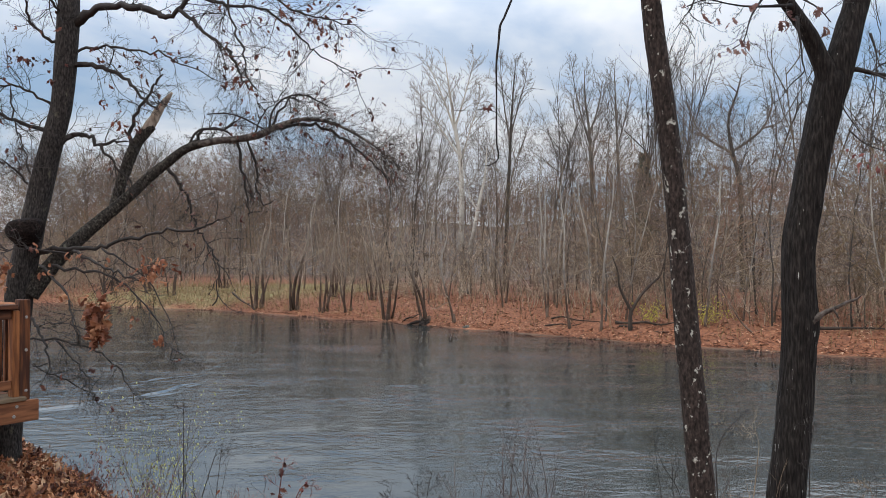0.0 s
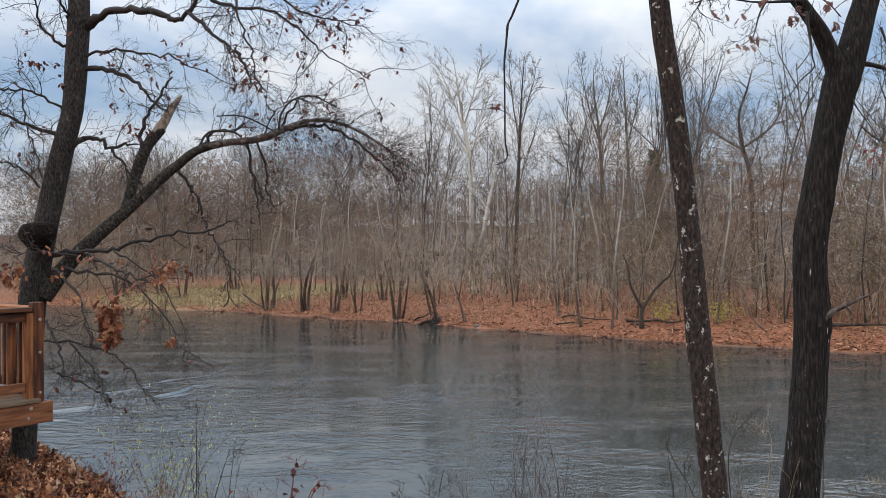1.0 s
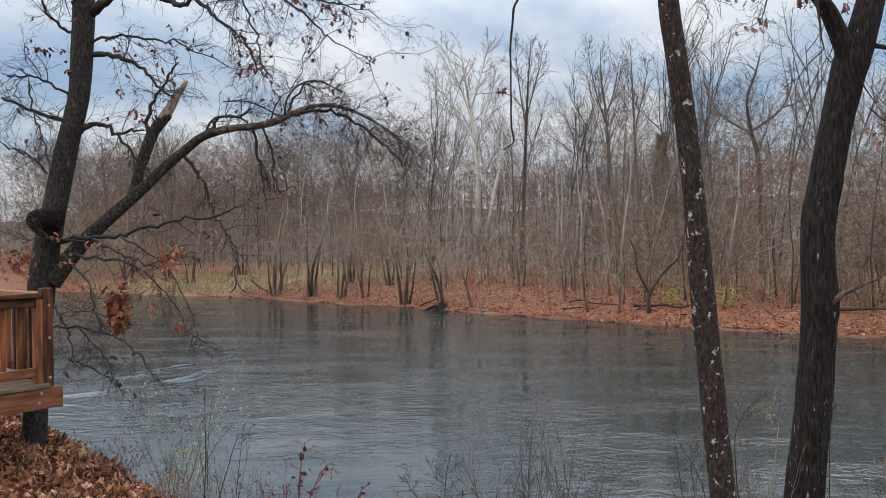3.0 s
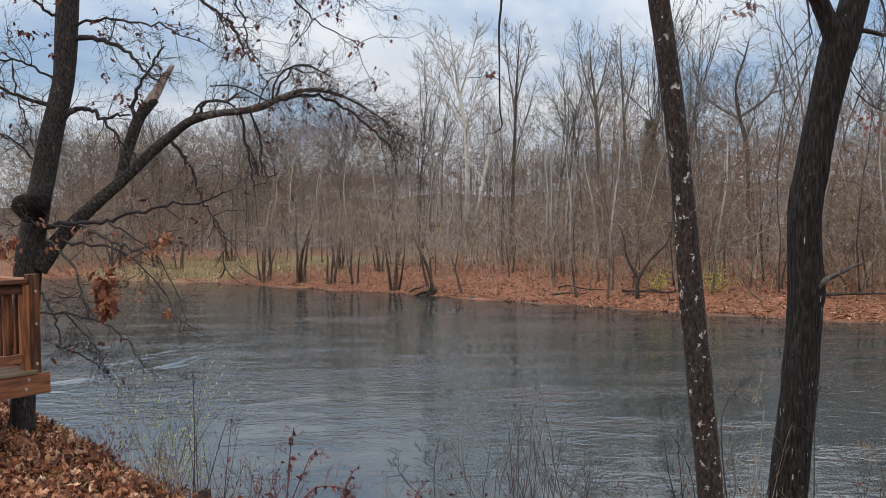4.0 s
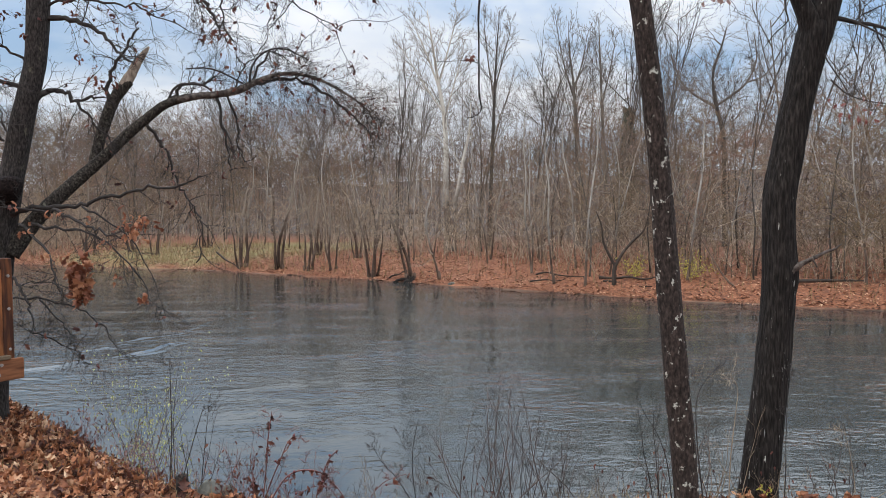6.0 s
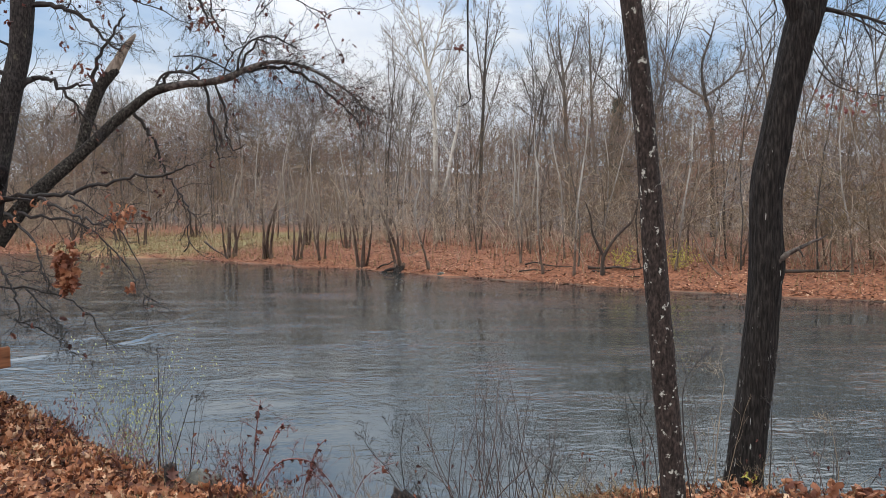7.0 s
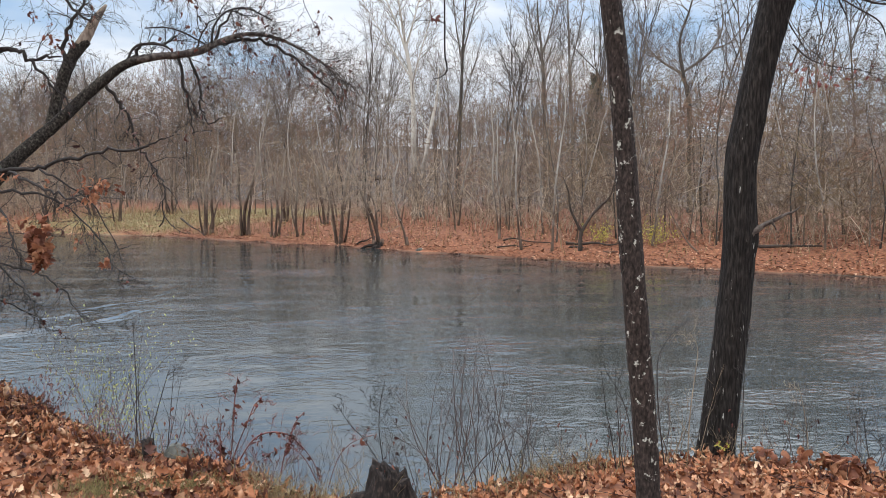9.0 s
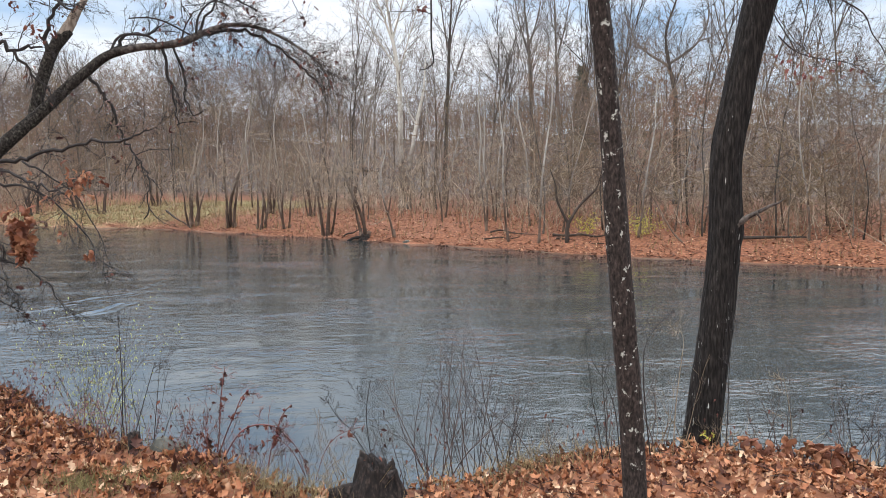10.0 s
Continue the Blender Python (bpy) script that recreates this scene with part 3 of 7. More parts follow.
def inland(x, y):
    """Metres behind the far waterline."""
    return (y - shore(x)) * 0.79


def height(x, y):
    s = (lip(x) - y) * 0.8
    rough = noise.noise((x * 1.3, y * 1.3, 0)) * 0.06 + noise.noise((x * 4, y * 4, 3)) * 0.025
    if s > 0:
        near = 2.08 + 0.28 * (1 - math.exp(-s / 3.0)) + rough
    else:
        near = 2.08 + 1.25 * s - 0.25 * s * s + rough
    d = inland(x, y) + noise.noise((x * 0.3, y * 0.3, 9)) * 0.7 + noise.noise((x * 1.1, y * 1.1, 5)) * 0.25
    far = float(np.interp(d, [-6, 0, 0.5, 3, 8, 20, 55, 75, 105, 145, 200, 300, 900], [-1.2, 0, 0.16, 0.72, 1.15, 1.5, 2.0, 3.0, 6.5, 12.0, 17.0, 19.0, 19.0]))
    if d > 90:
        far += noise.noise((x * 0.035, y * 0.035, 6)) * 3.0 * min(1, (d - 90) / 60)
    if d > 0:
        far += noise.noise((x * 0.5, y * 0.5, 1)) * 0.10 * min(d, 3) / 3
    return max(near, far, -1.2)


def ticks(*runs):
    out = []
    for a, b, step in runs:
        n = max(1, round((b - a) / step))
        out += [a + (b - a) * i / n for i in range(n)]
    return out + [runs[-1][1]]


def sheet(name, xs, ys, zf, mat):
    nx = len(xs)
    v = [(x, y, zf(x, y)) for y in ys for x in xs]
    f = [(j * nx + i, j * nx + i + 1, (j + 1) * nx + i + 1, (j + 1) * nx + i) for j in range(len(ys) - 1) for i in range(nx - 1)]
    g = Geo()
    g.v, g.f = v, f
    return new(name, g.mesh(name, mat))


ground = sheet("ground", ticks((-700, -150, 50), (-150, -45, 5), (-45, -6, 0.8), (-6, 5, 0.09), (5, 40, 0.7), (40, 150, 6), (150, 700, 50)),
               ticks((-300, -20, 20), (-20, 1, 1.5), (1, 9, 0.09), (9, 26, 1.0), (26, 80, 0.55), (80, 130, 3), (130, 900, 35)), height, M_GROUND)
tagged(ground, "leaf-covered earth of both river banks with a grassy flat", "ground", kind="structure")


# crests of the current: the line of each, its height and half width
RIFFLES = [(((-11.6, 19.4), (-10.03, 20.98), (-9.23, 22.0), (-8.6, 22.6), (-8.2, 24.4)), 0.055, 0.15), (((-10.2, 24.6), (-9.3, 25.6), (-8.7, 26.4), (-8.2, 29.6)), 0.032, 0.17), (((-11.5, 22.4), (-10.2, 23.4), (-9.5, 24.3)), 0.025, 0.14),
           (((-10.4, 18.2), (-9.28, 17.9), (-8.1, 17.3)), 0.032, 0.11), (((-11.0, 19.0), (-10.2, 19.2), (-9.2, 19.0)), 0.03, 0.11), (((-10.2, 16.6), (-9.0, 16.4), (-8.2, 16.0)), 0.02, 0.1),
           (((-4.3, 15.2), (-3.7, 15.9), (-3.2, 16.4)), 0.011, 0.10), (((-4.0, 14.6), (-3.3, 15.2)), 0.009, 0.09), (((-1.9, 17.6), (-0.84, 18.76), (0.0, 19.98)), 0.011, 0.11), (((-1.8, 19.8), (-0.78, 21.1)), 0.011, 0.12), (((-1.4, 18.9), (-0.5, 19.9), (0.1, 21.2)), 0.009, 0.1),
           (((-0.9, 22.4), (0.3, 22.9)), 0.009, 0.12), (((-2.5, 21.4), (-1.5, 22.3)), 0.008, 0.12), (((3.4, 29.4), (5.2, 29.2), (6.9, 28.8)), 0.012, 0.2), (((1.5, 27.2), (3.4, 27.0)), 0.010, 0.18), (((-4.2, 31.5), (-1.4, 31.2)), 0.012, 0.2), (((4.2, 25.6), (5.8, 25.2)), 0.009, 0.16)]


def swell(x, y):
    """Standing waves of the current over a low wavy surface."""
    z = 0.005 * noise.noise((x * 0.8, y * 1.3, 0)) + 0.003 * noise.noise((x * 2.2, y * 3.1, 7))
    wob = 0.28 * noise.noise((x * 0.9, y * 0.9, 2)) + 0.10 * noise.noise((x * 3.1, y * 3.1, 4))
    for line, amp, w in RIFFLES:
        if not (min(p[0] for p in line) - 1.2 < x < max(p[0] for p in line) + 1.2 and min(p[1] for p in line) - 1.6 < y < max(p[1] for p in line) + 1.6):
            continue
        near, side, along, run = 9.0, 0.0, 0.0, 0.0
        total = sum(math.dist(p, q) for p, q in zip(line, line[1:]))
        for p, q in zip(line, line[1:]):
            le = math.dist(p, q)
            ux, uy = (q[0] - p[0]) / le, (q[1] - p[1]) / le
            a = (x - p[0]) * ux + (y - p[1]) * uy
            c = min(max(a, 0.0), le)
            d = math.hypot(x - p[0] - ux * c, y - p[1] - uy * c)
            if d < near:
                near, side, along = d, -(x - p[0]) * uy + (y - p[1]) * ux, run + a
            run += le
        w *= 0.66
        b = math.copysign(near, side) + wob
        t = along / total
        fall = max(0.0, min(1.0, (t + 0.25) * 3, (1.25 - t) * 3)) * (0.7 + 0.9 * noise.noise((along * 1.3, line[0][0], b * 0.6)))
        z += 0.5 * amp * fall * (math.exp(-(b / w) ** 2) - 0.6 * math.exp(-((b + 1.7 * w) / w) ** 2) + 0.4 * math.exp(-((b + 3.6 * w) / (1.1 * w)) ** 2) - 0.25 * math.exp(-((b + 5.4 * w) / w) ** 2))
    return z


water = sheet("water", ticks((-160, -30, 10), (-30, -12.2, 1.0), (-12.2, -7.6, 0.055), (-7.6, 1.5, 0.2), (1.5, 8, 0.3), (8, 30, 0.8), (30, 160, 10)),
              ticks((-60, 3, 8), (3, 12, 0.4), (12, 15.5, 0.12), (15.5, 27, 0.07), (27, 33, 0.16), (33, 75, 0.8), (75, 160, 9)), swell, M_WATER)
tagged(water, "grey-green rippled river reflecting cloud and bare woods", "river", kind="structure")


# ---- the far bank's trees ----
def level(seg, kids, ratio, ang, start, sides, wig, lift, thin=0.5, **more):
    return dict(seg=seg, kids=kids, ratio=ratio, ang=ang, start=start, sides=sides, wig=wig, lift=lift, thin=thin, **more)


# forest-grown: a straight trunk, limbs that sweep upward, fine upright twigs
TALL = [level(12, 12, 0.30, (24, 50), 0.40, 6, 0.045, 0.03, 0.45, rmin=0.030, end=0.10),
        level(4, 8, 0.44, (25, 55), 0.2, 3, 0.12, 0.07, 0.5, rmin=0.012),
        level(2, 5, 0.55, (22, 55), 0.15, 3, 0.13, 0.04, 0.55, rmin=0.008),
        level(1, 0, 0, (0, 0), 0, 3, 0.08, 0.05, end=0.5)]
# a trunk that breaks into a vase of big limbs
VASE = [level(8, 7, 0.62, (18, 40), 0.42, 7, 0.05, 0.02, 0.62, rmin=0.045, end=0.28),
        level(5, 9, 0.38, (25, 58), 0.2, 4, 0.11, 0.06, 0.45, rmin=0.013),
        level(2, 6, 0.5, (22, 55), 0.1, 3, 0.13, 0.04, 0.55, rmin=0.008),
        level(1, 0, 0, (0, 0), 0, 3, 0.08, 0.05, end=0.5)]
# a broad old crown with crooked, far-reaching limbs
BROAD = [level(8, 8, 0.52, (35, 65), 0.40, 7, 0.06, 0.02, 0.55, rmin=0.05, end=0.2),
         level(7, 8, 0.36, (30, 65), 0.2, 4, 0.17, 0.06, 0.45, rmin=0.016),
         level(4, 4, 0.5, (25, 60), 0.15, 3, 0.15, 0.03, 0.55, rmin=0.009),
         level(1, 0, 0, (0, 0), 0, 3, 0.1, 0.03, end=0.5)]
# slim understorey tree with short crooked side limbs nearly to the foot
SLIM = [level(12, 11, 0.20, (40, 75), 0.25, 6, 0.075, 0.05, 0.5, rmin=0.020, end=0.2),
        level(5, 5, 0.45, (30, 65), 0.2, 3, 0.16, 0.02, 0.5, rmin=0.010),
        level(2, 3, 0.6, (25, 65), 0.15, 3, 0.18, 0.02, 0.7, rmin=0.008),
        level(1, 0, 0, (0, 0), 0, 3, 0.12, 0.03, end=0.5)]
# many-stemmed bank tree: dark stems, long pale limbs that bow outward
BOWED = [level(9, 7, 0.42, (35, 75), 0.28, 6, 0.10, 0.06, 0.26, rmin=0.016, end=0.2),
         level(7, 7, 0.38, (30, 65), 0.15, 4, 0.19, -0.045, 0.55, rmin=0.010),
         level(3, 4, 0.5, (25, 60), 0.1, 3, 0.16, -0.02, 0.6, rmin=0.008),
         level(1, 0, 0, (0, 0), 0, 3, 0.15, 0.0, end=0.6)]
SIDE = [level(6, 6, 0.42, (25, 55), 0.2, 4, 0.11, 0.06, 0.5, rmin=0.015),
        level(3, 5, 0.5, (22, 52), 0.15, 3, 0.11, 0.05, 0.55, rmin=0.009),
        level(1, 0, 0, (0, 0), 0, 3, 0.08, 0.05, end=0.5)]
CROOKED = [level(6, 5, 0.42, (30, 65), 0.2, 4, 0.20, 0.02, 0.5, rmin=0.012),
           level(3, 4, 0.5, (25, 60), 0.15, 3, 0.18, 0.0, 0.6, rmin=0.008),
           level(1, 0, 0, (0, 0), 0, 3, 0.15, 0.0, end=0.6)]


def tree(name, label, group, spec, seed, tall, r, bark, twig, stems=1, spread=0.0, limb_bark=None):
    """A bare tree with its trunk, limbs and a crown of twigs, standing at the origin."""
    rng = random.Random(seed)
    t = thing(name, label, "tree", group)
    trunk, limbs, twigs = Geo(), Geo(), Geo()
    a0 = rng.uniform(0, 6)
    for s in range(stems):
        a = a0 + 2 * math.pi * s / stems + rng.uniform(-0.4, 0.4)
        sp = spread * rng.uniform(0.3, 1.8)
        d = Vector((math.cos(a) * sp, math.sin(a) * sp, 1)).normalized()
        foot = Vector((math.cos(a) * spread, math.sin(a) * spread * 0.7, -0.25))
        k = rng.uniform(0.6, 1.1) if stems > 1 else 1
        grow([trunk, limbs, twigs], foot, d, tall * k, r * k, 0, rng, spec)
        trunk.tube([foot, foot + d * 0.25, foot + d * 0.6], [r * k * 1.5, r * k * 1.2, r * k * 0.98], 7)
    t["tall"] = tall * 1.06
    part("trunk", trunk, bark, t)
    crown(limbs, twigs, limb_bark or bark, twig, t)
    return t


def standing(name, label, group, y, ctrl, bark, twig, seed, kids, length, ang=(25, 55), start=0.4, limbs=(), spec=SIDE, limb_bark=None, r_kid=0.035):
    """A tree with a trunk of its own bend: (x, z above the ground, r) from the foot up, and its main limbs in the same terms."""
    rng = random.Random(seed)
    x0 = ctrl[0][0]
    z0 = height(x0, y)
    t = thing(name, label, "tree", group)
    trunk, big, twigs = Geo(), Geo(), Geo()
    runs = [limb(trunk, [(x, y + rng.gauss(0, .1) * (i > 0), z0 + z - 0.25 * (i == 0), r) for i, (x, z, r) in enumerate(ctrl)], 8, 5, 0.05, rng)]
    trunk.tube([(x0, y, z0 - 0.2), (x0, y, z0 + 0.1), (x0 * 0.8 + ctrl[1][0] * 0.2, y, z0 + 0.5)], [ctrl[0][2] * 1.6, ctrl[0][2] * 1.3, ctrl[0][2]], 8)
    depth = 0.0
    for c in limbs:
        depth = rng.uniform(-1, 1) * 1.6
        n = len(c) - 1
        runs.append(limb(big, [(x, y + depth * i / n, z0 + z, r) for i, (x, z, r) in enumerate(c)], 6, 5, 0.05, rng))
    for i, run in enumerate(runs):
        n = kids if i == 0 else max(6, round(kids * 0.8))
        lo = start if i == 0 else 0.25
        for k in range(n):
            f = lo + (0.99 - lo) * (k + rng.random()) / n
            j = min(int(f * (len(run) - 1)), len(run) - 2)
            p, q = Vector(run[j][:3]), Vector(run[j + 1][:3])
            d = turned((q - p).normalized(), radians(rng.uniform(*ang)), rng)
            le = length * rng.uniform(0.6, 1.2) * (1.1 - 0.6 * (f - lo) / (1 - lo)) * (1 if i == 0 else 0.75)
            grow([big, twigs] if limb_bark else [twigs], p, d, le, max(r_kid * 0.5, min(r_kid, run[j][3] * 0.5)), 0, rng, spec)
    part("trunk", trunk, bark, t)
    crown(big, twigs, limb_bark or bark, twig, t)
    return t


def skyline(x, y):
    """How high a tree may reach there: the wood's top falls away to the left."""
    d = math.hypot(x, y)
    return 4 + d * float(np.interp(x / y, [-0.6, -0.38, -0.2, -0.07, 0.06, 0.17, 0.28, 0.40, 0.50, 0.58], [0.140, 0.148, 0.172, 0.19, 0.197, 0.216, 0.222, 0.224, 0.21, 0.19])) - height(x, y)


def plant(model, x, y, turn=0.0, size=1.0, sink=0.0):
    m = Matrix.Translation((x, y, height(x, y) - sink)) @ Matrix.Rotation(turn, 4, "Z")
    ob = copy_thing(model, m)
    ob.scale = (size, size, size)
    return ob


def first(model, x, y, turn=0.0, size=1.0):
    model.matrix_basis = Matrix.Translation((x, y, height(x, y))) @ Matrix.Rotation(turn, 4, "Z")
    model.scale = (size, size, size)
    return model


WOOD_GROUP = "bare trees of the far wood"
BANK_GROUP = "many-stemmed trees along the far bank"
PALE_GROUP = "pale trunks on the far bank"
rng = random.Random(11)
models = []
for i, (spec, tall, r) in enumerate(((TALL, 16, 0.085), (TALL, 17.5, 0.095), (TALL, 14, 0.07), (VASE, 14.5, 0.10), (BROAD, 13, 0.115), (VASE, 15.5, 0.09), (SLIM, 10, 0.05), (SLIM, 12, 0.058))):
    models.append(tree("bare_tree", "leafless grey-brown forest tree among dense woods", WOOD_GROUP, spec, 40 + i, tall, r, M_FARBARK, M_CROWNTWIG))
pale = [tree("pale_tree", "slim leafless tree with pale mottled bark", PALE_GROUP, SLIM, 60 + i, 9.5 + i, 0.06, M_SLIMSYC, M_FARTWIG, limb_bark=M_PALETWIG) for i in range(3)]
clumps = [tree("bank_tree", "many-stemmed leafless tree at the river's edge with dark bases", BANK_GROUP, BOWED, 70 + i, 6.4 + 0.5 * i, 0.125, M_CLUMPSYC, M_FARTWIG, (5, 3, 4, 3)[i], 0.26, limb_bark=M_LIMBTWIG) for i in range(4)]

spots_taken = []
used = set()


def put(pool, k, x, y, size=1.0, turn=None):
    model = pool[k % len(pool)]
    turn = rng.uniform(0, 6.28) if turn is None else turn
    size = min(size, skyline(x, y) * rng.uniform(0.70, 1.06) / model["tall"])
    spots_taken.append((x, y))
    if model not in used:
        used.add(model)
        return first(model, x, y, turn, size)
    return plant(model, x, y, turn, size)


# many-stemmed trees standing at the water, by distance along the bank
for k, (x, y, size) in enumerate(((-13.91, 57.5, 1.0), (-10.68, 54.9, 1.05), (-8.35, 53.3, 0.9), (-3.54, 48.9, 1.05), (-1.09, 46.5, 0.95), (-6.47, 51.9, 0.75), (-8.6, 59.5, 0.9), (-5.2, 56.5, 0.85), (-20.5, 71.5, 0.9), (-27, 70.5, 1.1), (-30, 68.5, 1.1), (-23.5, 66.5, 0.8))):
    put(clumps, (0, 1, 3, 2, 1, 3, 0, 2)[k % 8], x, y, size)
# pale crooked trunks among the brush at the wood's edge
for k, (x, y, size) in enumerate(((4.1, 49.8, 1.0), (3.75, 48.2, 0.9), (-8.2, 63, 1.1), (-4.6, 60, 1.1), (-2.2, 58, 1.0), (-11.0, 66, 1.1), (16.2, 37.5, 0.9), (19.5, 33.6, 0.95), (22.2, 32.5, 0.9), (-12.5, 69, 1.1), (-15.5, 73, 1.1), (11.2, 45.5, 1.05), (0.4, 52, 0.9), (7.0, 48, 1.0), (14.5, 40.5, 0.9), (-18, 76, 1.1))):
    put(pale, k, x, y, size)
for k in range(22):
    x = 7.2 + 0.86 * k + rng.uniform(-0.35, 0.35) if k < 20 else -7 + 3 * (k - 19)
    put(models if k % 3 else pale, 6 + k % 2 if k % 3 else k, x, shore(x) + rng.uniform(2.6, 8.5) / 0.79, rng.uniform(0.6, 0.95))
# trees with a bend of their own: a leaning one at the water, then pale trunks with dark feet
BANKERS = (
    (45.0, ((0.67, 0, 0.10), (0.45, 0.9, 0.085), (0.05, 2.3, 0.07), (-0.1, 3.6, 0.055), (0.25, 5.2, 0.035), (0.1, 6.6, 0.015)), 15, 1.7),
    (43.4, ((5.90, 0, 0.085), (5.74, 1.6, 0.07), (5.52, 3.4, 0.06), (5.58, 5.4, 0.05), (5.45, 7.4, 0.03), (5.6, 8.6, 0.012)), 15, 1.4),
    (43.7, ((5.95, 0, 0.075), (5.98, 1.8, 0.065), (5.80, 3.6, 0.055), (5.86, 6.0, 0.035), (5.7, 8.0, 0.012)), 13, 1.3),
    (40.3, ((6.66, 0, 0.085), (6.50, 1.4, 0.075), (6.35, 3.2, 0.06), (6.38, 5.2, 0.05), (6.2, 7.0, 0.03), (6.3, 8.4, 0.012)), 16, 1.4),
    (39.2, ((8.09, 0, 0.09), (8.16, 1.5, 0.08), (8.22, 3.2, 0.065), (8.5, 5.4, 0.055), (8.72, 7.2, 0.045), (8.7, 9.2, 0.015)), 17, 1.6),
    (43.6, ((8.45, 0, 0.08), (8.34, 2.4, 0.06), (8.2, 4.2, 0.055), (7.92, 5.6, 0.05), (7.72, 6.8, 0.045), (7.7, 8.6, 0.015)), 14, 1.4),
    (37.3, ((12.75, 0, 0.08), (12.95, 1.7, 0.07), (13.15, 3.4, 0.06), (13.40, 5.4, 0.05), (13.6, 7.4, 0.03), (13.7, 8.8, 0.012)), 15, 1.4),
    (38.4, ((15.05, 0, 0.06), (15.2, 1.5, 0.05), (15.6, 3.4, 0.04), (15.8, 5.0, 0.015)), 11, 1.1),
)
for k, (y, ctrl, n, le) in enumerate(BANKERS):
    standing("pale_tree", "slim crooked pale-barked tree with a dark foot" if k else "leaning crooked bank tree with a dark foot", PALE_GROUP, y, [(a, b, r * 0.72) for a, b, r in ctrl], M_SLIMSYC, M_FARTWIG, 200 + k, n, le, (40, 80), 0.22, spec=CROOKED, limb_bark=M_PALETWIG, r_kid=0.026)
# the wood behind
tries = 0
while len(spots_taken) < 168 and tries < 9000:
    tries += 1
    x = rng.uniform(-66, 46)
    back = 4.0 + 34 * rng.random() ** 1.25
    y = shore(x) + back / 0.79
    if -32 < x < -8.5 and back < 15 and rng.random() < 0.9:
        continue
    if min((x - a) ** 2 + (y - b) ** 2 for a, b in spots_taken) < 3.0:
        continue
    if y < 62 and -0.02 < x / y < 0.056 and back > 4:
        continue
    if back < 13 and rng.random() < 0.6:
        continue
    k = rng.choice((6, 7)) if back < 13 else rng.choice((0, 1, 2, 3, 4, 5, 0, 1, 3, 5))
    put(models, k, x, y, rng.uniform(0.7, 0.95) if back < 14 else rng.uniform(0.9, 1.25))

# the tall trees that stand above the wood
standing("sycamore", "tall sycamore with bleached white trunk and a wide fan of limbs", "", 59.5,
         ((1.55, 0, 0.27), (1.50, 3.2, 0.23), (1.43, 4.7, 0.21), (1.46, 7.4, 0.19), (1.36, 10.2, 0.165), (0.91, 13.0, 0.12), (0.54, 15.5, 0.075), (0.12, 18.4, 0.02)), M_SYCAMORE, M_SYCTWIG, 91, 24, 3.2, (22, 52), 0.42,
         (((1.06, 12.2, 0.085), (0.30, 14.4, 0.065), (-0.6, 16.6, 0.04), (-1.3, 18.0, 0.015)), ((1.30, 10.6, 0.08), (-0.1, 12.6, 0.055), (-1.2, 14.4, 0.035), (-2.0, 15.6, 0.012)),
          ((0.95, 12.8, 0.085), (1.6, 15.0, 0.06), (2.1, 16.8, 0.04), (2.45, 18.2, 0.012)), ((1.36, 10.0, 0.075), (2.0, 12.3, 0.055), (2.6, 14.3, 0.035), (2.9, 15.6, 0.012)),
          ((1.44, 8.0, 0.05), (0.7, 8.9, 0.04), (-0.4, 8.8, 0.03), (-1.0, 8.2, 0.012))))
standing("sycamore", "leaning white sycamore trunk among grey trees", "", 58.5,
         ((2.0, 0, 0.17), (2.1, 3.4, 0.15), (2.27, 4.4, 0.14), (2.60, 6.2, 0.125), (2.9, 7.6, 0.11), (3.2, 9.0, 0.08), (3.35, 11.2, 0.03)), M_SYCAMORE, M_SYCTWIG, 92, 12, 2.2, (25, 60), 0.55,
         (((2.62, 6.4, 0.06), (2.1, 7.3, 0.05), (1.9, 8.3, 0.03), (1.6, 9.4, 0.012)),))
standing("tall_tree", "tall slender grey tree with an upright fan of fine twigs", "tall trees above the wood", 62,
         ((5.0, 0, 0.2), (5.1, 3.6, 0.17), (5.33, 9.1, 0.13), (5.51, 13.0, 0.10), (5.7, 16.0, 0.06), (5.95, 19.0, 0.015)), M_FARBARK, M_CROWNTWIG, 93, 20, 3.0, (20, 45), 0.45,
         (((5.45, 12.0, 0.07), (5.0, 14.5, 0.05), (4.7, 17.0, 0.03), (4.6, 18.6, 0.012)), ((5.5, 12.6, 0.07), (6.2, 15.2, 0.05), (6.8, 17.2, 0.03), (7.0, 18.4, 0.012))))
standing("tall_tree", "tall grey tree with straight ascending limbs", "tall trees above the wood", 60,
         ((11.9, 0, 0.2), (11.82, 3.6, 0.17), (11.66, 8.8, 0.14), (11.49, 12.6, 0.10), (11.2, 15.0, 0.06), (11.1, 17.4, 0.015)), M_FARBARK, M_CROWNTWIG, 94, 20, 3.0, (20, 45), 0.42,
         (((11.55, 11.4, 0.07), (10.8, 13.6, 0.05), (10.2, 16.0, 0.03), (9.9, 17.6, 0.012)), ((11.5, 12.2, 0.07), (12.2, 14.4, 0.05), (12.6, 16.6, 0.012))))
standing("tall_tree", "tall grey tree with straight ascending limbs", "tall trees above the wood", 58,
         ((13.6, 0, 0.18), (13.5, 5, 0.15), (13.3, 10, 0.11), (13.1, 14.5, 0.06), (13.0, 17.2, 0.012)), M_FARBARK, M_CROWNTWIG, 95, 20, 2.8, (20, 45), 0.4,
         (((13.25, 11.0, 0.06), (13.9, 13.4, 0.045), (14.4, 16.2, 0.012)),))
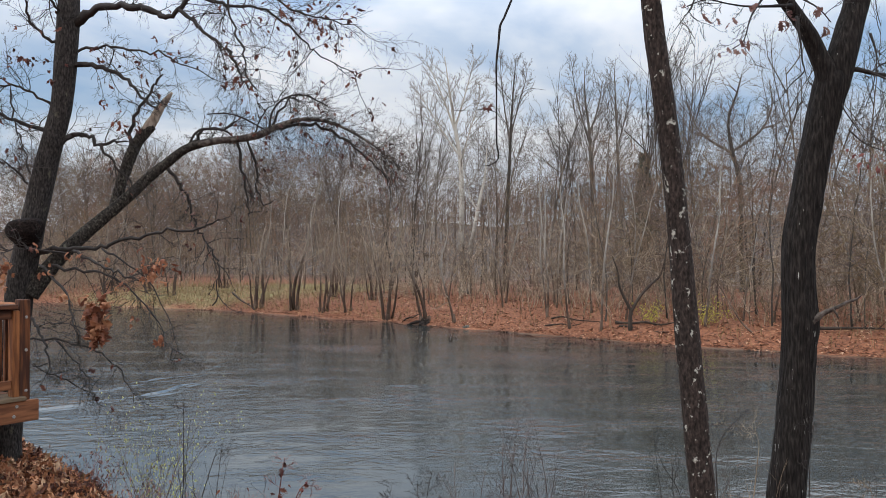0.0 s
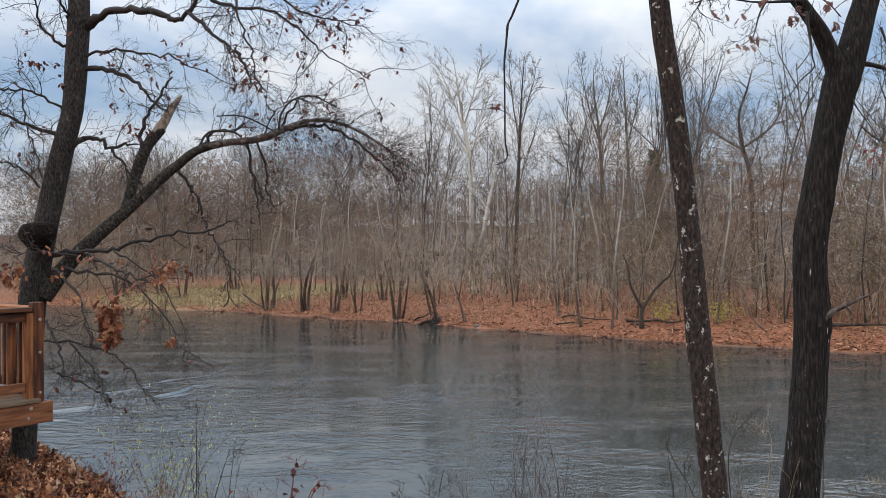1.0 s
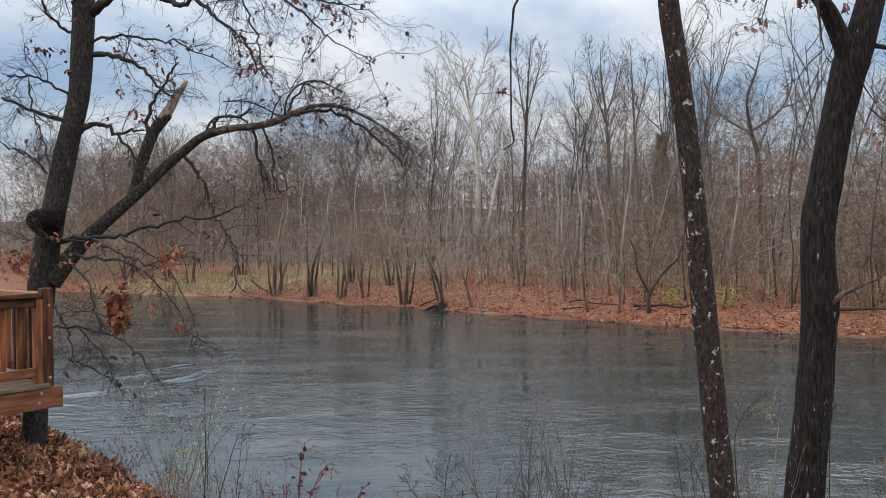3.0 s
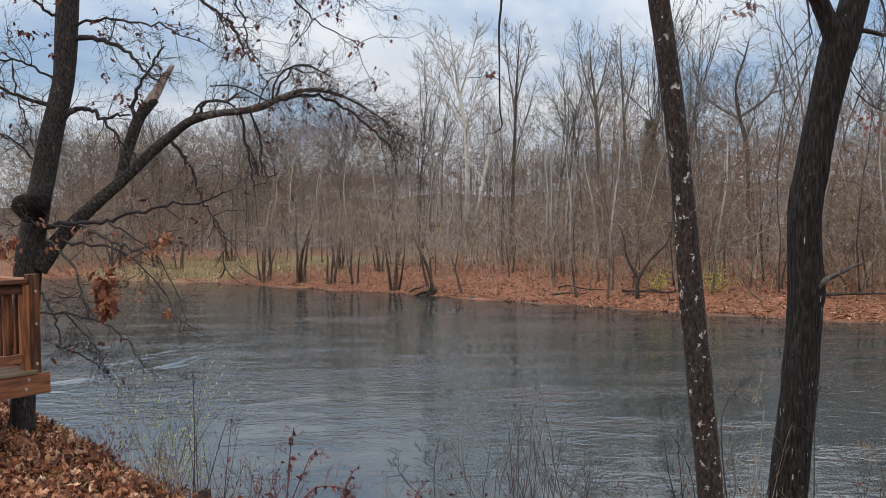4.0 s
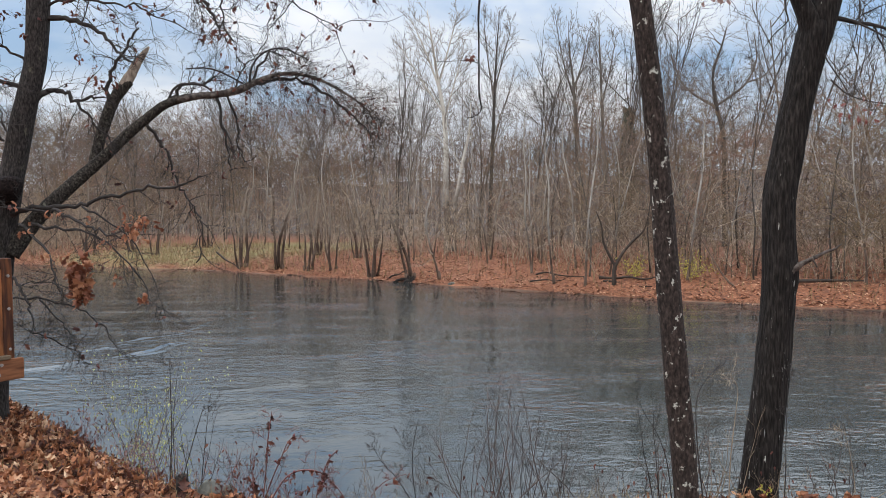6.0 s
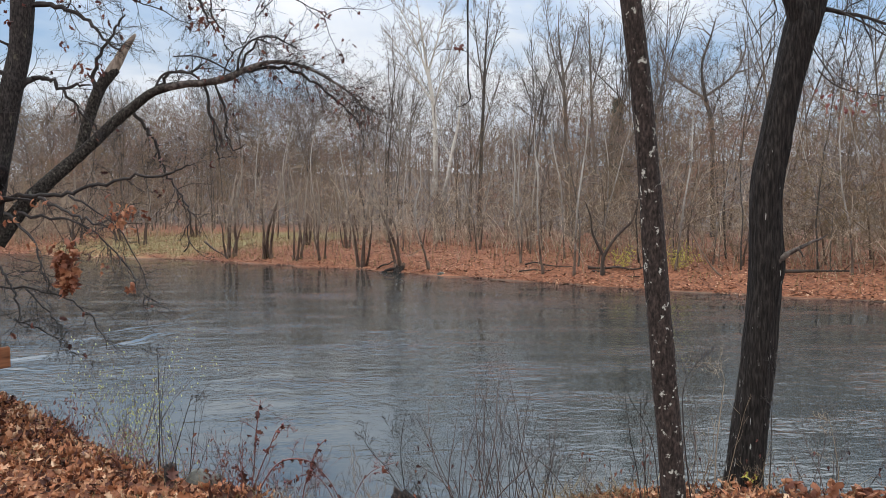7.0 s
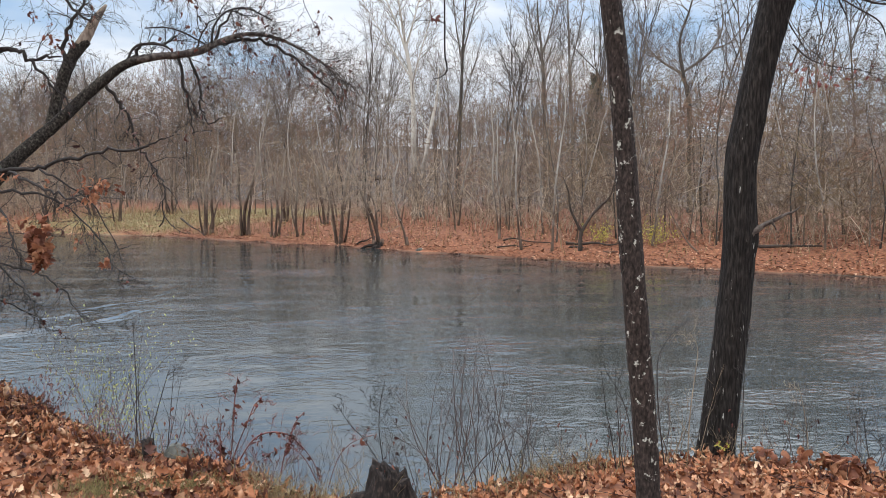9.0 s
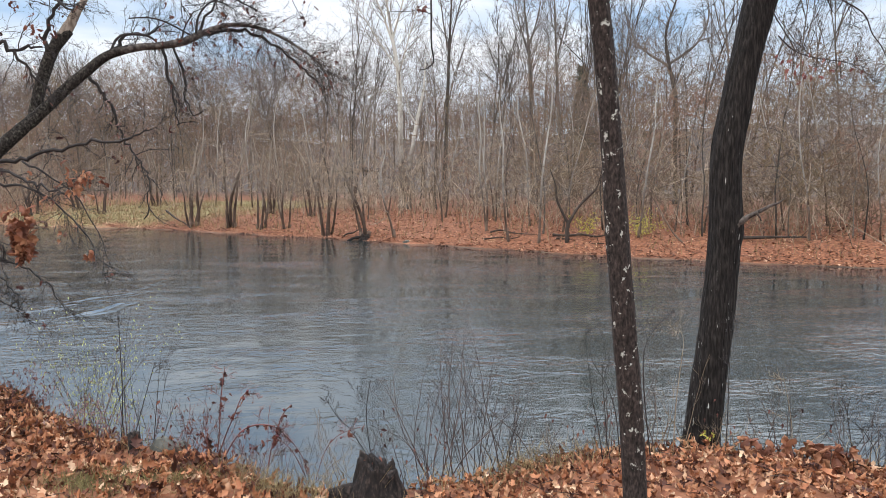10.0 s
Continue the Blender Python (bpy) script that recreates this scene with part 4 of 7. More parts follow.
standing("broad_tree", "broad old tree with crooked dark limbs above the wood", "tall trees above the wood", 56,
         ((21.9, 0, 0.2), (21.89, 2.6, 0.18), (21.68, 8.1, 0.155), (21.18, 10.4, 0.14), (20.95, 12.6, 0.09), (21.5, 14.6, 0.07), (21.9, 16.0, 0.02)), M_FARBARK, M_CROWNTWIG, 96, 20, 2.8, (30, 65), 0.55,
         (((21.18, 10.2, 0.11), (20.29, 10.8, 0.10), (19.57, 11.4, 0.085), (18.89, 12.3, 0.06), (18.3, 14.2, 0.03)), ((21.18, 10.3, 0.11), (22.53, 11.2, 0.10), (23.51, 12.1, 0.08), (24.18, 13.7, 0.055), (24.0, 15.6, 0.025)),
          ((19.6, 11.4, 0.07), (18.4, 11.5, 0.05), (17.4, 12.2, 0.03), (16.9, 13.2, 0.012)), ((23.4, 12.0, 0.07), (24.8, 12.5, 0.05), (25.8, 13.6, 0.02))), spec=CROOKED)
for k, (x, y, size, kind) in enumerate(((17.0, 60, 1.15, 5), (25.5, 55, 1.12, 3), (28.5, 52, 1.1, 1), (8.6, 63, 1.05, 3), (-2.6, 66, 0.98, 5), (31, 50, 1.0, 5), (19, 63, 1.2, 1), (15.2, 62, 1.15, 3))):
    plant(models[kind], x, y, k * 1.3, size)

# a dark evergreen deep in the wood
cedar = thing("cedar_tree", "dark green cedar half hidden among bare grey trees", "tree")
g, c = Geo(), Geo()
cx, cy = 19.4, 74.0
cz = height(cx, cy)
limb(g, [(cx, cy, cz - 0.2, 0.22), (cx, cy, cz + 6, 0.14), (cx, cy, cz + 12.2, 0.02)], 7)
rv = random.Random(6)
for _ in range(2600):
    t = rv.random() ** 0.8
    a, w = rv.uniform(0, 6.28), (1 - t) * 1.7 + 0.12
    p = Vector((cx + math.cos(a) * w * rv.random(), cy + math.sin(a) * w * rv.random(), cz + 2.2 + 10.2 * t))
    c.spike(p, p + Vector((math.cos(a) * 0.5, math.sin(a) * 0.5, rv.uniform(0.05, 0.5))) * rv.uniform(0.6, 1.2), 0.05)
part("trunk", g, M_FARBARK, cedar)
tagged(part("crown", c, M_CEDAR, cedar), kind="stuff")

# the V-shaped dark tree on the bank
vtree = thing("forked_tree", "low dark tree forked in a wide V on the leafy bank", "tree", at=(0, 0, 0))
g, c = Geo(), Geo()
vx, vy = 9.34, 38.2
vz = height(vx, vy)
limb(g, [(vx, vy, vz - 0.2, 0.13), (vx - 0.02, vy, vz + 0.6, 0.10), (vx + 0.05, vy, vz + 1.05, 0.095)], 7)
rv = random.Random(5)
for ctrl in (((0.05, 0.95, 0.08), (-0.25, 1.5, 0.07), (-0.55, 2.2, 0.055), (-0.62, 2.9, 0.04), (-0.9, 3.7, 0.02)), ((0.05, 0.95, 0.085), (0.5, 1.7, 0.07), (1.0, 2.25, 0.06), (1.5, 2.75, 0.045), (1.75, 3.6, 0.02))):
    run = limb(g, [(vx + a, vy, vz + b, r) for a, b, r in ctrl], 6, 5, 0.06, rv)
    for p in run[6:]:
        grow([c], Vector(p[:3]), Vector((rv.gauss(0, .6), rv.gauss(0, .6), 0.5)).normalized(), 1.0, 0.014, 0, rv, CROOKED[1:])
part("trunk", g, M_CLUMPBARK, vtree)
part("crown", c, M_FARTWIG, vtree)

# ---- joined far woods and brush ----
woods = Geo()
rng = random.Random(21)


def pole(g, x, y, tall, r, kids):
    """A slender pole with short rising side limbs."""
    z = height(x, y) - 0.1
    dx, dy = rng.gauss(0, .035), rng.gauss(0, .035)
    pts = [(x + dx * tall * t + rng.gauss(0, .22) * t, y + dy * tall * t, z + tall * t) for t in (0, 0.35, 0.7, 1)]
    for a, b, ra, rb in zip(pts, pts[1:], (r, r * 0.8, r * 0.5), (r * 0.8, r * 0.5, r * 0.15)):
        g.stick(a, b, ra, rb)
    for _ in range(kids):
        t = rng.uniform(0.3, 0.97)
        i = min(2, int(t / 0.34))
        k = (t - (0, 0.35, 0.7)[i]) / (0.35, 0.35, 0.3)[i]
        p = [pts[i][j] + (pts[i + 1][j] - pts[i][j]) * k for j in range(3)]
        le, an = rng.uniform(0.8, 2.6) * (1.2 - 0.7 * t), rng.uniform(0, 6.28)
        rise = rng.uniform(0.3, 1.1)
        e = (p[0] + math.cos(an) * le * 0.7, p[1] + math.sin(an) * le * 0.7, p[2] + le * rise)
        g.stick(p, e, r * 0.32, r * 0.16)
        for _ in range(2):
            an2 = an + rng.gauss(0, .8)
            s = rng.uniform(0.3, 0.9)
            m = [p[j] + (e[j] - p[j]) * s for j in range(3)]
            g.spike(m, (m[0] + math.cos(an2) * le * 0.4, m[1] + math.sin(an2) * le * 0.4, m[2] + le * 0.45 * rng.random()), r * 0.2)


for i in range(560):
    x = rng.uniform(-85, 72)
    back = rng.uniform(18, 100)
    y = shore(x) + back / 0.79
    pole(woods, x, y, min(rng.uniform(9, 16), skyline(x, y) * rng.uniform(0.6, 0.98)), rng.uniform(0.026, 0.058), 8)
for i in range(520):       # along the rise behind
    x = rng.uniform(-130, 75)
    y = shore(x) + rng.uniform(110, 185) / 0.79
    pole(woods, x, y, min(rng.uniform(11, 17), skyline(x, y) * 0.95), rng.uniform(0.07, 0.12), 8)


def tuft(g, x, y, z, spread, n, le, r, up):
    """Branching twigs that fill a rounded mass."""
    for _ in range(n):
        a = Vector((x + rng.gauss(0, spread), y + rng.gauss(0, spread), z + rng.gauss(0, spread * 0.7)))
        d = Vector(((a.x - x) / spread * 0.6 + rng.gauss(0, .5), (a.y - y) / spread * 0.6 + rng.gauss(0, .5), up + rng.gauss(0, .6))).normalized()
        k = le * rng.uniform(0.6, 1.3)
        b = a + d * k
        g.stick(a, b, r, r * 0.7)
        for _ in range(3):
            p = a + d * k * rng.uniform(0.4, 1)
            g.spike(p, p + (d + Vector((rng.gauss(0, .55), rng.gauss(0, .55), rng.gauss(0, .45)))) * k * rng.uniform(0.5, 1.0), r * 0.75)


for i in range(1750):       # crowns of the deep wood
    x = rng.uniform(-98, 90)
    back = rng.uniform(26, 125)
    y = shore(x) + back / 0.79
    far = math.hypot(x, y) / 90
    tuft(woods, x, y, height(x, y) + skyline(x, y) * 0.78 * rng.random() ** 0.6, 1.5 * far, 11, 1.1 * far, 0.0115 * far, 0.7)
for i in range(860):       # crowns over the crest of the rise
    x = rng.uniform(-175, 172)
    y = shore(x) + rng.gauss(205, 32) / 0.79
    far = math.hypot(x, y) / 90
    tuft(woods, x, y, height(x, y) + rng.uniform(0.5, 10.0), 1.3 * far, 12, 1.2 * far, 0.014 * far, 0.7)
tagged(new("far_woods", woods.mesh("far_woods", M_WOODS)), "dense leafless grey woods beyond the river", "woods", kind="stuff")

brush = Geo()
rng = random.Random(22)


def edge(x):
    """How far behind the water the brush begins."""
    return float(np.interp(x, [-36, -30, -10, 4, 8, 14, 24], [2, 8, 10, 9, 6, 4.5, 4]))


def bough(g, p, d, length, r, sag, kids, n=4):
    """A crooked limb of several joints with twigs at each joint; d turns by sag as it goes."""
    for i in range(n):
        q = p + d * (length / n)
        g.stick(p, q, r * (1 - 0.7 * i / n), r * (1 - 0.7 * (i + 1) / n))
        for _ in range(kids):
            e = (d * 0.6 + Vector((rng.gauss(0, .6), rng.gauss(0, .6), rng.gauss(0.15, .5)))).normalized() * min(length, 2.6) * rng.uniform(0.12, 0.34)
            g.spike(q, q + e, r * 0.5)
        p = q
        d = (d + Vector((rng.gauss(0, .24), rng.gauss(0, .24), sag + rng.gauss(0, .14)))).normalized()


# saplings of the thicket: crooked stems with twiggy heads
for i in range(800):
    x = rng.uniform(-60, 46)
    back = 2.5 + 34 * rng.random() ** 1.3
    y = shore(x) + back / 0.79
    if -32 < x < -9 and back < 17 and rng.random() < 0.95:
        continue
    if back < edge(x) + 3 * noise.noise((x * 0.12, y * 0.12, 4)) and rng.random() < 0.93:
        continue
    tall = rng.uniform(2.2, 8.5) * (0.55 if back < 6 else 1.0)
    z = height(x, y) - 0.1
    p, d, r = Vector((x, y, z)), Vector((rng.gauss(0, .14), rng.gauss(0, .14), 1)).normalized(), rng.uniform(0.012, 0.026)
    for j in range(5):
        q = p + d * (tall / 5)
        brush.stick(p, q, r * (1 - 0.16 * j), r * (1 - 0.16 * (j + 1)))
        for _ in range(0 if j < 1 else 2):
            a = rng.uniform(0, 6.28)
            bough(brush, p.lerp(q, rng.random()), Vector((math.cos(a) * 0.8, math.sin(a) * 0.8, rng.uniform(0.2, 1.1))).normalized(), tall * rng.uniform(0.14, 0.3), r * 0.55, 0.02, 2, 3)
        p = q
        d = (d + Vector((rng.gauss(0, .1), rng.gauss(0, .1), 0.05))).normalized()
# rounded masses of fine twigs between them
for i in range(3450):
    x = rng.uniform(10, 28) if i % 5 == 1 else rng.uniform(-58, 50) if i % 3 else (rng.uniform(-74, -8) if i % 2 else rng.uniform(6, 27))
    back = edge(x) - 0.5 + 30 * rng.random() ** 1.5
    y = shore(x) + back / 0.79
    if -32 < x < -9 and back < 19:
        continue
    if noise.noise((x * 0.30, y * 0.30, 8)) + 0.6 * noise.noise((x * 0.9, y * 0.9, 3)) < -0.08:
        continue
    z = rng.uniform(0.7, 1.3) + min(8.5 * rng.random() ** 1.1 * min(1, back / 9), skyline(x, y) * 0.6)
    tuft(brush, x, y, height(x, y) + z, rng.uniform(0.6, 1.2), 11, 0.75, rng.uniform(0.011, 0.019), 0.5)
for i in range(1150):      # the wood's brown mass behind the grassy flat
    x = rng.uniform(-72, -6)
    back = rng.uniform(17, 50)
    y = shore(x) + back / 0.79
    far = math.hypot(x, y) / 75
    tuft(brush, x, y, height(x, y) + 0.6 + skyline(x, y) * 0.74 * rng.random(), 1.3 * far, 12, 0.95 * far, 0.014 * far, 0.55)
tagged(new("brush", brush.mesh("brush", M_BRUSH)), "thicket of thin brown leafless saplings and brush", "brush", kind="stuff")

pale_brush = Geo()
for i in range(1950):
    x = rng.uniform(-46, 30)
    back = 1.6 + 15 * rng.random() ** 1.1
    y = shore(x) + back / 0.79
    if (-33 < x < -9 and rng.random() < 0.8) or (back < edge(x) * 0.7 and rng.random() < 0.85):
        continue
    a, tall = rng.uniform(0, 6.28), rng.uniform(1.6, 4.4) if i % 2 else rng.uniform(4.0, 7.5)
    bough(pale_brush, Vector((x, y, height(x, y) - 0.1)), Vector((math.cos(a) * 0.3, math.sin(a) * 0.3, 1)).normalized(), tall * 1.2, rng.uniform(0.012, 0.024), -0.13 if i % 2 else -0.04, 3, 9)
tagged(new("arching_brush", pale_brush.mesh("arching_brush", M_PALEBRUSH)), "bowed grey leafless stems along the far bank", "brush", kind="stuff")

# a low open shelter deep in the wood
shelter = thing("shelter", "low dark weathered open shelter half hidden in the wood", "shelter")
sx, sy = -2.6, 76.0
sz = height(sx, sy)
g = Geo()
g.add([Vector(q) for q in ((-2.3, -1.3, 0), (2.3, -1.3, 0), (2.3, 1.3, 0.35), (-2.3, 1.3, 0.35), (-2.3, -1.3, 0.16), (2.3, -1.3, 0.16), (2.3, 1.3, 0.51), (-2.3, 1.3, 0.51))],
      [(0, 1, 2, 3), (7, 6, 5, 4), (0, 4, 5, 1), (1, 5, 6, 2), (2, 6, 7, 3), (3, 7, 4, 0)], Matrix.Translation((sx, sy, sz + 2.6)))
part("roof", g, M_STUMP, shelter, smooth=False)
for k in range(5):
    g = Geo()
    g.tube([(sx - 2.1 + k * 1.05, sy - 1.1, sz - 0.1), (sx - 2.1 + k * 1.05, sy - 1.1, sz + 2.7)], [0.07, 0.07], 6)
    part("post", g, M_CLUMPBARK, shelter)


# ---- leaves ----
def leaf_shape(lobes=3, length=0.12, width=0.09, curl=0.02, seed=0):
    """A lobed leaf: midrib and a wavy margin on each side, folded and curled."""
    rg = random.Random(seed)
    rib, out_l, out_r = [], [], []
    n = lobes * 2 + 1
    for i in range(n + 1):
        t = i / n
        lift = curl * (math.sin(t * 3.0 + seed) + (t - 0.5) ** 2 * 3)
        w = width * 0.5 * math.sin(math.pi * min(0.98, 0.12 + t * 0.86)) ** 0.7
        w *= 1.0 if i % 2 else 0.45
        if i == n:
            w = 0.004
        rib.append(Vector((0, t * length, lift)))
        k = 0.35 * width if i % 2 else 0
        out_l.append(Vector((-w * rg.uniform(0.8, 1.15), t * length + k * 0.3, lift + curl * rg.uniform(0.1, 1.2))))
        out_r.append(Vector((w * rg.uniform(0.8, 1.15), t * length + k * 0.3, lift + curl * rg.uniform(0.1, 1.2))))
    v = rib + out_l + out_r
    m = n + 1
    f = []
    for i in range(n):
        f.append((i, i + 1, m + i + 1, m + i))
        f.append((i + 1, i, 2 * m + i, 2 * m + i + 1))
    return v, f


LEAVES = [leaf_shape(3, 0.125, 0.095, 0.026, 1), leaf_shape(2, 0.12, 0.11, 0.034, 2), leaf_shape(3, 0.145, 0.08, 0.044, 3), leaf_shape(2, 0.095, 0.09, 0.022, 4),
          leaf_shape(3, 0.11, 0.075, 0.05, 5)]
SMALL_LEAVES = [leaf_shape(1, 0.03, 0.02, 0.004, 6), leaf_shape(1, 0.022, 0.016, 0.004, 7)]


def spin(rg, tilt=1.0):
    return Euler((rg.gauss(0, 0.5) * tilt, rg.gauss(0, 0.5) * tilt, rg.uniform(0, 6.28))).to_matrix().to_4x4()


def hang_leaf(geo, p, rg, size=1.0, shapes=None):
    """A leaf drooping from a twig."""
    v, f = rg.choice(shapes or LEAVES)
    m = Matrix.Translation(p) @ Euler((radians(rg.uniform(-125, -60)), rg.gauss(0, 0.5), rg.uniform(0, 6.28))).to_matrix().to_4x4() @ Matrix.Scale(size * rg.uniform(0.7, 1.15), 4)
    geo.add(v, f, m)


# ---- near trees ----
NEAR_TWIG = [level(8, 6, 0.5, (25, 65), 0.15, 4, 0.19, 0.0, 0.62, rmin=0.0015, end=0.3),
             level(5, 4, 0.5, (25, 65), 0.15, 3, 0.22, -0.02, 0.65, rmin=0.0011, end=0.5),
             level(3, 0, 0, (0, 0), 0, 3, 0.22, -0.02, end=0.6)]


def sprout(geo, run, n, length, r, rg, start=0.15, lift=0.0, leaf_geo=None, leafy=0.0, flat=0.5, size=0.8):
    """Twigs all along a limb, with a leaf at some tips."""
    spec = [dict(s) for s in NEAR_TWIG]
    for s in spec:
        s["lift"] += lift
    for _ in range(n):
        i = int((start + (1 - start) * rg.random()) * (len(run) - 1.01))
        p, q = Vector(run[i][:3]), Vector(run[i + 1][:3])
        d = turned((q - p).normalized(), radians(rg.uniform(30, 80)), rg)
        d.y *= flat
        pts = grow([geo], p, d.normalized(), length * rg.uniform(0.5, 1.3), r * rg.uniform(0.7, 1.2), 0, rg, spec)
        if leaf_geo is not None:
            for w in pts[2:]:
                if rg.random() < leafy:
                    hang_leaf(leaf_geo, w + Vector((rg.gauss(0, .05), rg.gauss(0, .05), -0.01)), rg, size)


def trunk_tube(geo, ctrl, sides, per, furrow, seed, ribs=0.0, fine=30.0):
    """A trunk with relief cut into its skin: furrows that run with the stem and scattered swellings."""
    run = curve(ctrl, per)
    base = len(geo.v)
    for j, q in enumerate(run):
        for k in range(sides):
            a = 2 * math.pi * k / sides
            c, s = math.cos(a), math.sin(a)
            z = q[2]
            n1 = noise.noise((c * 5 + seed, s * 5, z * 1.1))
            n2 = noise.noise((c * fine * 0.35, s * fine * 0.35 + seed, z * 4.0))
            n3 = noise.noise((c * 2 + seed, s * 2, z * 2.2))
            r = q[3] * (1 + 0.05 * n3) + furrow * (n1 * 0.6 + abs(n2) * 1.1 - 0.3) + ribs * math.sin(z * 55 + n1 * 5) * 0.3
            geo.v.append((q[0] + c * r, q[1] + s * r, z))
    for j in range(len(run) - 1):
        a, b = base + j * sides, base + (j + 1) * sides
        for k in range(sides):
            k2 = (k + 1) % sides
            geo.f.append((a + k, a + k2, b + k2, b + k))
    geo.f.append(tuple(base + (len(run) - 1) * sides + k for k in range(sides)))
    return run


# slim lichened tree
slim = thing("slim_tree", "slim dark-barked tree spotted with pale lichen on the bank", "tree")
g = Geo()
run = trunk_tube(g, [(1.09, 3.15, 2.02, 0.066), (1.10, 3.15, 2.25, 0.056), (1.10, 3.15, 2.47, 0.053), (1.087, 3.15, 2.74, 0.052), (1.067, 3.15, 3.006, 0.0515), (1.046, 3.15, 3.21, 0.051), (1.024, 3.15, 3.471, 0.0495), (1.0, 3.15, 3.729, 0.0485), (0.98, 3.15, 3.99, 0.0445), (0.957, 3.15, 4.249, 0.043),
                     (0.928, 3.15, 4.508, 0.0428), (0.895, 3.15, 4.771, 0.0425), (0.862, 3.15, 5.031, 0.041), (0.80, 3.12, 5.7, 0.036), (0.73, 3.1, 6.6, 0.032), (0.72, 3.1, 7.8, 0.022), (0.75, 3.1, 8.8, 0.01)], 48, 24, 0.0042, 3.0)
part("trunk", g, M_BARK1, slim)
g = Geo()
rg = random.Random(3)
for p in run[-70::9]:
    grow([g], Vector(p[:3]), Vector((rg.gauss(0, 1), rg.gauss(0, 1), 0.6)).normalized(), rg.uniform(0.7, 1.5), 0.012, 0, rg, NEAR_TWIG)
tagged(part("crown", g, M_TWIG, slim), kind="stuff")
g = Geo()
# a long hanging tendril and its overhead bough
bough = limb(g, [(0.78, 3.12, 5.95, 0.02), (0.55, 3.4, 6.05, 0.016), (0.40, 3.8, 5.85, 0.012), *[(0.42, 4.00, 5.536, 0.0089), (0.36, 4.00, 5.357, 0.0074)]], 6)
run = limb(g, [(0.36, 4.00, 5.357, 0.0059), (0.32, 4.00, 5.262, 0.0059), (0.30, 4.00, 5.217, 0.0066), (0.29, 4.00, 5.119, 0.0059), (0.28, 4.00, 5.030, 0.0056), (0.28, 4.00, 4.881, 0.0047), (0.28, 4.00, 4.748, 0.0044), (0.28, 4.00, 4.614, 0.0044), (0.29, 4.00, 4.525, 0.0038), (0.25, 4.00, 4.490, 0.0030), (0.22, 4.00, 4.484, 0.0022)], 6, 4, 0.15)
for ctrl in ([(0.28, 4.00, 4.762, 0.0037), (0.23, 4.00, 4.780, 0.0030), (0.16, 4.00, 4.777, 0.0022), (0.06, 4.00, 4.774, 0.0022)], [(0.28, 4.00, 4.926, 0.0030), (0.32, 4.00, 4.872, 0.0027), (0.36, 4.00, 4.828, 0.0022), (0.40, 4.00, 4.846, 0.0019), (0.45, 4.00, 4.887, 0.0018), (0.54, 4.00, 4.881, 0.0015)], [(0.29, 4.00, 4.540, 0.0030), (0.33, 4.00, 4.531, 0.0022), (0.39, 4.00, 4.516, 0.0015)]):
    limb(g, [(*p[:3], p[3] * 0.6) for p in ctrl], 5, 4, 0.2)
part("hanging_branch", g, M_TWIG, slim, "long thin dark drooping branch")
lg = Geo()
for p in [(0.22, 4.00, 4.804), (0.24, 4.00, 4.810), (0.20, 4.00, 4.798)]:
    hang_leaf(lg, Vector(p), rg, 0.35)
part("leaves", lg, M_OAKLEAF, slim)

# the stouter forked tree
forked = thing("furrowed_tree", "dark furrowed tree with a fork, streaked with grey lichen", "tree")
g = Geo()
run = trunk_tube(g, [(2.19, 5.00, 1.90, 0.165), (2.195, 5.00, 2.03, 0.136), (2.205, 5.00, 2.17, 0.121), (2.228, 5.00, 2.42, 0.115), (2.262, 5.00, 2.744, 0.111), (2.303, 5.00, 3.156, 0.107), (2.322, 5.00, 3.42, 0.107), (2.333, 5.00, 3.563, 0.114), (2.321, 5.00, 3.768, 0.105),
                     (2.318, 5.00, 3.976, 0.102), (2.333, 5.00, 4.18, 0.103), (2.375, 5.00, 4.384, 0.101), (2.412, 5.00, 4.588, 0.099), (2.46, 5.00, 4.792, 0.100), (2.506, 5.00, 4.996, 0.104), (2.54, 5.00, 5.122, 0.109), (2.55, 5.00, 5.20, 0.098), (2.555, 5.00, 5.25, 0.06)], 64, 18, 0.010, 7.0, fine=60)
part("trunk", g, M_BARK2, forked)
g = Geo()
trunk_tube(g, [*[(2.512, 5.00, 4.95, 0.070), (2.545, 5.00, 5.08, 0.092), (2.58, 5.00, 5.213, 0.0980), (2.62, 5.00, 5.362, 0.0924), (2.67, 5.01, 5.531, 0.0869), (2.72, 5.01, 5.700, 0.0814), (2.75, 5.01, 5.925, 0.0778), (2.77, 5.02, 6.264, 0.0704)], (2.9, 5.1, 7.2, 0.05), (3.0, 5.1, 8.6, 0.03), (3.0, 5.1, 9.6, 0.01)], 40, 18, 0.007, 8.0, fine=46)
part("fork", g, M_BARK2, forked)
g = Geo()
trunk_tube(g, [*[(2.525, 5.00, 4.98, 0.055), (2.525, 4.99, 5.10, 0.080), (2.50, 4.98, 5.215, 0.0740), (2.44, 4.98, 5.348, 0.0606), (2.38, 4.97, 5.465, 0.0551), (2.30, 4.97, 5.582, 0.0514), (2.21, 4.96, 5.703, 0.0495), (2.10, 4.96, 5.904, 0.0458), (2.01, 4.95, 6.159, 0.0402)], (1.7, 4.9, 6.9, 0.03), (1.5, 4.9, 7.9, 0.012)], 32, 14, 0.004, 9.0, fine=46)
part("fork", g, M_BARK2, forked)
g = Geo()
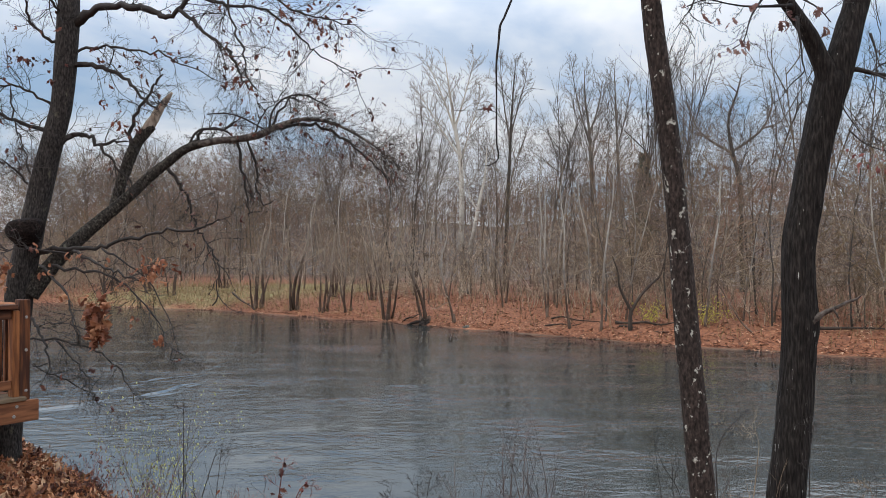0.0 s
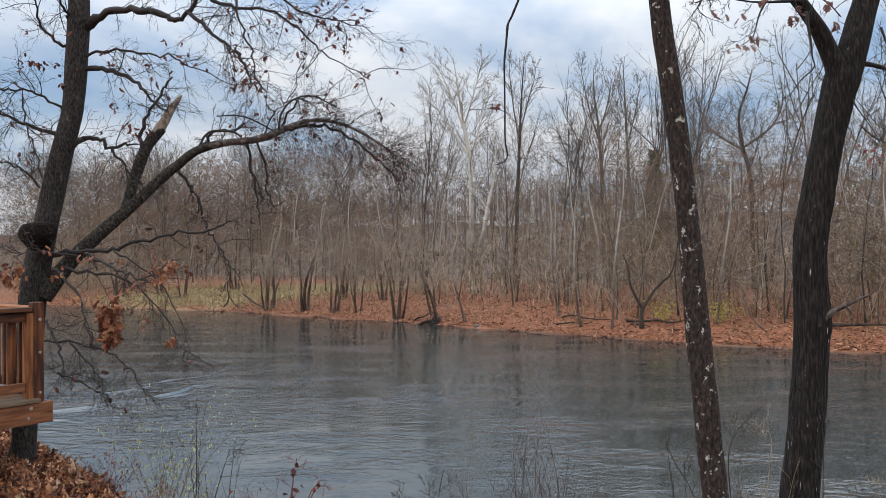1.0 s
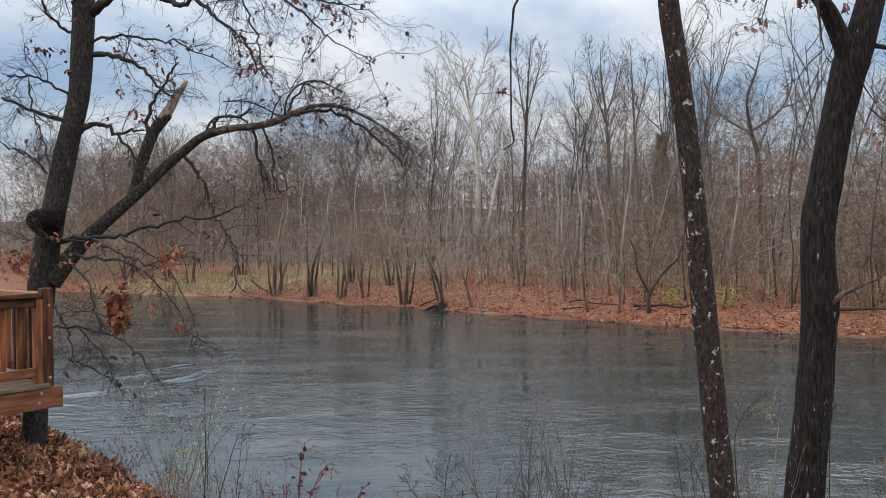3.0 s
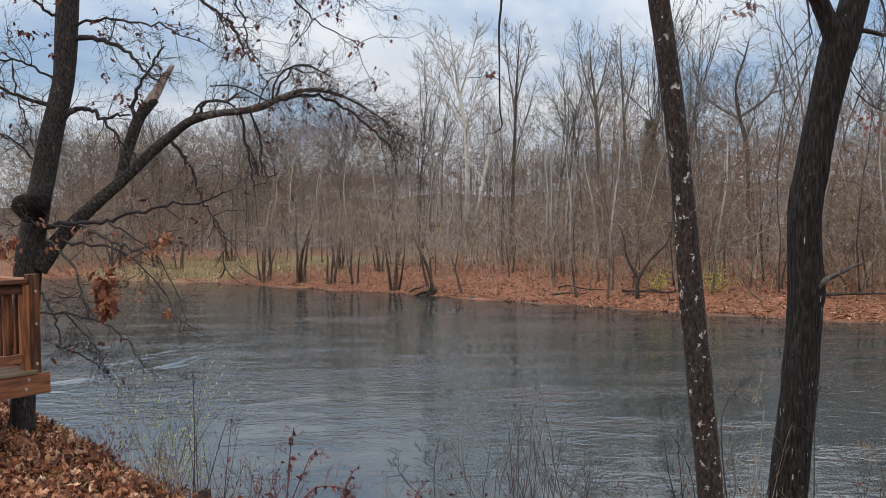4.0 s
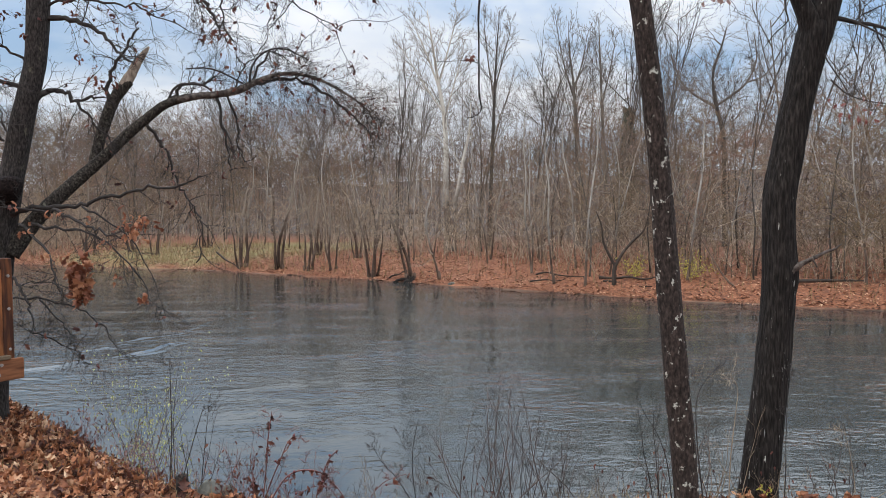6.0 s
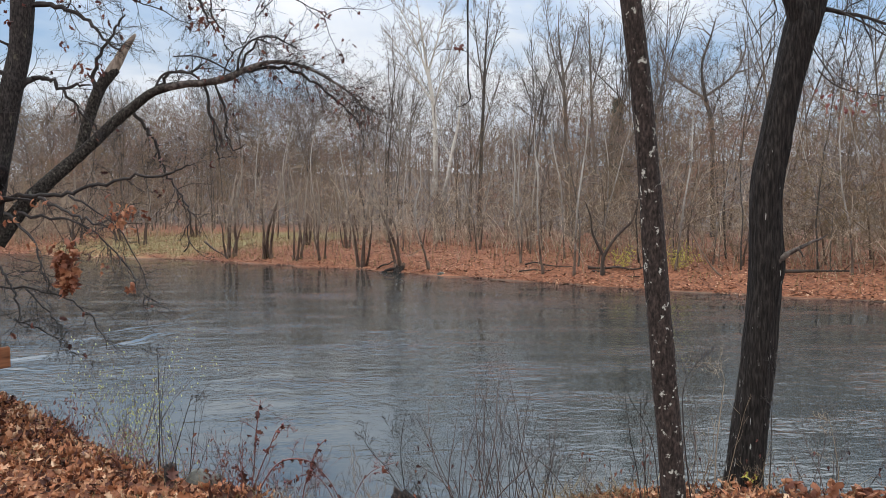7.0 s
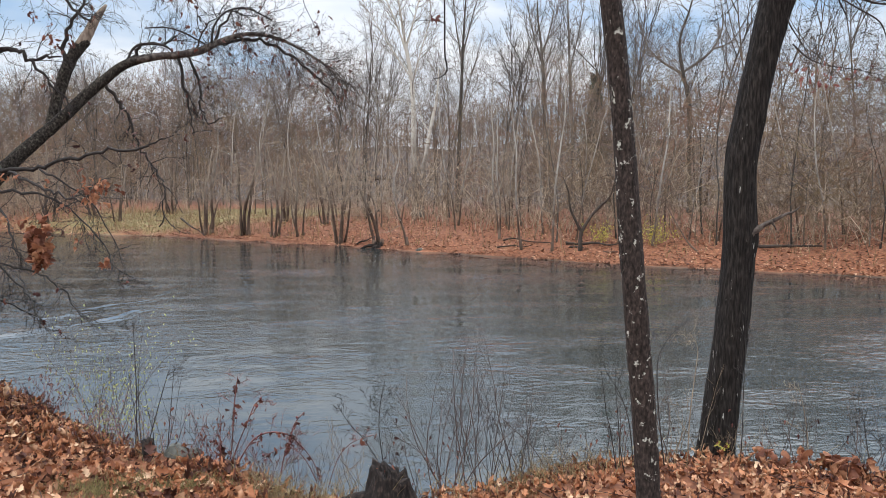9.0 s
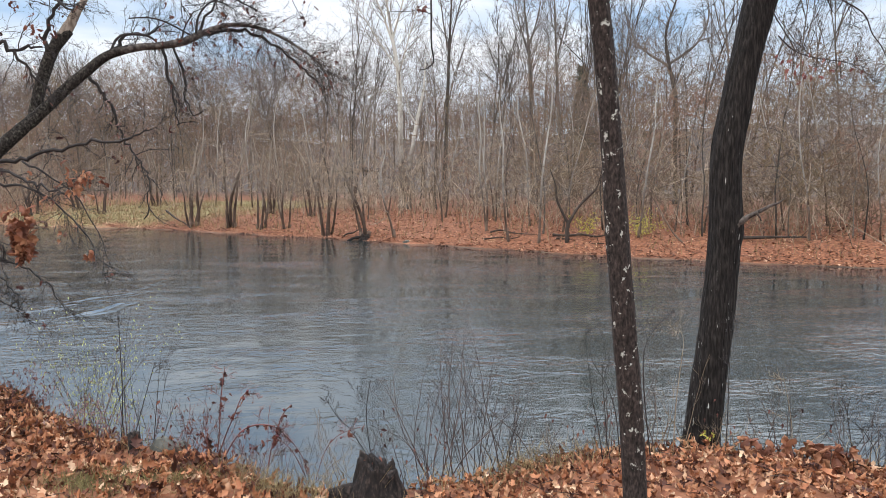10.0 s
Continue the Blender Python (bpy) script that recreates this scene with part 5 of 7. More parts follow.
limb(g, [(2.33, 4.95, 3.582, 0.0548), (2.37, 4.93, 3.600, 0.034), (2.41, 4.91, 3.632, 0.0215), (2.45, 4.89, 3.660, 0.0150), (2.50, 4.86, 3.690, 0.0120), (2.55, 4.83, 3.725, 0.0095), (2.59, 4.81, 3.742, 0.0070), (2.63, 4.80, 3.775, 0.003)], 10, 6, 0.12)
limb(g, [(2.46, 4.85, 3.687, 0.0107), (2.49, 4.85, 3.648, 0.0054), (2.50, 4.85, 3.623, 0.0036)], 6, 3)
part("branch_stub", g, M_GREYLIMB, forked, "broken grey weathered side branch")
g, lg, rl = Geo(), Geo(), Geo()
rg = random.Random(8)
run = limb(g, [(2.63, 5.00, 5.240, 0.020), (2.70, 4.96, 5.225, 0.015), (2.78, 4.92, 5.190, 0.013), (2.85, 4.87, 5.165, 0.011), (2.97, 4.80, 5.10, 0.009), (3.08, 4.78, 5.06, 0.007), (3.24, 4.75, 5.05, 0.004)], 8, 5, 0.16, rg)
sprout(g, run, 6, 0.35, 0.005, rg, 0.3, 0.0)
for ctrl, n in (([(2.27, 4.90, 5.553, 0.0127), (2.27, 4.84, 5.354, 0.0071), (2.26, 4.80, 5.236, 0.0053), (2.26, 4.78, 5.167, 0.0044), (2.16, 4.74, 5.080, 0.0035), (2.07, 4.70, 4.973, 0.0024)], 3), ([(2.24, 4.90, 5.626, 0.0127), (1.94, 4.79, 5.582, 0.0071), (1.77, 4.72, 5.575, 0.0052), (1.61, 4.66, 5.581, 0.0043), (1.47, 4.60, 5.519, 0.0034)], 7),
                ([(2.13, 4.90, 5.772, 0.0109), (1.93, 4.76, 5.526, 0.0061), (1.84, 4.66, 5.338, 0.0034), (1.74, 4.60, 5.259, 0.0025)], 5), ([(2.63, 5.00, 5.139, 0.0074), (2.57, 4.92, 4.993, 0.0055), (2.59, 4.84, 4.869, 0.0036), (2.62, 4.78, 4.769, 0.0026), (2.63, 4.70, 4.652, 0.0023)], 5),
                ([(2.80, 5.00, 5.473, 0.0092), (2.79, 4.91, 5.300, 0.0054), (2.70, 4.79, 5.092, 0.0035), (2.60, 4.70, 4.931, 0.0026)], 5), ([(2.15, 4.90, 5.735, 0.0090), (2.32, 4.77, 5.584, 0.0053), (2.39, 4.70, 5.455, 0.0035)], 4), ([(1.66, 4.90, 5.808, 0.0090), (1.57, 4.81, 5.595, 0.0044), (1.46, 4.73, 5.447, 0.0028), (1.41, 4.70, 5.385, 0.0017)], 3)):
    run = limb(g, ctrl, 5, 4)
    sprout(g, run, n, 0.22, 0.0022, rg, 0.2, -0.02)
run = limb(g, [(2.74, 4.93, 5.215, 0.008), (2.82, 4.80, 5.11, 0.006), (2.92, 4.72, 5.013, 0.005), (3.05, 4.70, 4.928, 0.005), (3.11, 4.70, 4.807, 0.004), (3.18, 4.70, 4.720, 0.0032), (3.26, 4.70, 4.560, 0.0015)], 6)
sprout(g, run, 5, 0.2, 0.0022, rg, 0.4, -0.02)
tagged(part("crown", g, M_TWIG, forked), kind="stuff")
for p in [(1.71, 4.60, 5.424), (1.66, 4.60, 5.441), (1.75, 4.60, 5.246), (1.71, 4.60, 5.270), (1.80, 4.60, 5.304), (1.84, 4.60, 5.314), (1.68, 4.60, 5.519), (1.76, 4.60, 5.458), (1.57, 4.60, 5.475), (1.46, 4.60, 5.533), (1.85, 4.60, 5.519), (1.88, 4.60, 5.533), (1.66, 4.60, 5.235), (1.82, 4.60, 5.270)]:
    hang_leaf(lg, Vector(p), rg, 0.4)
for p in [(2.29, 4.70, 5.553), (2.31, 4.70, 5.532), (2.37, 4.70, 5.427), (2.35, 4.70, 5.413), (2.08, 4.70, 5.455), (2.10, 4.70, 5.472), (2.13, 4.70, 5.525)]:
    hang_leaf(lg, Vector(p), rg, 0.5)
for p in [(2.56, 4.70, 4.589), (2.63, 4.70, 4.617), (2.61, 4.70, 4.575), (2.67, 4.70, 4.635), (2.68, 4.70, 4.548), (2.70, 4.70, 4.610), (2.49, 4.70, 4.680), (2.58, 4.70, 4.652), (2.66, 4.70, 4.561), (2.52, 4.70, 4.635), (2.60, 4.70, 4.680), (2.69, 4.70, 4.680), (2.75, 4.70, 4.600), (2.80, 4.70, 4.652), (2.85, 4.70, 4.582), (2.91, 4.70, 4.635), (2.98, 4.70, 4.600), (3.05, 4.70, 4.582), (3.01, 4.70, 4.669), (2.78, 4.70, 4.548), (2.72, 4.70, 4.548), (2.64, 4.70, 4.513), (2.54, 4.70, 4.548), (2.94, 4.70, 4.548)]:
    hang_leaf(rl, Vector(p), rg, 0.25)
part("leaves", lg, M_PINKLEAF, forked, "clinging dull reddish oak leaves")
run = limb(tw := Geo(), [(2.52, 4.75, 4.800, 0.0053), (2.62, 4.74, 4.710, 0.0044), (2.75, 4.73, 4.663, 0.0035), (2.92, 4.71, 4.636, 0.0028), (3.08, 4.70, 4.600, 0.0017)], 5, 4)
sprout(tw, run, 12, 0.16, 0.0016, rg, 0.05)
part("branch", tw, M_TWIG, forked)
part("leaves", rl, M_REDLEAF, forked, "thin dull red leaves")
yl = Geo()
for p in [(2.17, 4.85, 2.192), (2.21, 4.85, 2.207), (2.16, 4.85, 2.216), (2.19, 4.85, 2.176), (2.22, 4.85, 2.183)]:
    hang_leaf(yl, Vector(p), rg, 0.32)
part("sprig", yl, M_YELLOWLEAF, forked, "tiny yellow leaf sprig at the foot")

# the leaning oak by the deck
oak = thing("oak_tree", "dark leaning oak with arching and snapped limbs and rusty leaves", "tree")
g = Geo()
trunk_tube(g, [*[(-4.10, 7.20, 2.000, 0.150), (-4.08, 7.20, 2.185, 0.120), (-4.06, 7.20, 2.396, 0.104), (-4.03, 7.20, 2.979, 0.1117), (-3.99, 7.20, 3.562, 0.1223), (-3.94, 7.20, 3.934, 0.1223), (-3.85, 7.20, 4.359, 0.1117), (-3.74, 7.20, 4.865, 0.1063), (-3.64, 7.20, 5.239, 0.0984), (-3.59, 7.20, 5.479, 0.0957), (-3.56, 7.20, 5.854, 0.1010), (-3.54, 7.20, 6.202, 0.0984), (-3.53, 7.20, 6.443, 0.0931), (-3.52, 7.20, 6.764, 0.0877)], (-3.35, 7.2, 7.2, 0.07), (-3.2, 7.2, 8.4, 0.05), (-3.2, 7.2, 9.6, 0.015)], 36, 14, 0.006, 5.0)
part("trunk", g, M_BARK3, oak)
g = Geo()
trunk_tube(g, [(-3.83, 7.00, 4.101, 0.0362), (-3.82, 7.00, 4.153, 0.1033), (-3.82, 6.99, 4.220, 0.1497), (-3.81, 6.99, 4.287, 0.1548), (-3.79, 6.98, 4.338, 0.1289), (-3.75, 6.98, 4.369, 0.0515)], 24, 6, 0.03, 1.0)
part("burl", g, M_BURL, oak, "dark swollen burl")
g = Geo()
limb(g, [(-3.89, 7.20, 3.658, 0.0888), (-3.75, 7.26, 3.882, 0.0774), (-3.59, 7.32, 4.087, 0.0698), (-3.39, 7.38, 4.295, 0.0621), (-3.22, 7.44, 4.461, 0.0564), (-3.06, 7.51, 4.631, 0.0526), (-2.90, 7.57, 4.809, 0.0509), (-2.75, 7.63, 4.955, 0.0470), (-2.59, 7.69, 5.098, 0.0431), (-2.39, 7.75, 5.179, 0.0391)], 18, 8, 0.045)
part("leaning_limb", g, M_MOSSLIMB, oak)
g = Geo()
arch = limb(g, [(-2.47, 7.72, 5.152, 0.0369), (-2.28, 7.77, 5.197, 0.0351), (-2.09, 7.82, 5.219, 0.0353), (-1.89, 7.86, 5.270, 0.0376), (-1.73, 7.91, 5.358, 0.0315), (-1.56, 7.96, 5.429, 0.0233), (-1.39, 8.01, 5.459, 0.0192), (-1.16, 8.06, 5.422, 0.0154), (-0.96, 8.11, 5.337, 0.0129), (-0.75, 8.15, 5.209, 0.0104), (-0.62, 8.20, 5.105, 0.0070), (-0.55, 8.25, 5.007, 0.0035)], 12, 7, 0.07)
part("arching_limb", g, M_GREYLIMB, oak, "grey weathered arching limb")
g = Geo()
snag = limb(g, [(-3.24, 7.55, 4.507, 0.0549), (-3.20, 7.58, 4.706, 0.0550), (-3.14, 7.61, 4.935, 0.0553), (-3.07, 7.64, 5.132, 0.0555), (-3.00, 7.67, 5.250, 0.0557), (-2.93, 7.70, 5.334, 0.0466)], 12, 6, 0.08)
part("snapped_limb", g, M_MOSSLIMB, oak)
g = Geo()
limb(g, [(-2.99, 7.68, 5.274, 0.0567), (-2.92, 7.70, 5.391, 0.0511), (-2.86, 7.71, 5.508, 0.0427), (-2.79, 7.73, 5.614, 0.0285), (-2.75, 7.75, 5.681, 0.0114)], 8, 5, 0.06)
limb(g, [(-2.93, 7.68, 5.308, 0.0255), (-2.89, 7.69, 5.378, 0.0199), (-2.86, 7.70, 5.425, 0.0057)], 5, 4, 0.1)
part("split_end", g, M_DEADWOOD, oak, "pale bare splintered end")
g, lg, og = Geo(), Geo(), Geo()
rg = random.Random(14)
MAIN = [([(-3.48, 7.20, 6.202, 0.0479), (-3.30, 7.16, 6.316, 0.0370), (-3.05, 7.10, 6.347, 0.0315), (-2.80, 7.05, 6.309, 0.0313), (-2.62, 7.02, 6.255, 0.0259), (-2.51, 6.99, 6.216, 0.0232), (-2.40, 6.96, 6.275, 0.0231), (-2.33, 6.94, 6.355, 0.0205), (-2.22, 6.90, 6.495, 0.0178)], 10, 0.4),
        ([(-2.40, 6.95, 6.265, 0.0205), (-2.26, 6.92, 6.143, 0.0179), (-2.13, 6.90, 6.022, 0.0153), (-2.00, 6.87, 5.912, 0.0127), (-1.90, 6.85, 5.815, 0.0114), (-1.83, 6.83, 5.666, 0.0101), (-1.73, 6.80, 5.523, 0.0063)], 14, 0.35),
        ([(-2.29, 6.95, 6.461, 0.0205), (-2.02, 6.93, 6.319, 0.0153), (-1.76, 6.90, 6.281, 0.0127), (-1.55, 6.89, 6.223, 0.0102), (-1.34, 6.86, 6.048, 0.0089), (-1.19, 6.85, 5.890, 0.0076), (-0.98, 6.82, 5.747, 0.0050), (-0.73, 6.80, 5.599, 0.0035)], 22, 0.45),
        ([(-1.81, 6.90, 6.546, 0.0178), (-1.54, 6.82, 6.355, 0.0113), (-1.32, 6.76, 6.202, 0.0087), (-1.14, 6.71, 6.126, 0.0074), (-0.91, 6.65, 6.057, 0.0049), (-0.73, 6.60, 6.018, 0.0032)], 16, 0.4),
        ([(-1.97, 6.90, 6.444, 0.0153), (-1.91, 6.84, 6.193, 0.0101), (-1.84, 6.79, 6.000, 0.0088), (-1.76, 6.74, 5.810, 0.0075), (-1.72, 6.68, 5.596, 0.0062), (-1.63, 6.64, 5.463, 0.0044), (-1.58, 6.60, 5.307, 0.0029)], 14, 0.3),
        ([(-3.47, 7.20, 5.832, 0.0266), (-3.33, 7.17, 5.825, 0.0238), (-3.14, 7.13, 5.762, 0.0211), (-2.97, 7.10, 5.679, 0.0157), (-2.83, 7.06, 5.544, 0.0130), (-2.69, 7.02, 5.411, 0.0091), (-2.61, 7.00, 5.360, 0.0052)], 9, 0.35),
        ([(-3.48, 7.20, 5.934, 0.0133), (-3.30, 7.16, 5.987, 0.0119), (-3.05, 7.11, 5.974, 0.0105), (-2.80, 7.06, 5.923, 0.0091), (-2.57, 7.01, 5.858, 0.0078), (-2.33, 6.96, 5.756, 0.0051), (-2.06, 6.90, 5.633, 0.0036)], 8, 0.3),
        ([(-3.10, 7.60, 5.122, 0.0225), (-3.10, 7.60, 5.291, 0.0196), (-3.02, 7.60, 5.505, 0.0168), (-2.91, 7.60, 5.635, 0.0140), (-2.86, 7.60, 5.742, 0.0112), (-2.78, 7.60, 5.827, 0.0070)], 5, 0.25),
        ([(-3.65, 7.20, 5.073, 0.0292), (-3.55, 7.22, 5.130, 0.0267), (-3.46, 7.23, 5.175, 0.0214), (-3.36, 7.25, 5.150, 0.0187), (-3.27, 7.26, 5.078, 0.0161), (-3.15, 7.28, 5.107, 0.0134), (-3.02, 7.30, 5.094, 0.0081)], 5, 0.3),
        ([(-3.26, 7.25, 5.076, 0.0134), (-3.14, 7.27, 4.922, 0.0107), (-3.02, 7.29, 4.773, 0.0081), (-2.91, 7.30, 4.661, 0.0040)], 4, 0.25),
        ([(-3.72, 7.20, 5.207, 0.0213), (-3.85, 7.15, 5.236, 0.0185), (-3.97, 7.10, 5.280, 0.0157), (-4.09, 7.05, 5.344, 0.0130), (-4.22, 7.00, 5.386, 0.0103)], 8, 0.4),
        ([(-3.67, 7.20, 5.399, 0.0133), (-3.79, 7.14, 5.510, 0.0119), (-3.92, 7.09, 5.588, 0.0105), (-4.08, 7.03, 5.591, 0.0091), (-4.17, 7.00, 5.594, 0.0078)], 7, 0.35),
        ([(-3.66, 7.20, 6.041, 0.0160), (-3.73, 7.15, 6.079, 0.0132), (-3.81, 7.06, 6.184, 0.0104), (-3.81, 6.95, 6.359, 0.0077), (-3.81, 6.90, 6.444, 0.0076)], 6, 0.35),
        ([(-3.61, 7.20, 6.282, 0.0160), (-3.59, 7.07, 6.334, 0.0130), (-3.58, 6.90, 6.392, 0.0102)], 3, 0.3),
        ([(-3.85, 7.10, 4.696, 0.0105), (-3.93, 7.02, 4.818, 0.0091), (-4.03, 6.95, 4.882, 0.0077), (-4.10, 6.90, 4.906, 0.0064)], 4, 0.3),
        ([(-4.02, 7.10, 5.564, 0.0079), (-3.96, 7.03, 5.288, 0.0078), (-3.84, 6.98, 5.071, 0.0064), (-3.74, 6.90, 4.778, 0.0051)], 6, 0.3),
        ([(-3.87, 7.15, 4.029, 0.0264), (-3.62, 7.12, 4.071, 0.0237), (-3.40, 7.09, 4.087, 0.0209), (-3.17, 7.06, 4.107, 0.0182), (-2.96, 7.03, 4.148, 0.0156), (-2.73, 7.00, 4.210, 0.0129), (-2.49, 6.97, 4.255, 0.0129), (-2.23, 6.93, 4.259, 0.0115), (-2.14, 6.92, 4.304, 0.0077), (-2.00, 6.90, 4.355, 0.0046)], 8, 0.3),
        ([(-2.22, 6.95, 4.260, 0.0090), (-2.16, 6.94, 4.167, 0.0077), (-2.11, 6.94, 4.074, 0.0077), (-2.03, 6.93, 3.962, 0.0072), (-2.03, 6.91, 3.783, 0.0064), (-2.06, 6.90, 3.580, 0.0051)], 5, 0.25),
        ([(-2.86, 7.80, 4.972, 0.0202), (-2.70, 7.77, 4.778, 0.0172), (-2.60, 7.74, 4.627, 0.0143), (-2.53, 7.72, 4.436, 0.0114), (-2.49, 7.70, 4.316, 0.0057)], 6, 0.25),
        ([(-2.17, 8.00, 5.278, 0.0177), (-2.10, 7.93, 4.967, 0.0146), (-2.03, 7.88, 4.780, 0.0116), (-1.99, 7.82, 4.542, 0.0072), (-1.98, 7.80, 4.442, 0.0043)], 5, 0.25),
        ([(-2.05, 8.00, 5.300, 0.0148), (-1.92, 7.91, 4.892, 0.0117), (-1.92, 7.88, 4.755, 0.0087), (-1.84, 7.83, 4.541, 0.0072), (-1.69, 7.80, 4.594, 0.0043)], 6, 0.25),
        ([(-1.77, 8.10, 5.383, 0.0179), (-1.41, 8.05, 5.417, 0.0149), (-1.17, 8.02, 5.336, 0.0133), (-0.98, 7.99, 5.205, 0.0118), (-0.74, 7.95, 4.996, 0.0088), (-0.61, 7.92, 4.851, 0.0059), (-0.54, 7.90, 4.690, 0.0035)], 12, 0.35),
        ([(-1.85, 8.10, 5.348, 0.0150), (-1.68, 8.02, 5.605, 0.0104), (-1.52, 7.98, 5.700, 0.0088), (-1.36, 7.94, 5.672, 0.0073), (-1.20, 7.90, 5.573, 0.0058)], 8, 0.3),
        ([(-2.00, 8.10, 5.327, 0.0090), (-1.93, 8.08, 5.472, 0.0075), (-1.80, 8.06, 5.614, 0.0060), (-1.68, 8.03, 5.755, 0.0044), (-1.60, 8.00, 6.011, 0.0030)], 5, 0.25),
        ([(-2.63, 8.00, 5.157, 0.0236), (-2.58, 8.00, 5.258, 0.0177), (-2.48, 8.00, 5.359, 0.0148), (-2.30, 8.00, 5.347, 0.0118), (-2.16, 8.00, 5.436, 0.0074)], 10, 0.3),
        ([(-3.74, 6.90, 3.504, 0.0127), (-3.60, 6.80, 3.386, 0.0113), (-3.50, 6.72, 3.284, 0.0099), (-3.38, 6.58, 3.114, 0.0073), (-3.32, 6.50, 3.006, 0.0036)], 7, 0.3),
        ([(-3.71, 6.90, 3.275, 0.0102), (-3.37, 6.78, 3.277, 0.0100), (-3.13, 6.70, 3.237, 0.0087), (-2.90, 6.61, 3.141, 0.0073), (-2.74, 6.53, 3.026, 0.0060), (-2.63, 6.46, 2.894, 0.0048), (-2.57, 6.40, 2.786, 0.0024)], 12, 0.3),
        ([(-3.48, 6.90, 3.265, 0.0089), (-3.28, 6.76, 3.140, 0.0075), (-3.10, 6.62, 3.012, 0.0061), (-2.99, 6.50, 2.887, 0.0036), (-2.90, 6.40, 2.786, 0.0024)], 8, 0.25),
        ([(-3.58, 6.90, 2.996, 0.0076), (-3.30, 6.74, 2.935, 0.0062), (-3.09, 6.61, 2.868, 0.0049), (-2.94, 6.50, 2.791, 0.0029)], 6, 0.25),
        ([(-3.59, 7.00, 3.936, 0.0155), (-3.22, 6.89, 3.896, 0.0127), (-2.93, 6.79, 3.837, 0.0100), (-2.66, 6.68, 3.667, 0.0074), (-2.48, 6.59, 3.502, 0.0061), (-2.31, 6.47, 3.225, 0.0038), (-2.23, 6.40, 3.069, 0.0024)], 14, 0.32),
        ([(-3.38, 7.00, 4.065, 0.0155), (-3.10, 6.84, 3.962, 0.0126), (-2.87, 6.71, 3.889, 0.0099), (-2.69, 6.61, 3.817, 0.0073), (-2.50, 6.50, 3.796, 0.0048)], 8, 0.3),
        ([(-3.69, 7.00, 3.936, 0.0129), (-3.31, 6.75, 3.689, 0.0100), (-3.20, 6.61, 3.500, 0.0073), (-3.09, 6.50, 3.365, 0.0048)], 7, 0.3),
        ([(-3.12, 7.00, 4.091, 0.0103), (-2.83, 6.91, 3.936, 0.0077), (-2.53, 6.80, 3.687, 0.0050), (-2.33, 6.67, 3.300, 0.0037), (-2.23, 6.60, 3.112, 0.0024)], 8, 0.3),
        ([(-3.43, 7.00, 4.039, 0.0103), (-3.64, 6.80, 4.088, 0.0075), (-3.76, 6.67, 4.062, 0.0049), (-3.82, 6.60, 4.051, 0.0049)], 5, 0.25)]
for k, (ctrl, n, le) in enumerate(MAIN):
    g = Geo()
    run = curve(ctrl, 4)
    for q in run[1:]:        # the crooks of an oak
        q[0] += rg.gauss(0, .011)
        q[2] += rg.gauss(0, .011)
    g.tube([q[:3] for q in run], [max(q[3], 0.001) * rg.uniform(0.88, 1.15) for q in run], 6)
    sprout(g, run, n + 5, le * 1.25, min(0.0046, max(0.003, ctrl[-1][3] * 1.1)), rg, 0.12, -0.03 if ctrl[0][2] > ctrl[-1][2] else 0.0, lg, 0.05 if k < 24 else 0.02, 0.5, 0.45)
    part("branch", g, M_TWIG, oak)
g = Geo()
sprout(g, arch[6:], 60, 0.42, 0.003, rg, 0.05, 0.01, lg, 0.08, 0.6, 0.4)
sprout(g, arch[20:], 55, 0.45, 0.0026, rg, 0.05, -0.06, lg, 0.08, 0.6, 0.4)
sprout(g, snag, 6, 0.3, 0.003, rg, 0.3)
for ctrl in ([(-2.58, 7.75, 5.129, 0.0229), (-2.53, 7.79, 5.267, 0.0230), (-2.44, 7.83, 5.324, 0.0231), (-2.25, 7.86, 5.316, 0.0203), (-2.17, 7.90, 5.251, 0.0146)], [(-2.39, 7.75, 5.462, 0.0114), (-2.22, 7.79, 5.478, 0.0144), (-2.09, 7.83, 5.453, 0.0144), (-1.95, 7.86, 5.388, 0.0145), (-1.80, 7.90, 5.304, 0.0175)], [(-1.76, 7.75, 5.325, 0.0229), (-1.74, 7.78, 5.486, 0.0184), (-1.64, 7.81, 5.624, 0.0161), (-1.48, 7.84, 5.680, 0.0133), (-1.33, 7.87, 5.643, 0.0093), (-1.22, 7.90, 5.583, 0.0058)]):
    run = limb(g, [(*p[:3], p[3] * 0.55) for p in ctrl], 7, 5, 0.08, rg)
    sprout(g, run, 9, 0.3, 0.0026, rg, 0.15, 0.02, lg, 0.05, 0.6, 0.4)
tagged(part("crown", g, M_TWIG, oak), kind="stuff")


def cluster(geo, at, n, sx, sz, size, rg):
    own = geo is None
    geo = Geo() if own else geo
    for _ in range(n):
        hang_leaf(geo, Vector(at) + Vector((rg.gauss(0, sx), rg.gauss(0, sx), rg.gauss(0, sz))), rg, size)
    if own:
        tagged(part("foliage", geo, M_ORANGELEAF, oak, "withered rusty orange oak foliage"), kind="stuff")


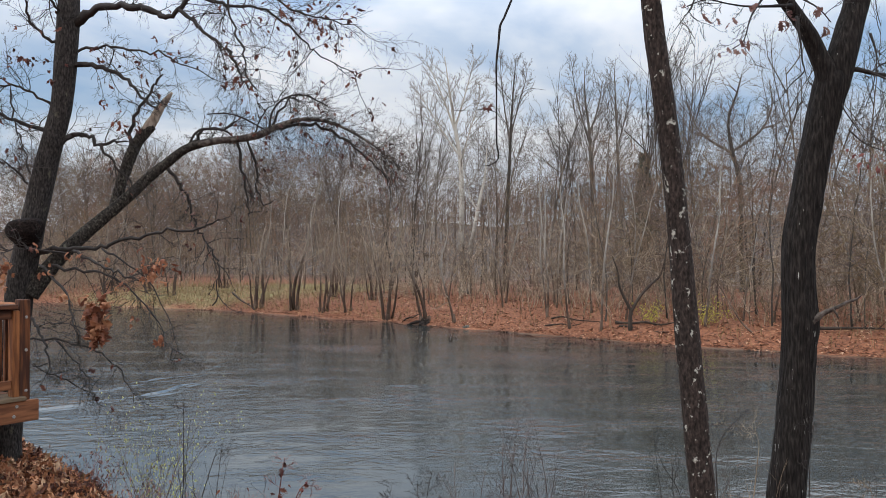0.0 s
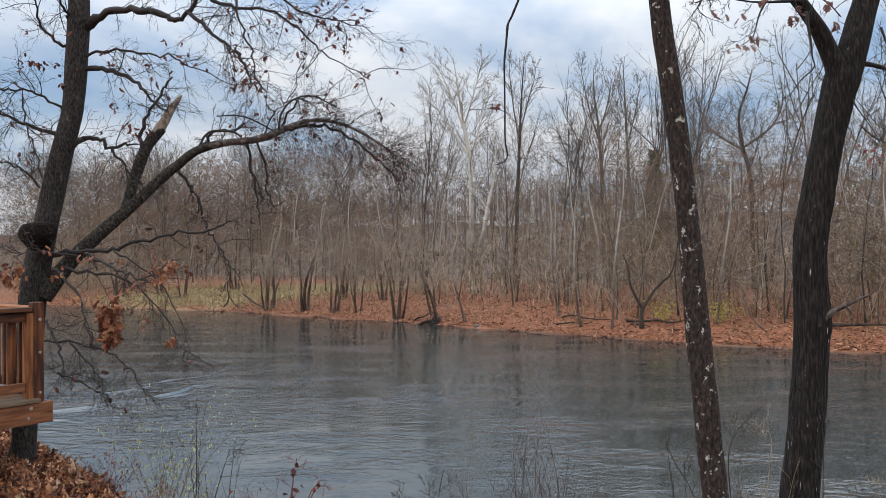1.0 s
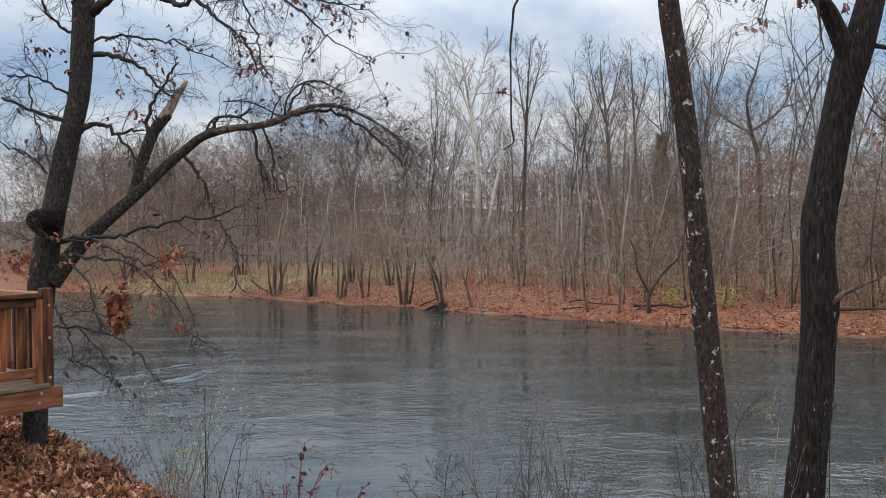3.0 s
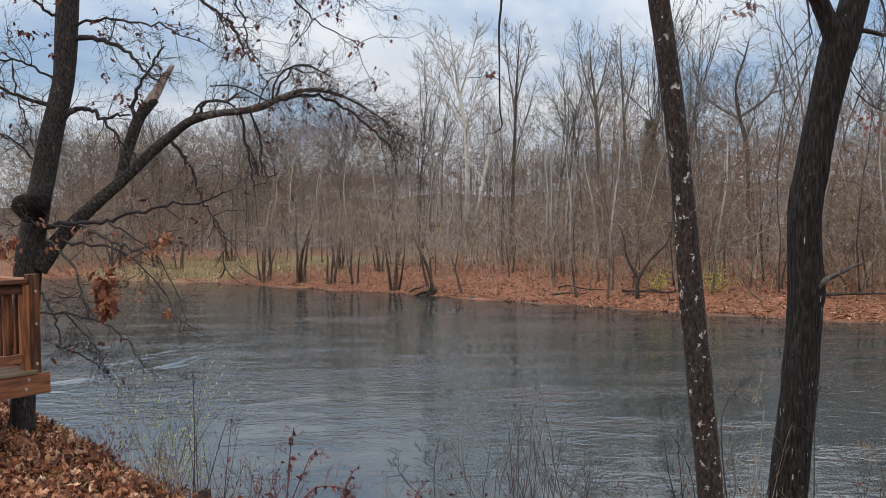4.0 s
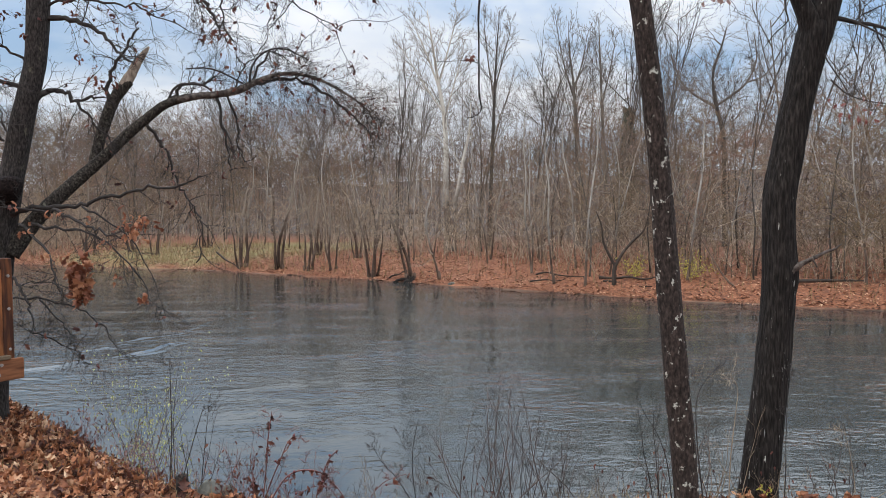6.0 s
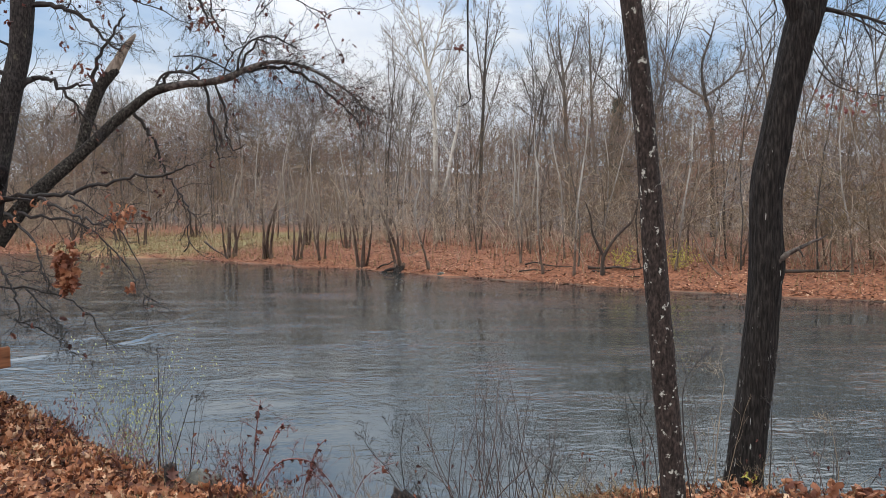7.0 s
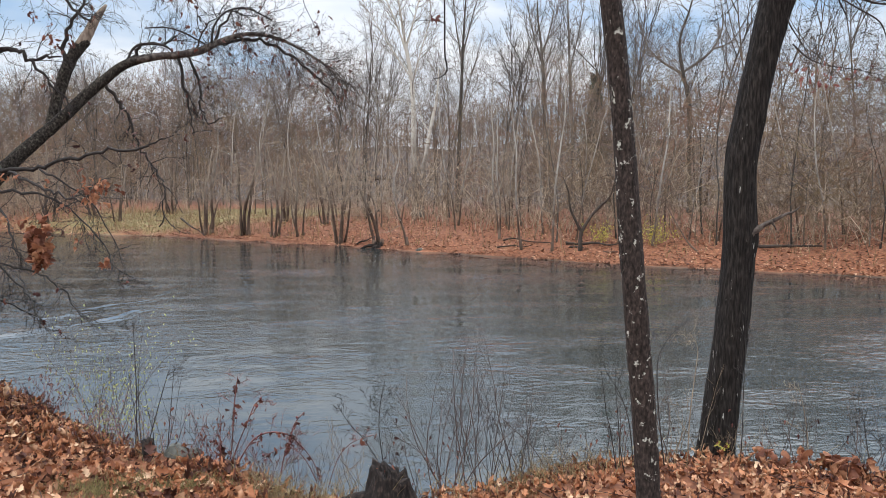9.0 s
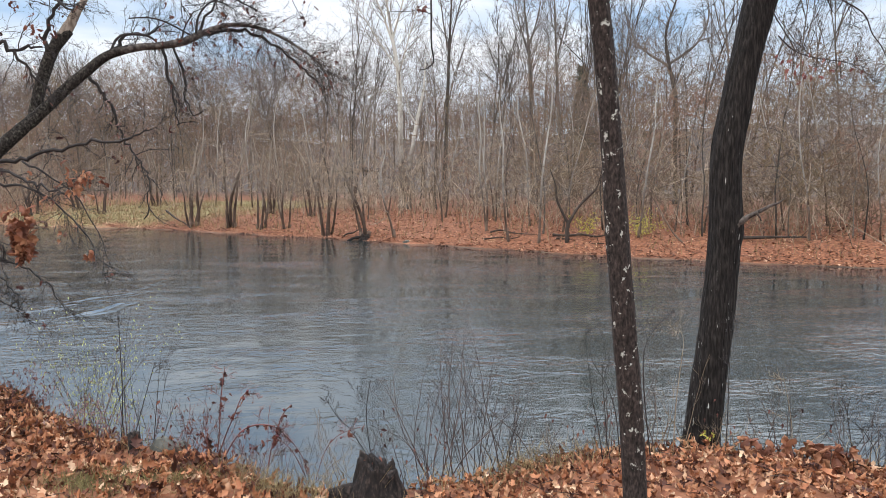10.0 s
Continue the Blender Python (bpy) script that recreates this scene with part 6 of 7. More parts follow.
cluster(None, (-2.84, 6.29, 3.53), 62, 0.035, 0.085, 0.82, rg)
cluster(None, (-2.86, 6.29, 3.40), 16, 0.025, 0.05, 0.75, rg)
cluster(None, (-2.38, 6.40, 3.951), 34, 0.07, 0.04, 0.42, rg)
cluster(None, (-2.45, 6.40, 3.870), 18, 0.05, 0.05, 0.42, rg)
for p in [(-4.14, 6.90, 3.968), (-4.08, 6.90, 3.926), (-4.01, 6.90, 3.885), (-4.12, 6.90, 3.844), (-3.97, 6.90, 3.936), (-4.05, 6.90, 3.802)]:
    cluster(None, p, 7, 0.05, 0.05, 0.5, rg)
for p in [(-3.50, 6.60, 4.100), (-3.47, 6.60, 3.891), (-3.21, 6.60, 4.037), (-3.14, 6.60, 4.051), (-3.44, 6.60, 3.939), (-2.90, 6.60, 3.988), (-2.43, 6.60, 3.316), (-2.45, 6.60, 3.307), (-3.09, 6.60, 3.696), (-2.77, 6.60, 3.769), (-3.28, 6.60, 3.696), (-2.67, 6.60, 3.501), (-2.94, 6.60, 3.647)]:
    cluster(None, p, 2, 0.02, 0.025, 0.55, rg)
for p in [(-3.94, 7.00, 5.880), (-3.88, 7.00, 5.828), (-3.83, 7.00, 5.854), (-3.75, 7.00, 5.828), (-3.68, 7.00, 5.838), (-3.99, 7.00, 5.792), (-3.10, 7.00, 5.412), (-3.18, 7.00, 5.428), (-2.60, 7.00, 6.036), (-2.97, 7.00, 5.386), (-2.95, 7.00, 5.256), (-2.90, 7.00, 5.205), (-3.00, 7.00, 5.308), (-2.84, 7.00, 5.256), (-2.88, 7.00, 5.153), (-2.79, 7.00, 5.220), (-1.89, 7.00, 5.802), (-1.71, 7.00, 5.828), (-1.78, 7.00, 5.698), (-1.84, 7.00, 5.594), (-2.51, 7.00, 5.932), (-2.38, 7.00, 5.854), (-2.46, 7.00, 5.844), (-3.13, 7.00, 5.854), (-2.82, 7.00, 5.854), (-3.60, 7.00, 5.672), (-3.61, 7.00, 5.620)]:
    cluster(lg, p, 2, 0.03, 0.03, 0.45, rg)
for p in [(-1.31, 6.70, 6.198), (-1.21, 6.70, 6.148), (-1.14, 6.70, 6.098), (-1.04, 6.70, 6.183), (-0.91, 6.70, 6.223), (-0.81, 6.70, 6.173), (-0.96, 6.70, 6.074), (-1.21, 6.70, 6.024), (-1.51, 6.70, 6.074), (-1.41, 6.70, 6.123), (-1.76, 6.70, 5.675), (-1.68, 6.70, 5.476), (-0.86, 6.70, 5.899), (-0.76, 6.70, 5.625), (-0.64, 6.70, 5.352), (-1.11, 6.70, 5.974)]:
    cluster(lg, p, 5, 0.07, 0.05, 0.4, rg)
part("leaves", lg, M_OAKLEAF, oak, "scattered withered brown leaves")
pl = Geo()
for _ in range(190):
    q = arch[rg.randrange(16, len(arch))]
    hang_leaf(pl, Vector(q[:3]) + Vector((rg.gauss(0, .18), rg.gauss(0, .15), rg.gauss(-0.16, .2))), rg, 0.3)
for p in [(-2.58, 7.70, 4.726), (-2.54, 7.70, 4.612), (-2.52, 7.70, 4.487), (-2.63, 7.70, 4.783), (-2.50, 7.70, 4.356), (-2.47, 7.70, 4.299), (-3.27, 7.70, 4.954), (-3.18, 7.70, 4.726)]:
    cluster(pl, p, 4, 0.03, 0.03, 0.33, rg)
part("leaves", pl, M_PINKLEAF, oak, "small faded pinkish-brown leaves")


# ---- the timber deck's corner ----
def board(name, size, m, mat, parent, label="", bevel=0.004):
    """A sawn board with eased edges; size along its own x, y, z, centred."""
    bm = bmesh.new()
    bmesh.ops.create_cube(bm, size=1.0)
    bmesh.ops.scale(bm, vec=size, verts=bm.verts)
    bmesh.ops.bevel(bm, geom=bm.edges[:], offset=bevel, segments=1, affect="EDGES")
    me = bpy.data.meshes.new(name)
    bm.to_mesh(me)
    bm.free()
    me.materials.append(mat)
    ob = new(name, me)
    ob.parent = parent
    ob.matrix_basis = m
    if label:
        tagged(ob, label)
    return ob


deck = thing("timber_deck", "stained brown timber deck corner with post, rails and balusters", "deck", at=(-3.335, 6.1, 0))
deck.rotation_euler = (0, 0, math.atan2(0.8, 0.6))
# own axes: x runs along the front edge (away from the camera), y away to the back; the corner is at the origin
FLOOR, TOP = 2.885, 3.675
post = board("post", (0.085, 0.085, TOP - FLOOR + 0.05), Matrix.Translation((-0.01, 0.0, (TOP + FLOOR - 0.05) / 2)), M_DECK, deck, bevel=0.006)
for z in (0.28, 0.02, -0.3):
    bm = bmesh.new()
    bmesh.ops.create_cone(bm, segments=10, radius1=0.013, radius2=0.009, depth=0.008, cap_ends=True)
    me = bpy.data.meshes.new("bolt")
    bm.to_mesh(me); bm.free()
    me.materials.append(M_ZINC)
    b = new("bolt", me)
    b.parent = post
    b.matrix_basis = Matrix.Translation((0.01, -0.046, z)) @ Matrix.Rotation(radians(90), 4, "X")
board("post", (0.05, 0.09, TOP - FLOOR - 0.05), Matrix.Translation((-0.075, 0.0, (TOP + FLOOR) / 2 - 0.06)), M_DECK, deck)
rim = board("rim_board", (2.66, 0.04, 0.165), Matrix.Translation((-1.25, -0.068, FLOOR - 0.085)), M_DECKFLAT, deck, "wide bolted edge board")
for x, z in ((1.16, 0.045), (1.14, -0.03)):
    b = new("bolt", me)
    b.parent = rim
    b.matrix_basis = Matrix.Translation((x, -0.022, z)) @ Matrix.Rotation(radians(90), 4, "X") @ Matrix.Scale(1.2, 4)
board("rim_board", (0.036, 2.37, 0.165), Matrix.Translation((0.0, 1.15, FLOOR - 0.085)), M_DECK, deck)
for k in range(16):
    board("floor_board", (2.55, 0.135, 0.03), Matrix.Translation((-1.295, -0.035 + 0.14 * k, FLOOR + 0.014)), M_DECKTOP if k < 2 else M_DECKFLAT, deck)
board("joist", (2.3, 0.04, 0.14), Matrix.Translation((-1.2, 0.9, FLOOR - 0.08)), M_DECKFLAT, deck)
# rails along both open edges
board("top_rail", (2.3, 0.13, 0.035), Matrix.Translation((-1.22, 0.0, TOP - 0.055)), M_DECKFLAT, deck, "flat capping rail")
board("rail", (2.3, 0.04, 0.075), Matrix.Translation((-1.25, 0.0, TOP - 0.115)), M_DECKFLAT, deck)
board("rail", (2.3, 0.045, 0.07), Matrix.Translation((-1.25, 0.0, FLOOR + 0.12)), M_DECKFLAT, deck)
board("top_rail", (0.13, 2.2, 0.035), Matrix.Translation((-0.02, 1.16, TOP - 0.055)), M_DECK, deck)
board("rail", (0.04, 2.2, 0.075), Matrix.Translation((-0.02, 1.16, TOP - 0.115)), M_DECK, deck)
board("rail", (0.045, 2.2, 0.07), Matrix.Translation((-0.02, 1.16, FLOOR + 0.12)), M_DECK, deck)
one = board("baluster", (0.04, 0.036, 0.56), Matrix.Translation((-0.2, 0.032, FLOOR + 0.38)), M_DECK, deck)
for k in range(1, 18):
    b = new("baluster", one.data)
    b.parent = deck
    b.matrix_basis = Matrix.Translation((-0.2 - 0.125 * k, 0.032, FLOOR + 0.38))
for k in range(15):
    b = new("baluster", one.data)
    b.parent = deck
    b.matrix_basis = Matrix.Translation((-0.055, 0.17 + 0.14 * k, FLOOR + 0.38))
for x, y in ((-1.3, 0.25), (-0.2, 1.9), (-2.2, 1.9)):
    board("support_post", (0.12, 0.12, FLOOR - 1.6), Matrix.Translation((x, y, (FLOOR + 1.6) / 2 - 0.17)), M_DECK, deck)


# ---- the near bank: stumps, stones, canes, brush ----
def stump(name, label, at, r, tall, seed, flare=1.5, jag=0.35, sides=60, slant=0.0):
    """A broken stump: a cone of cracked wood with a splintered, hollow rim and roots that run off."""
    g = Geo()
    rings = 16
    rg = random.Random(seed)
    ang = [6.283 * k / sides for k in range(sides)]
    tops = [1 - jag * (0.5 + 0.8 * noise.noise((math.cos(a) * 2.2 + seed, math.sin(a) * 2.2, 0))) + slant * -math.cos(a) - jag * 0.3 * rg.random() for a in ang]
    for j in range(rings):
        t = j / (rings - 1)
        for k, a in enumerate(ang):
            c, sn = math.cos(a), math.sin(a)
            crack = abs(noise.noise((c * 6 + seed, sn * 6, t * 0.9))) + 0.5 * abs(noise.noise((c * 15, sn * 15 + seed, t * 2.2)))
            lobe = noise.noise((c * 1.7 + seed, sn * 1.7, t * 0.7))
            rr = r * (1 + (flare - 1) * (1 - t) ** 1.7) * (1 + 0.20 * lobe + 0.28 * (crack - 0.35))
            g.v.append((c * rr, sn * rr, tall * t * tops[k]))
    for j in range(2):
        for k, a in enumerate(ang):
            rr = r * (0.62, 0.25)[j] * (1 + 0.3 * noise.noise((math.cos(a) * 4, math.sin(a) * 4, seed)))
            g.v.append((math.cos(a) * rr, math.sin(a) * rr, tall * (tops[k] * (0.95, 0.72)[j])))
    for j in range(rings + 1):
        for k in range(sides):
            k2 = (k + 1) % sides
            g.f.append((j * sides + k, j * sides + k2, (j + 1) * sides + k2, (j + 1) * sides + k))
    g.f.append(tuple((rings + 1) * sides + k for k in range(sides)))
    ob = new(name, g.mesh(name, M_STUMP))
    ob.location = at
    if r > 0.06:
        for k in range(6):
            a = rg.uniform(2.4, 7.0)
            c, sn = math.cos(a), math.sin(a)
            g = Geo()
            limb(g, [(c * r * 0.9, sn * r * 0.9, tall * 0.3, r * 0.34), (c * r * 1.9, sn * r * 1.6, tall * 0.12, r * 0.24), (c * r * 3.0, sn * r * 2.2, -0.05, r * 0.12)], 8, 4, 0.14, rg)
            part("root", g, M_STUMP, ob)
        g = Geo()
        limb(g, [(-r * 0.6, 0, tall * 0.42, r * 0.5), (-r * 2.0, 0.02, tall * 0.34, r * 0.42), (-r * 3.4, 0, tall * 0.2, r * 0.34), (-r * 5.0, -0.05, -0.04, r * 0.2)], 10, 5, 0.2, rg)
        part("root", g, M_STUMP, ob)
    return tagged(ob, label, "stump")


stump("stump", "jagged dark rotten tree stump at the bank's edge", (-0.035, 4.24, 1.99), 0.118, 0.375, 3, 2.3, 0.24, slant=0.10)
stump("stump", "small dark cut stump among the fallen leaves", (-1.66, 5.1, 2.07), 0.042, 0.2, 9, 1.15, 0.2, 24)


def stone(at, size, seed):
    bm = bmesh.new()
    bmesh.ops.create_icosphere(bm, subdivisions=2, radius=1)
    for v in bm.verts:
        v.co *= 1 + 0.35 * noise.noise(v.co * 1.1 + Vector((seed, 0, 0)))
        v.co = Vector((v.co.x * size[0], v.co.y * size[1], v.co.z * size[2]))
    me = bpy.data.meshes.new("stone")
    bm.to_mesh(me); bm.free()
    me.materials.append(M_STONE)
    ob = new("stone", me)
    ob.location = at
    return tagged(ob, "rough grey stone at the water's edge", "stone")


stone((-1.5, 5.16, 2.12), (0.085, 0.07, 0.085), 2)
stone((-1.38, 5.17, 2.1), (0.05, 0.05, 0.06), 5)
stone((1.35, 43.4, 0.1), (0.22, 0.15, 0.12), 7)


def bush(name, label, base, n, tall, spread, r, mat, seed, lean=0.0, kids=3, leaf=None, leafy=0.0, wig=0.07, leaf_size=1.0, category="bush"):
    """Thin upright stems from one foot, each a part of the bush, with finer side twigs."""
    rg = random.Random(seed)
    t = thing(name, label, category)
    spec = [level(8, kids, 0.38, (18, 45), 0.3, 5, wig, 0.02, 0.6, rmin=0.0011, end=0.25), level(4, 2, 0.5, (20, 45), 0.3, 3, 0.10, 0.03, 0.7, rmin=0.0009, end=0.5),
            level(2, 0, 0, (0, 0), 0, 3, 0.1, 0.03, end=0.6)]
    lg = Geo()
    for _ in range(n):
        g = Geo()
        foot = Vector(base) + Vector((rg.gauss(0, 0.05 + spread * 0.12), rg.gauss(0, 0.05), 0))
        foot.z = height(foot.x, foot.y) - 0.03
        d = Vector((rg.uniform(-1, 1) * spread + lean, rg.uniform(-0.5, 0.5) * spread, 1)).normalized()
        pts = grow([g], foot, d, tall * rg.uniform(0.55, 1.1), r * rg.uniform(0.7, 1.2), 0, rg, spec)
        part("stem", g, mat, t)
        if leaf:
            for p in pts[2:]:
                for _ in range(7):
                    if rg.random() < leafy:
                        hang_leaf(lg, p + Vector((rg.gauss(0, .06), rg.gauss(0, .06), rg.gauss(0, .05))), rg, leaf_size, SMALL_LEAVES)
    if leaf and lg.v:
        part("leaves", lg, leaf, t)
    return t


bush("bare_bush", "bare twiggy bush of thin dark upright stems", (0.42, 4.62, 0), 22, 1.1, 0.5, 0.0046, M_STEM, 1, kids=5, wig=0.09)
bush("bare_bush", "thin bare brown shoots beside the bush", (0.75, 4.7, 0), 10, 0.8, 0.4, 0.0034, M_STEM, 2, kids=5, wig=0.09)
bush("bare_bush", "thin bare shoots growing round the rotten stump", (-0.1, 4.42, 0), 5, 0.62, 0.45, 0.003, M_STEM, 3, kids=5, wig=0.09)
bush("leafy_bush", "straggling bush with small yellow-green leaves", (-2.25, 5.85, 0), 17, 1.05, 0.48, 0.003, M_STEM, 4, leaf=M_PALEGREEN, leafy=1.0, leaf_size=0.58, kids=5)
bush("leafy_bush", "thin bush with a few yellow-green leaves", (-1.95, 5.6, 0), 7, 0.85, 0.5, 0.003, M_STEM, 5, leaf=M_PALEGREEN, leafy=0.6, leaf_size=0.7, kids=5)
bush("bare_shoot", "tall thin single bare shoot", (-1.83, 5.45, 0), 2, 1.15, 0.05, 0.0042, M_TWIG, 6, kids=4, category="shoot")
bush("bare_shoot", "slanting thin bare shoots", (-1.62, 5.3, 0), 4, 0.8, 0.15, 0.0035, M_TWIG, 7, lean=0.25, category="shoot")
bush("bramble_tuft", "low reddish brambles on the bank's edge", (-2.05, 5.5, 0), 14, 0.4, 0.8, 0.0026, M_REDTWIG, 8, leaf=M_PINKLEAF, leafy=0.3, category="bramble")
bush("bramble_tuft", "low reddish brambles with withered leaves", (-2.9, 6.4, 0), 13, 0.45, 0.8, 0.0026, M_REDTWIG, 9, leaf=M_PINKLEAF, leafy=0.3, category="bramble")
bush("bramble_tuft", "tangled thin red brambles", (-1.0, 4.9, 0), 12, 0.42, 0.8, 0.0026, M_REDTWIG, 10, leaf=M_OAKLEAF, leafy=0.25, category="bramble")
bush("bare_bush", "tangle of thin bare stems beside the stump", (-0.62, 4.55, 0), 12, 0.55, 0.8, 0.0026, M_STEM, 11, kids=5, wig=0.09)
bush("bare_bush", "sparse bare stems beside the slim tree", (1.62, 4.75, 0), 7, 0.85, 0.4, 0.0035, M_STEM, 12, kids=5, wig=0.09)
bush("bare_bush", "thin bare stems and a pale twig between the trees", (1.85, 4.85, 0), 5, 0.7, 0.4, 0.003, M_TANTWIG, 13)
bush("bare_bush", "bare shoots beside the furrowed tree", (2.65, 4.8, 0), 7, 0.75, 0.3, 0.003, M_STEM, 14, kids=5, wig=0.09)
bush("bare_bush", "bare wiry bush at the water's edge", (3.15, 4.55, 0), 13, 0.75, 0.6, 0.0034, M_STEM, 15, kids=5, wig=0.09)
bush("bare_bush", "low bare shoots along the bank", (1.1, 4.8, 0), 6, 0.5, 0.6, 0.0028, M_STEM, 16, kids=5, wig=0.09)
bush("bare_shoot", "single slanting bare shoot", (1.5, 4.6, 0), 2, 0.95, 0.1, 0.004, M_TWIG, 17, lean=-0.25, category="shoot")

for k, (x, n, tall, mat) in enumerate(((-2.6, 8, 0.4, M_TWIG), (-1.75, 9, 0.4, M_REDTWIG), (-1.35, 9, 0.45, M_REDTWIG), (-1.15, 8, 0.5, M_TWIG), (-0.8, 10, 0.5, M_REDTWIG), (-0.4, 9, 0.45, M_TANTWIG), (0.2, 9, 0.5, M_TWIG),
                                      (0.62, 12, 0.75, M_TWIG), (0.95, 8, 0.35, M_TANTWIG), (1.3, 8, 0.4, M_TWIG), (1.75, 9, 0.6, M_TWIG), (2.3, 8, 0.35, M_TANTWIG), (2.5, 8, 0.4, M_TWIG), (2.95, 10, 0.55, M_TWIG), (3.3, 10, 0.7, M_TWIG))):
    label = {M_TWIG: "tangle of thin bare dark stems on the bank's edge", M_REDTWIG: "tangle of thin reddish stems on the bank's edge", M_TANTWIG: "tuft of thin tan dead weed stems"}[mat]
    bush("weed_tuft", label, (x, lip(x) - 0.04, 0), n, tall, 0.75, 0.0023, mat, 100 + k, kids=4, leaf=M_OAKLEAF if k % 3 == 0 else None, leafy=0.15, wig=0.12, category="weeds")

SHOOTS = [([(1.69, 4.60, 2.159, 0.0076), (1.66, 4.60, 2.401, 0.0068), (1.64, 4.60, 2.621, 0.0058), (1.64, 4.60, 2.839, 0.0048), (1.71, 4.60, 2.981, 0.0037), (1.84, 4.60, 3.100, 0.0022)], M_TWIG), ([(1.84, 4.60, 2.154, 0.0059), (1.85, 4.60, 2.468, 0.0051), (1.88, 4.60, 2.760, 0.0041), (1.89, 4.60, 2.905, 0.0031), (1.84, 4.60, 2.996, 0.0020)], M_TANTWIG),
          ([(1.49, 4.60, 2.185, 0.0059), (1.46, 4.60, 2.444, 0.0051), (1.40, 4.60, 2.628, 0.0044), (1.32, 4.60, 2.757, 0.0037), (1.27, 4.60, 2.877, 0.0024)], M_TWIG), ([(2.23, 4.70, 2.101, 0.0052), (2.24, 4.70, 2.349, 0.0049), (2.24, 4.70, 2.575, 0.0043), (2.25, 4.70, 2.837, 0.0035), (2.28, 4.70, 3.021, 0.0024)], M_TWIG),
          ([(-0.08, 4.50, 2.281, 0.0050), (-0.10, 4.50, 2.475, 0.0043), (-0.09, 4.50, 2.631, 0.0037), (-0.06, 4.50, 2.769, 0.0023)], M_TWIG), ([(-0.11, 4.50, 2.282, 0.0050), (-0.20, 4.50, 2.426, 0.0042), (-0.28, 4.50, 2.516, 0.0033), (-0.35, 4.50, 2.639, 0.0022)], M_TWIG), ([(-1.81, 5.30, 2.150, 0.0068), (-1.79, 5.30, 2.450, 0.0063), (-1.79, 5.30, 2.767, 0.0051), (-1.79, 5.30, 2.983, 0.0031)], M_TWIG),
          ([(-1.71, 5.20, 2.121, 0.0067), (-1.64, 5.20, 2.356, 0.0058), (-1.58, 5.20, 2.551, 0.0046), (-1.53, 5.20, 2.705, 0.0031)], M_TWIG), ([(2.68, 4.70, 2.045, 0.0043), (2.68, 4.70, 2.257, 0.0038), (2.64, 4.70, 2.487, 0.0031), (2.60, 4.70, 2.640, 0.0021)], M_TANTWIG), ([(3.00, 4.50, 2.017, 0.0050), (2.96, 4.50, 2.242, 0.0043), (2.93, 4.50, 2.427, 0.0033), (2.95, 4.50, 2.536, 0.0022)], M_TWIG),
          ([(3.18, 4.50, 1.991, 0.0050), (3.11, 4.50, 2.199, 0.0043), (3.01, 4.50, 2.332, 0.0033), (2.89, 4.50, 2.410, 0.0022)], M_TWIG)]
rg = random.Random(35)
for ctrl, mat in SHOOTS:
    t = thing("bare_shoot", "long thin bare shoot rising from the bank" if mat is M_TWIG else "long thin pale dead shoot rising from the bank", "shoot", "shoots on the bank")
    g = Geo()
    run = limb(g, [(*p[:3], p[3] * 0.62) for p in ctrl], 6, 5)
    part("stem", g, mat, t)
    g = Geo()
    sprout(g, run, 4, 0.16, 0.0014, rg, 0.35, 0.05)
    tagged(part("spray", g, mat, t), kind="stuff")

# red canes that arch over the water, each with hips and withered leaves
CANES = [[(-1.12, 5.10, 2.097, 0.0051), (-1.10, 5.10, 2.253, 0.0041), (-1.09, 5.10, 2.409, 0.0041), (-1.07, 5.10, 2.563, 0.0034), (-1.05, 5.10, 2.679, 0.0026)], [(-1.11, 5.10, 2.077, 0.0051), (-1.06, 5.10, 2.213, 0.0041), (-1.00, 5.10, 2.347, 0.0041), (-0.95, 5.10, 2.462, 0.0034), (-0.90, 5.10, 2.512, 0.0026)],
         [(-1.04, 4.90, 2.112, 0.0056), (-0.98, 4.90, 2.223, 0.0049), (-0.91, 4.90, 2.307, 0.0049), (-0.82, 4.90, 2.341, 0.0049), (-0.71, 4.90, 2.326, 0.0040), (-0.62, 4.90, 2.248, 0.0033), (-0.55, 4.90, 2.150, 0.0025), (-0.50, 4.90, 2.033, 0.0022)], [(-0.76, 4.80, 1.971, 0.0039), (-0.72, 4.80, 2.193, 0.0039), (-0.68, 4.80, 2.322, 0.0032), (-0.64, 4.80, 2.432, 0.0032), (-0.58, 4.80, 2.500, 0.0025)],
         [(-0.51, 4.80, 2.036, 0.0032), (-0.58, 4.80, 2.188, 0.0025), (-0.66, 4.80, 2.266, 0.0025), (-0.75, 4.80, 2.262, 0.0021), (-0.86, 4.80, 2.199, 0.0021)], [(-0.43, 4.70, 2.036, 0.0024), (-0.37, 4.70, 2.218, 0.0024), (-0.28, 4.70, 2.324, 0.0021), (-0.14, 4.70, 2.374, 0.0021)]]
rg = random.Random(31)
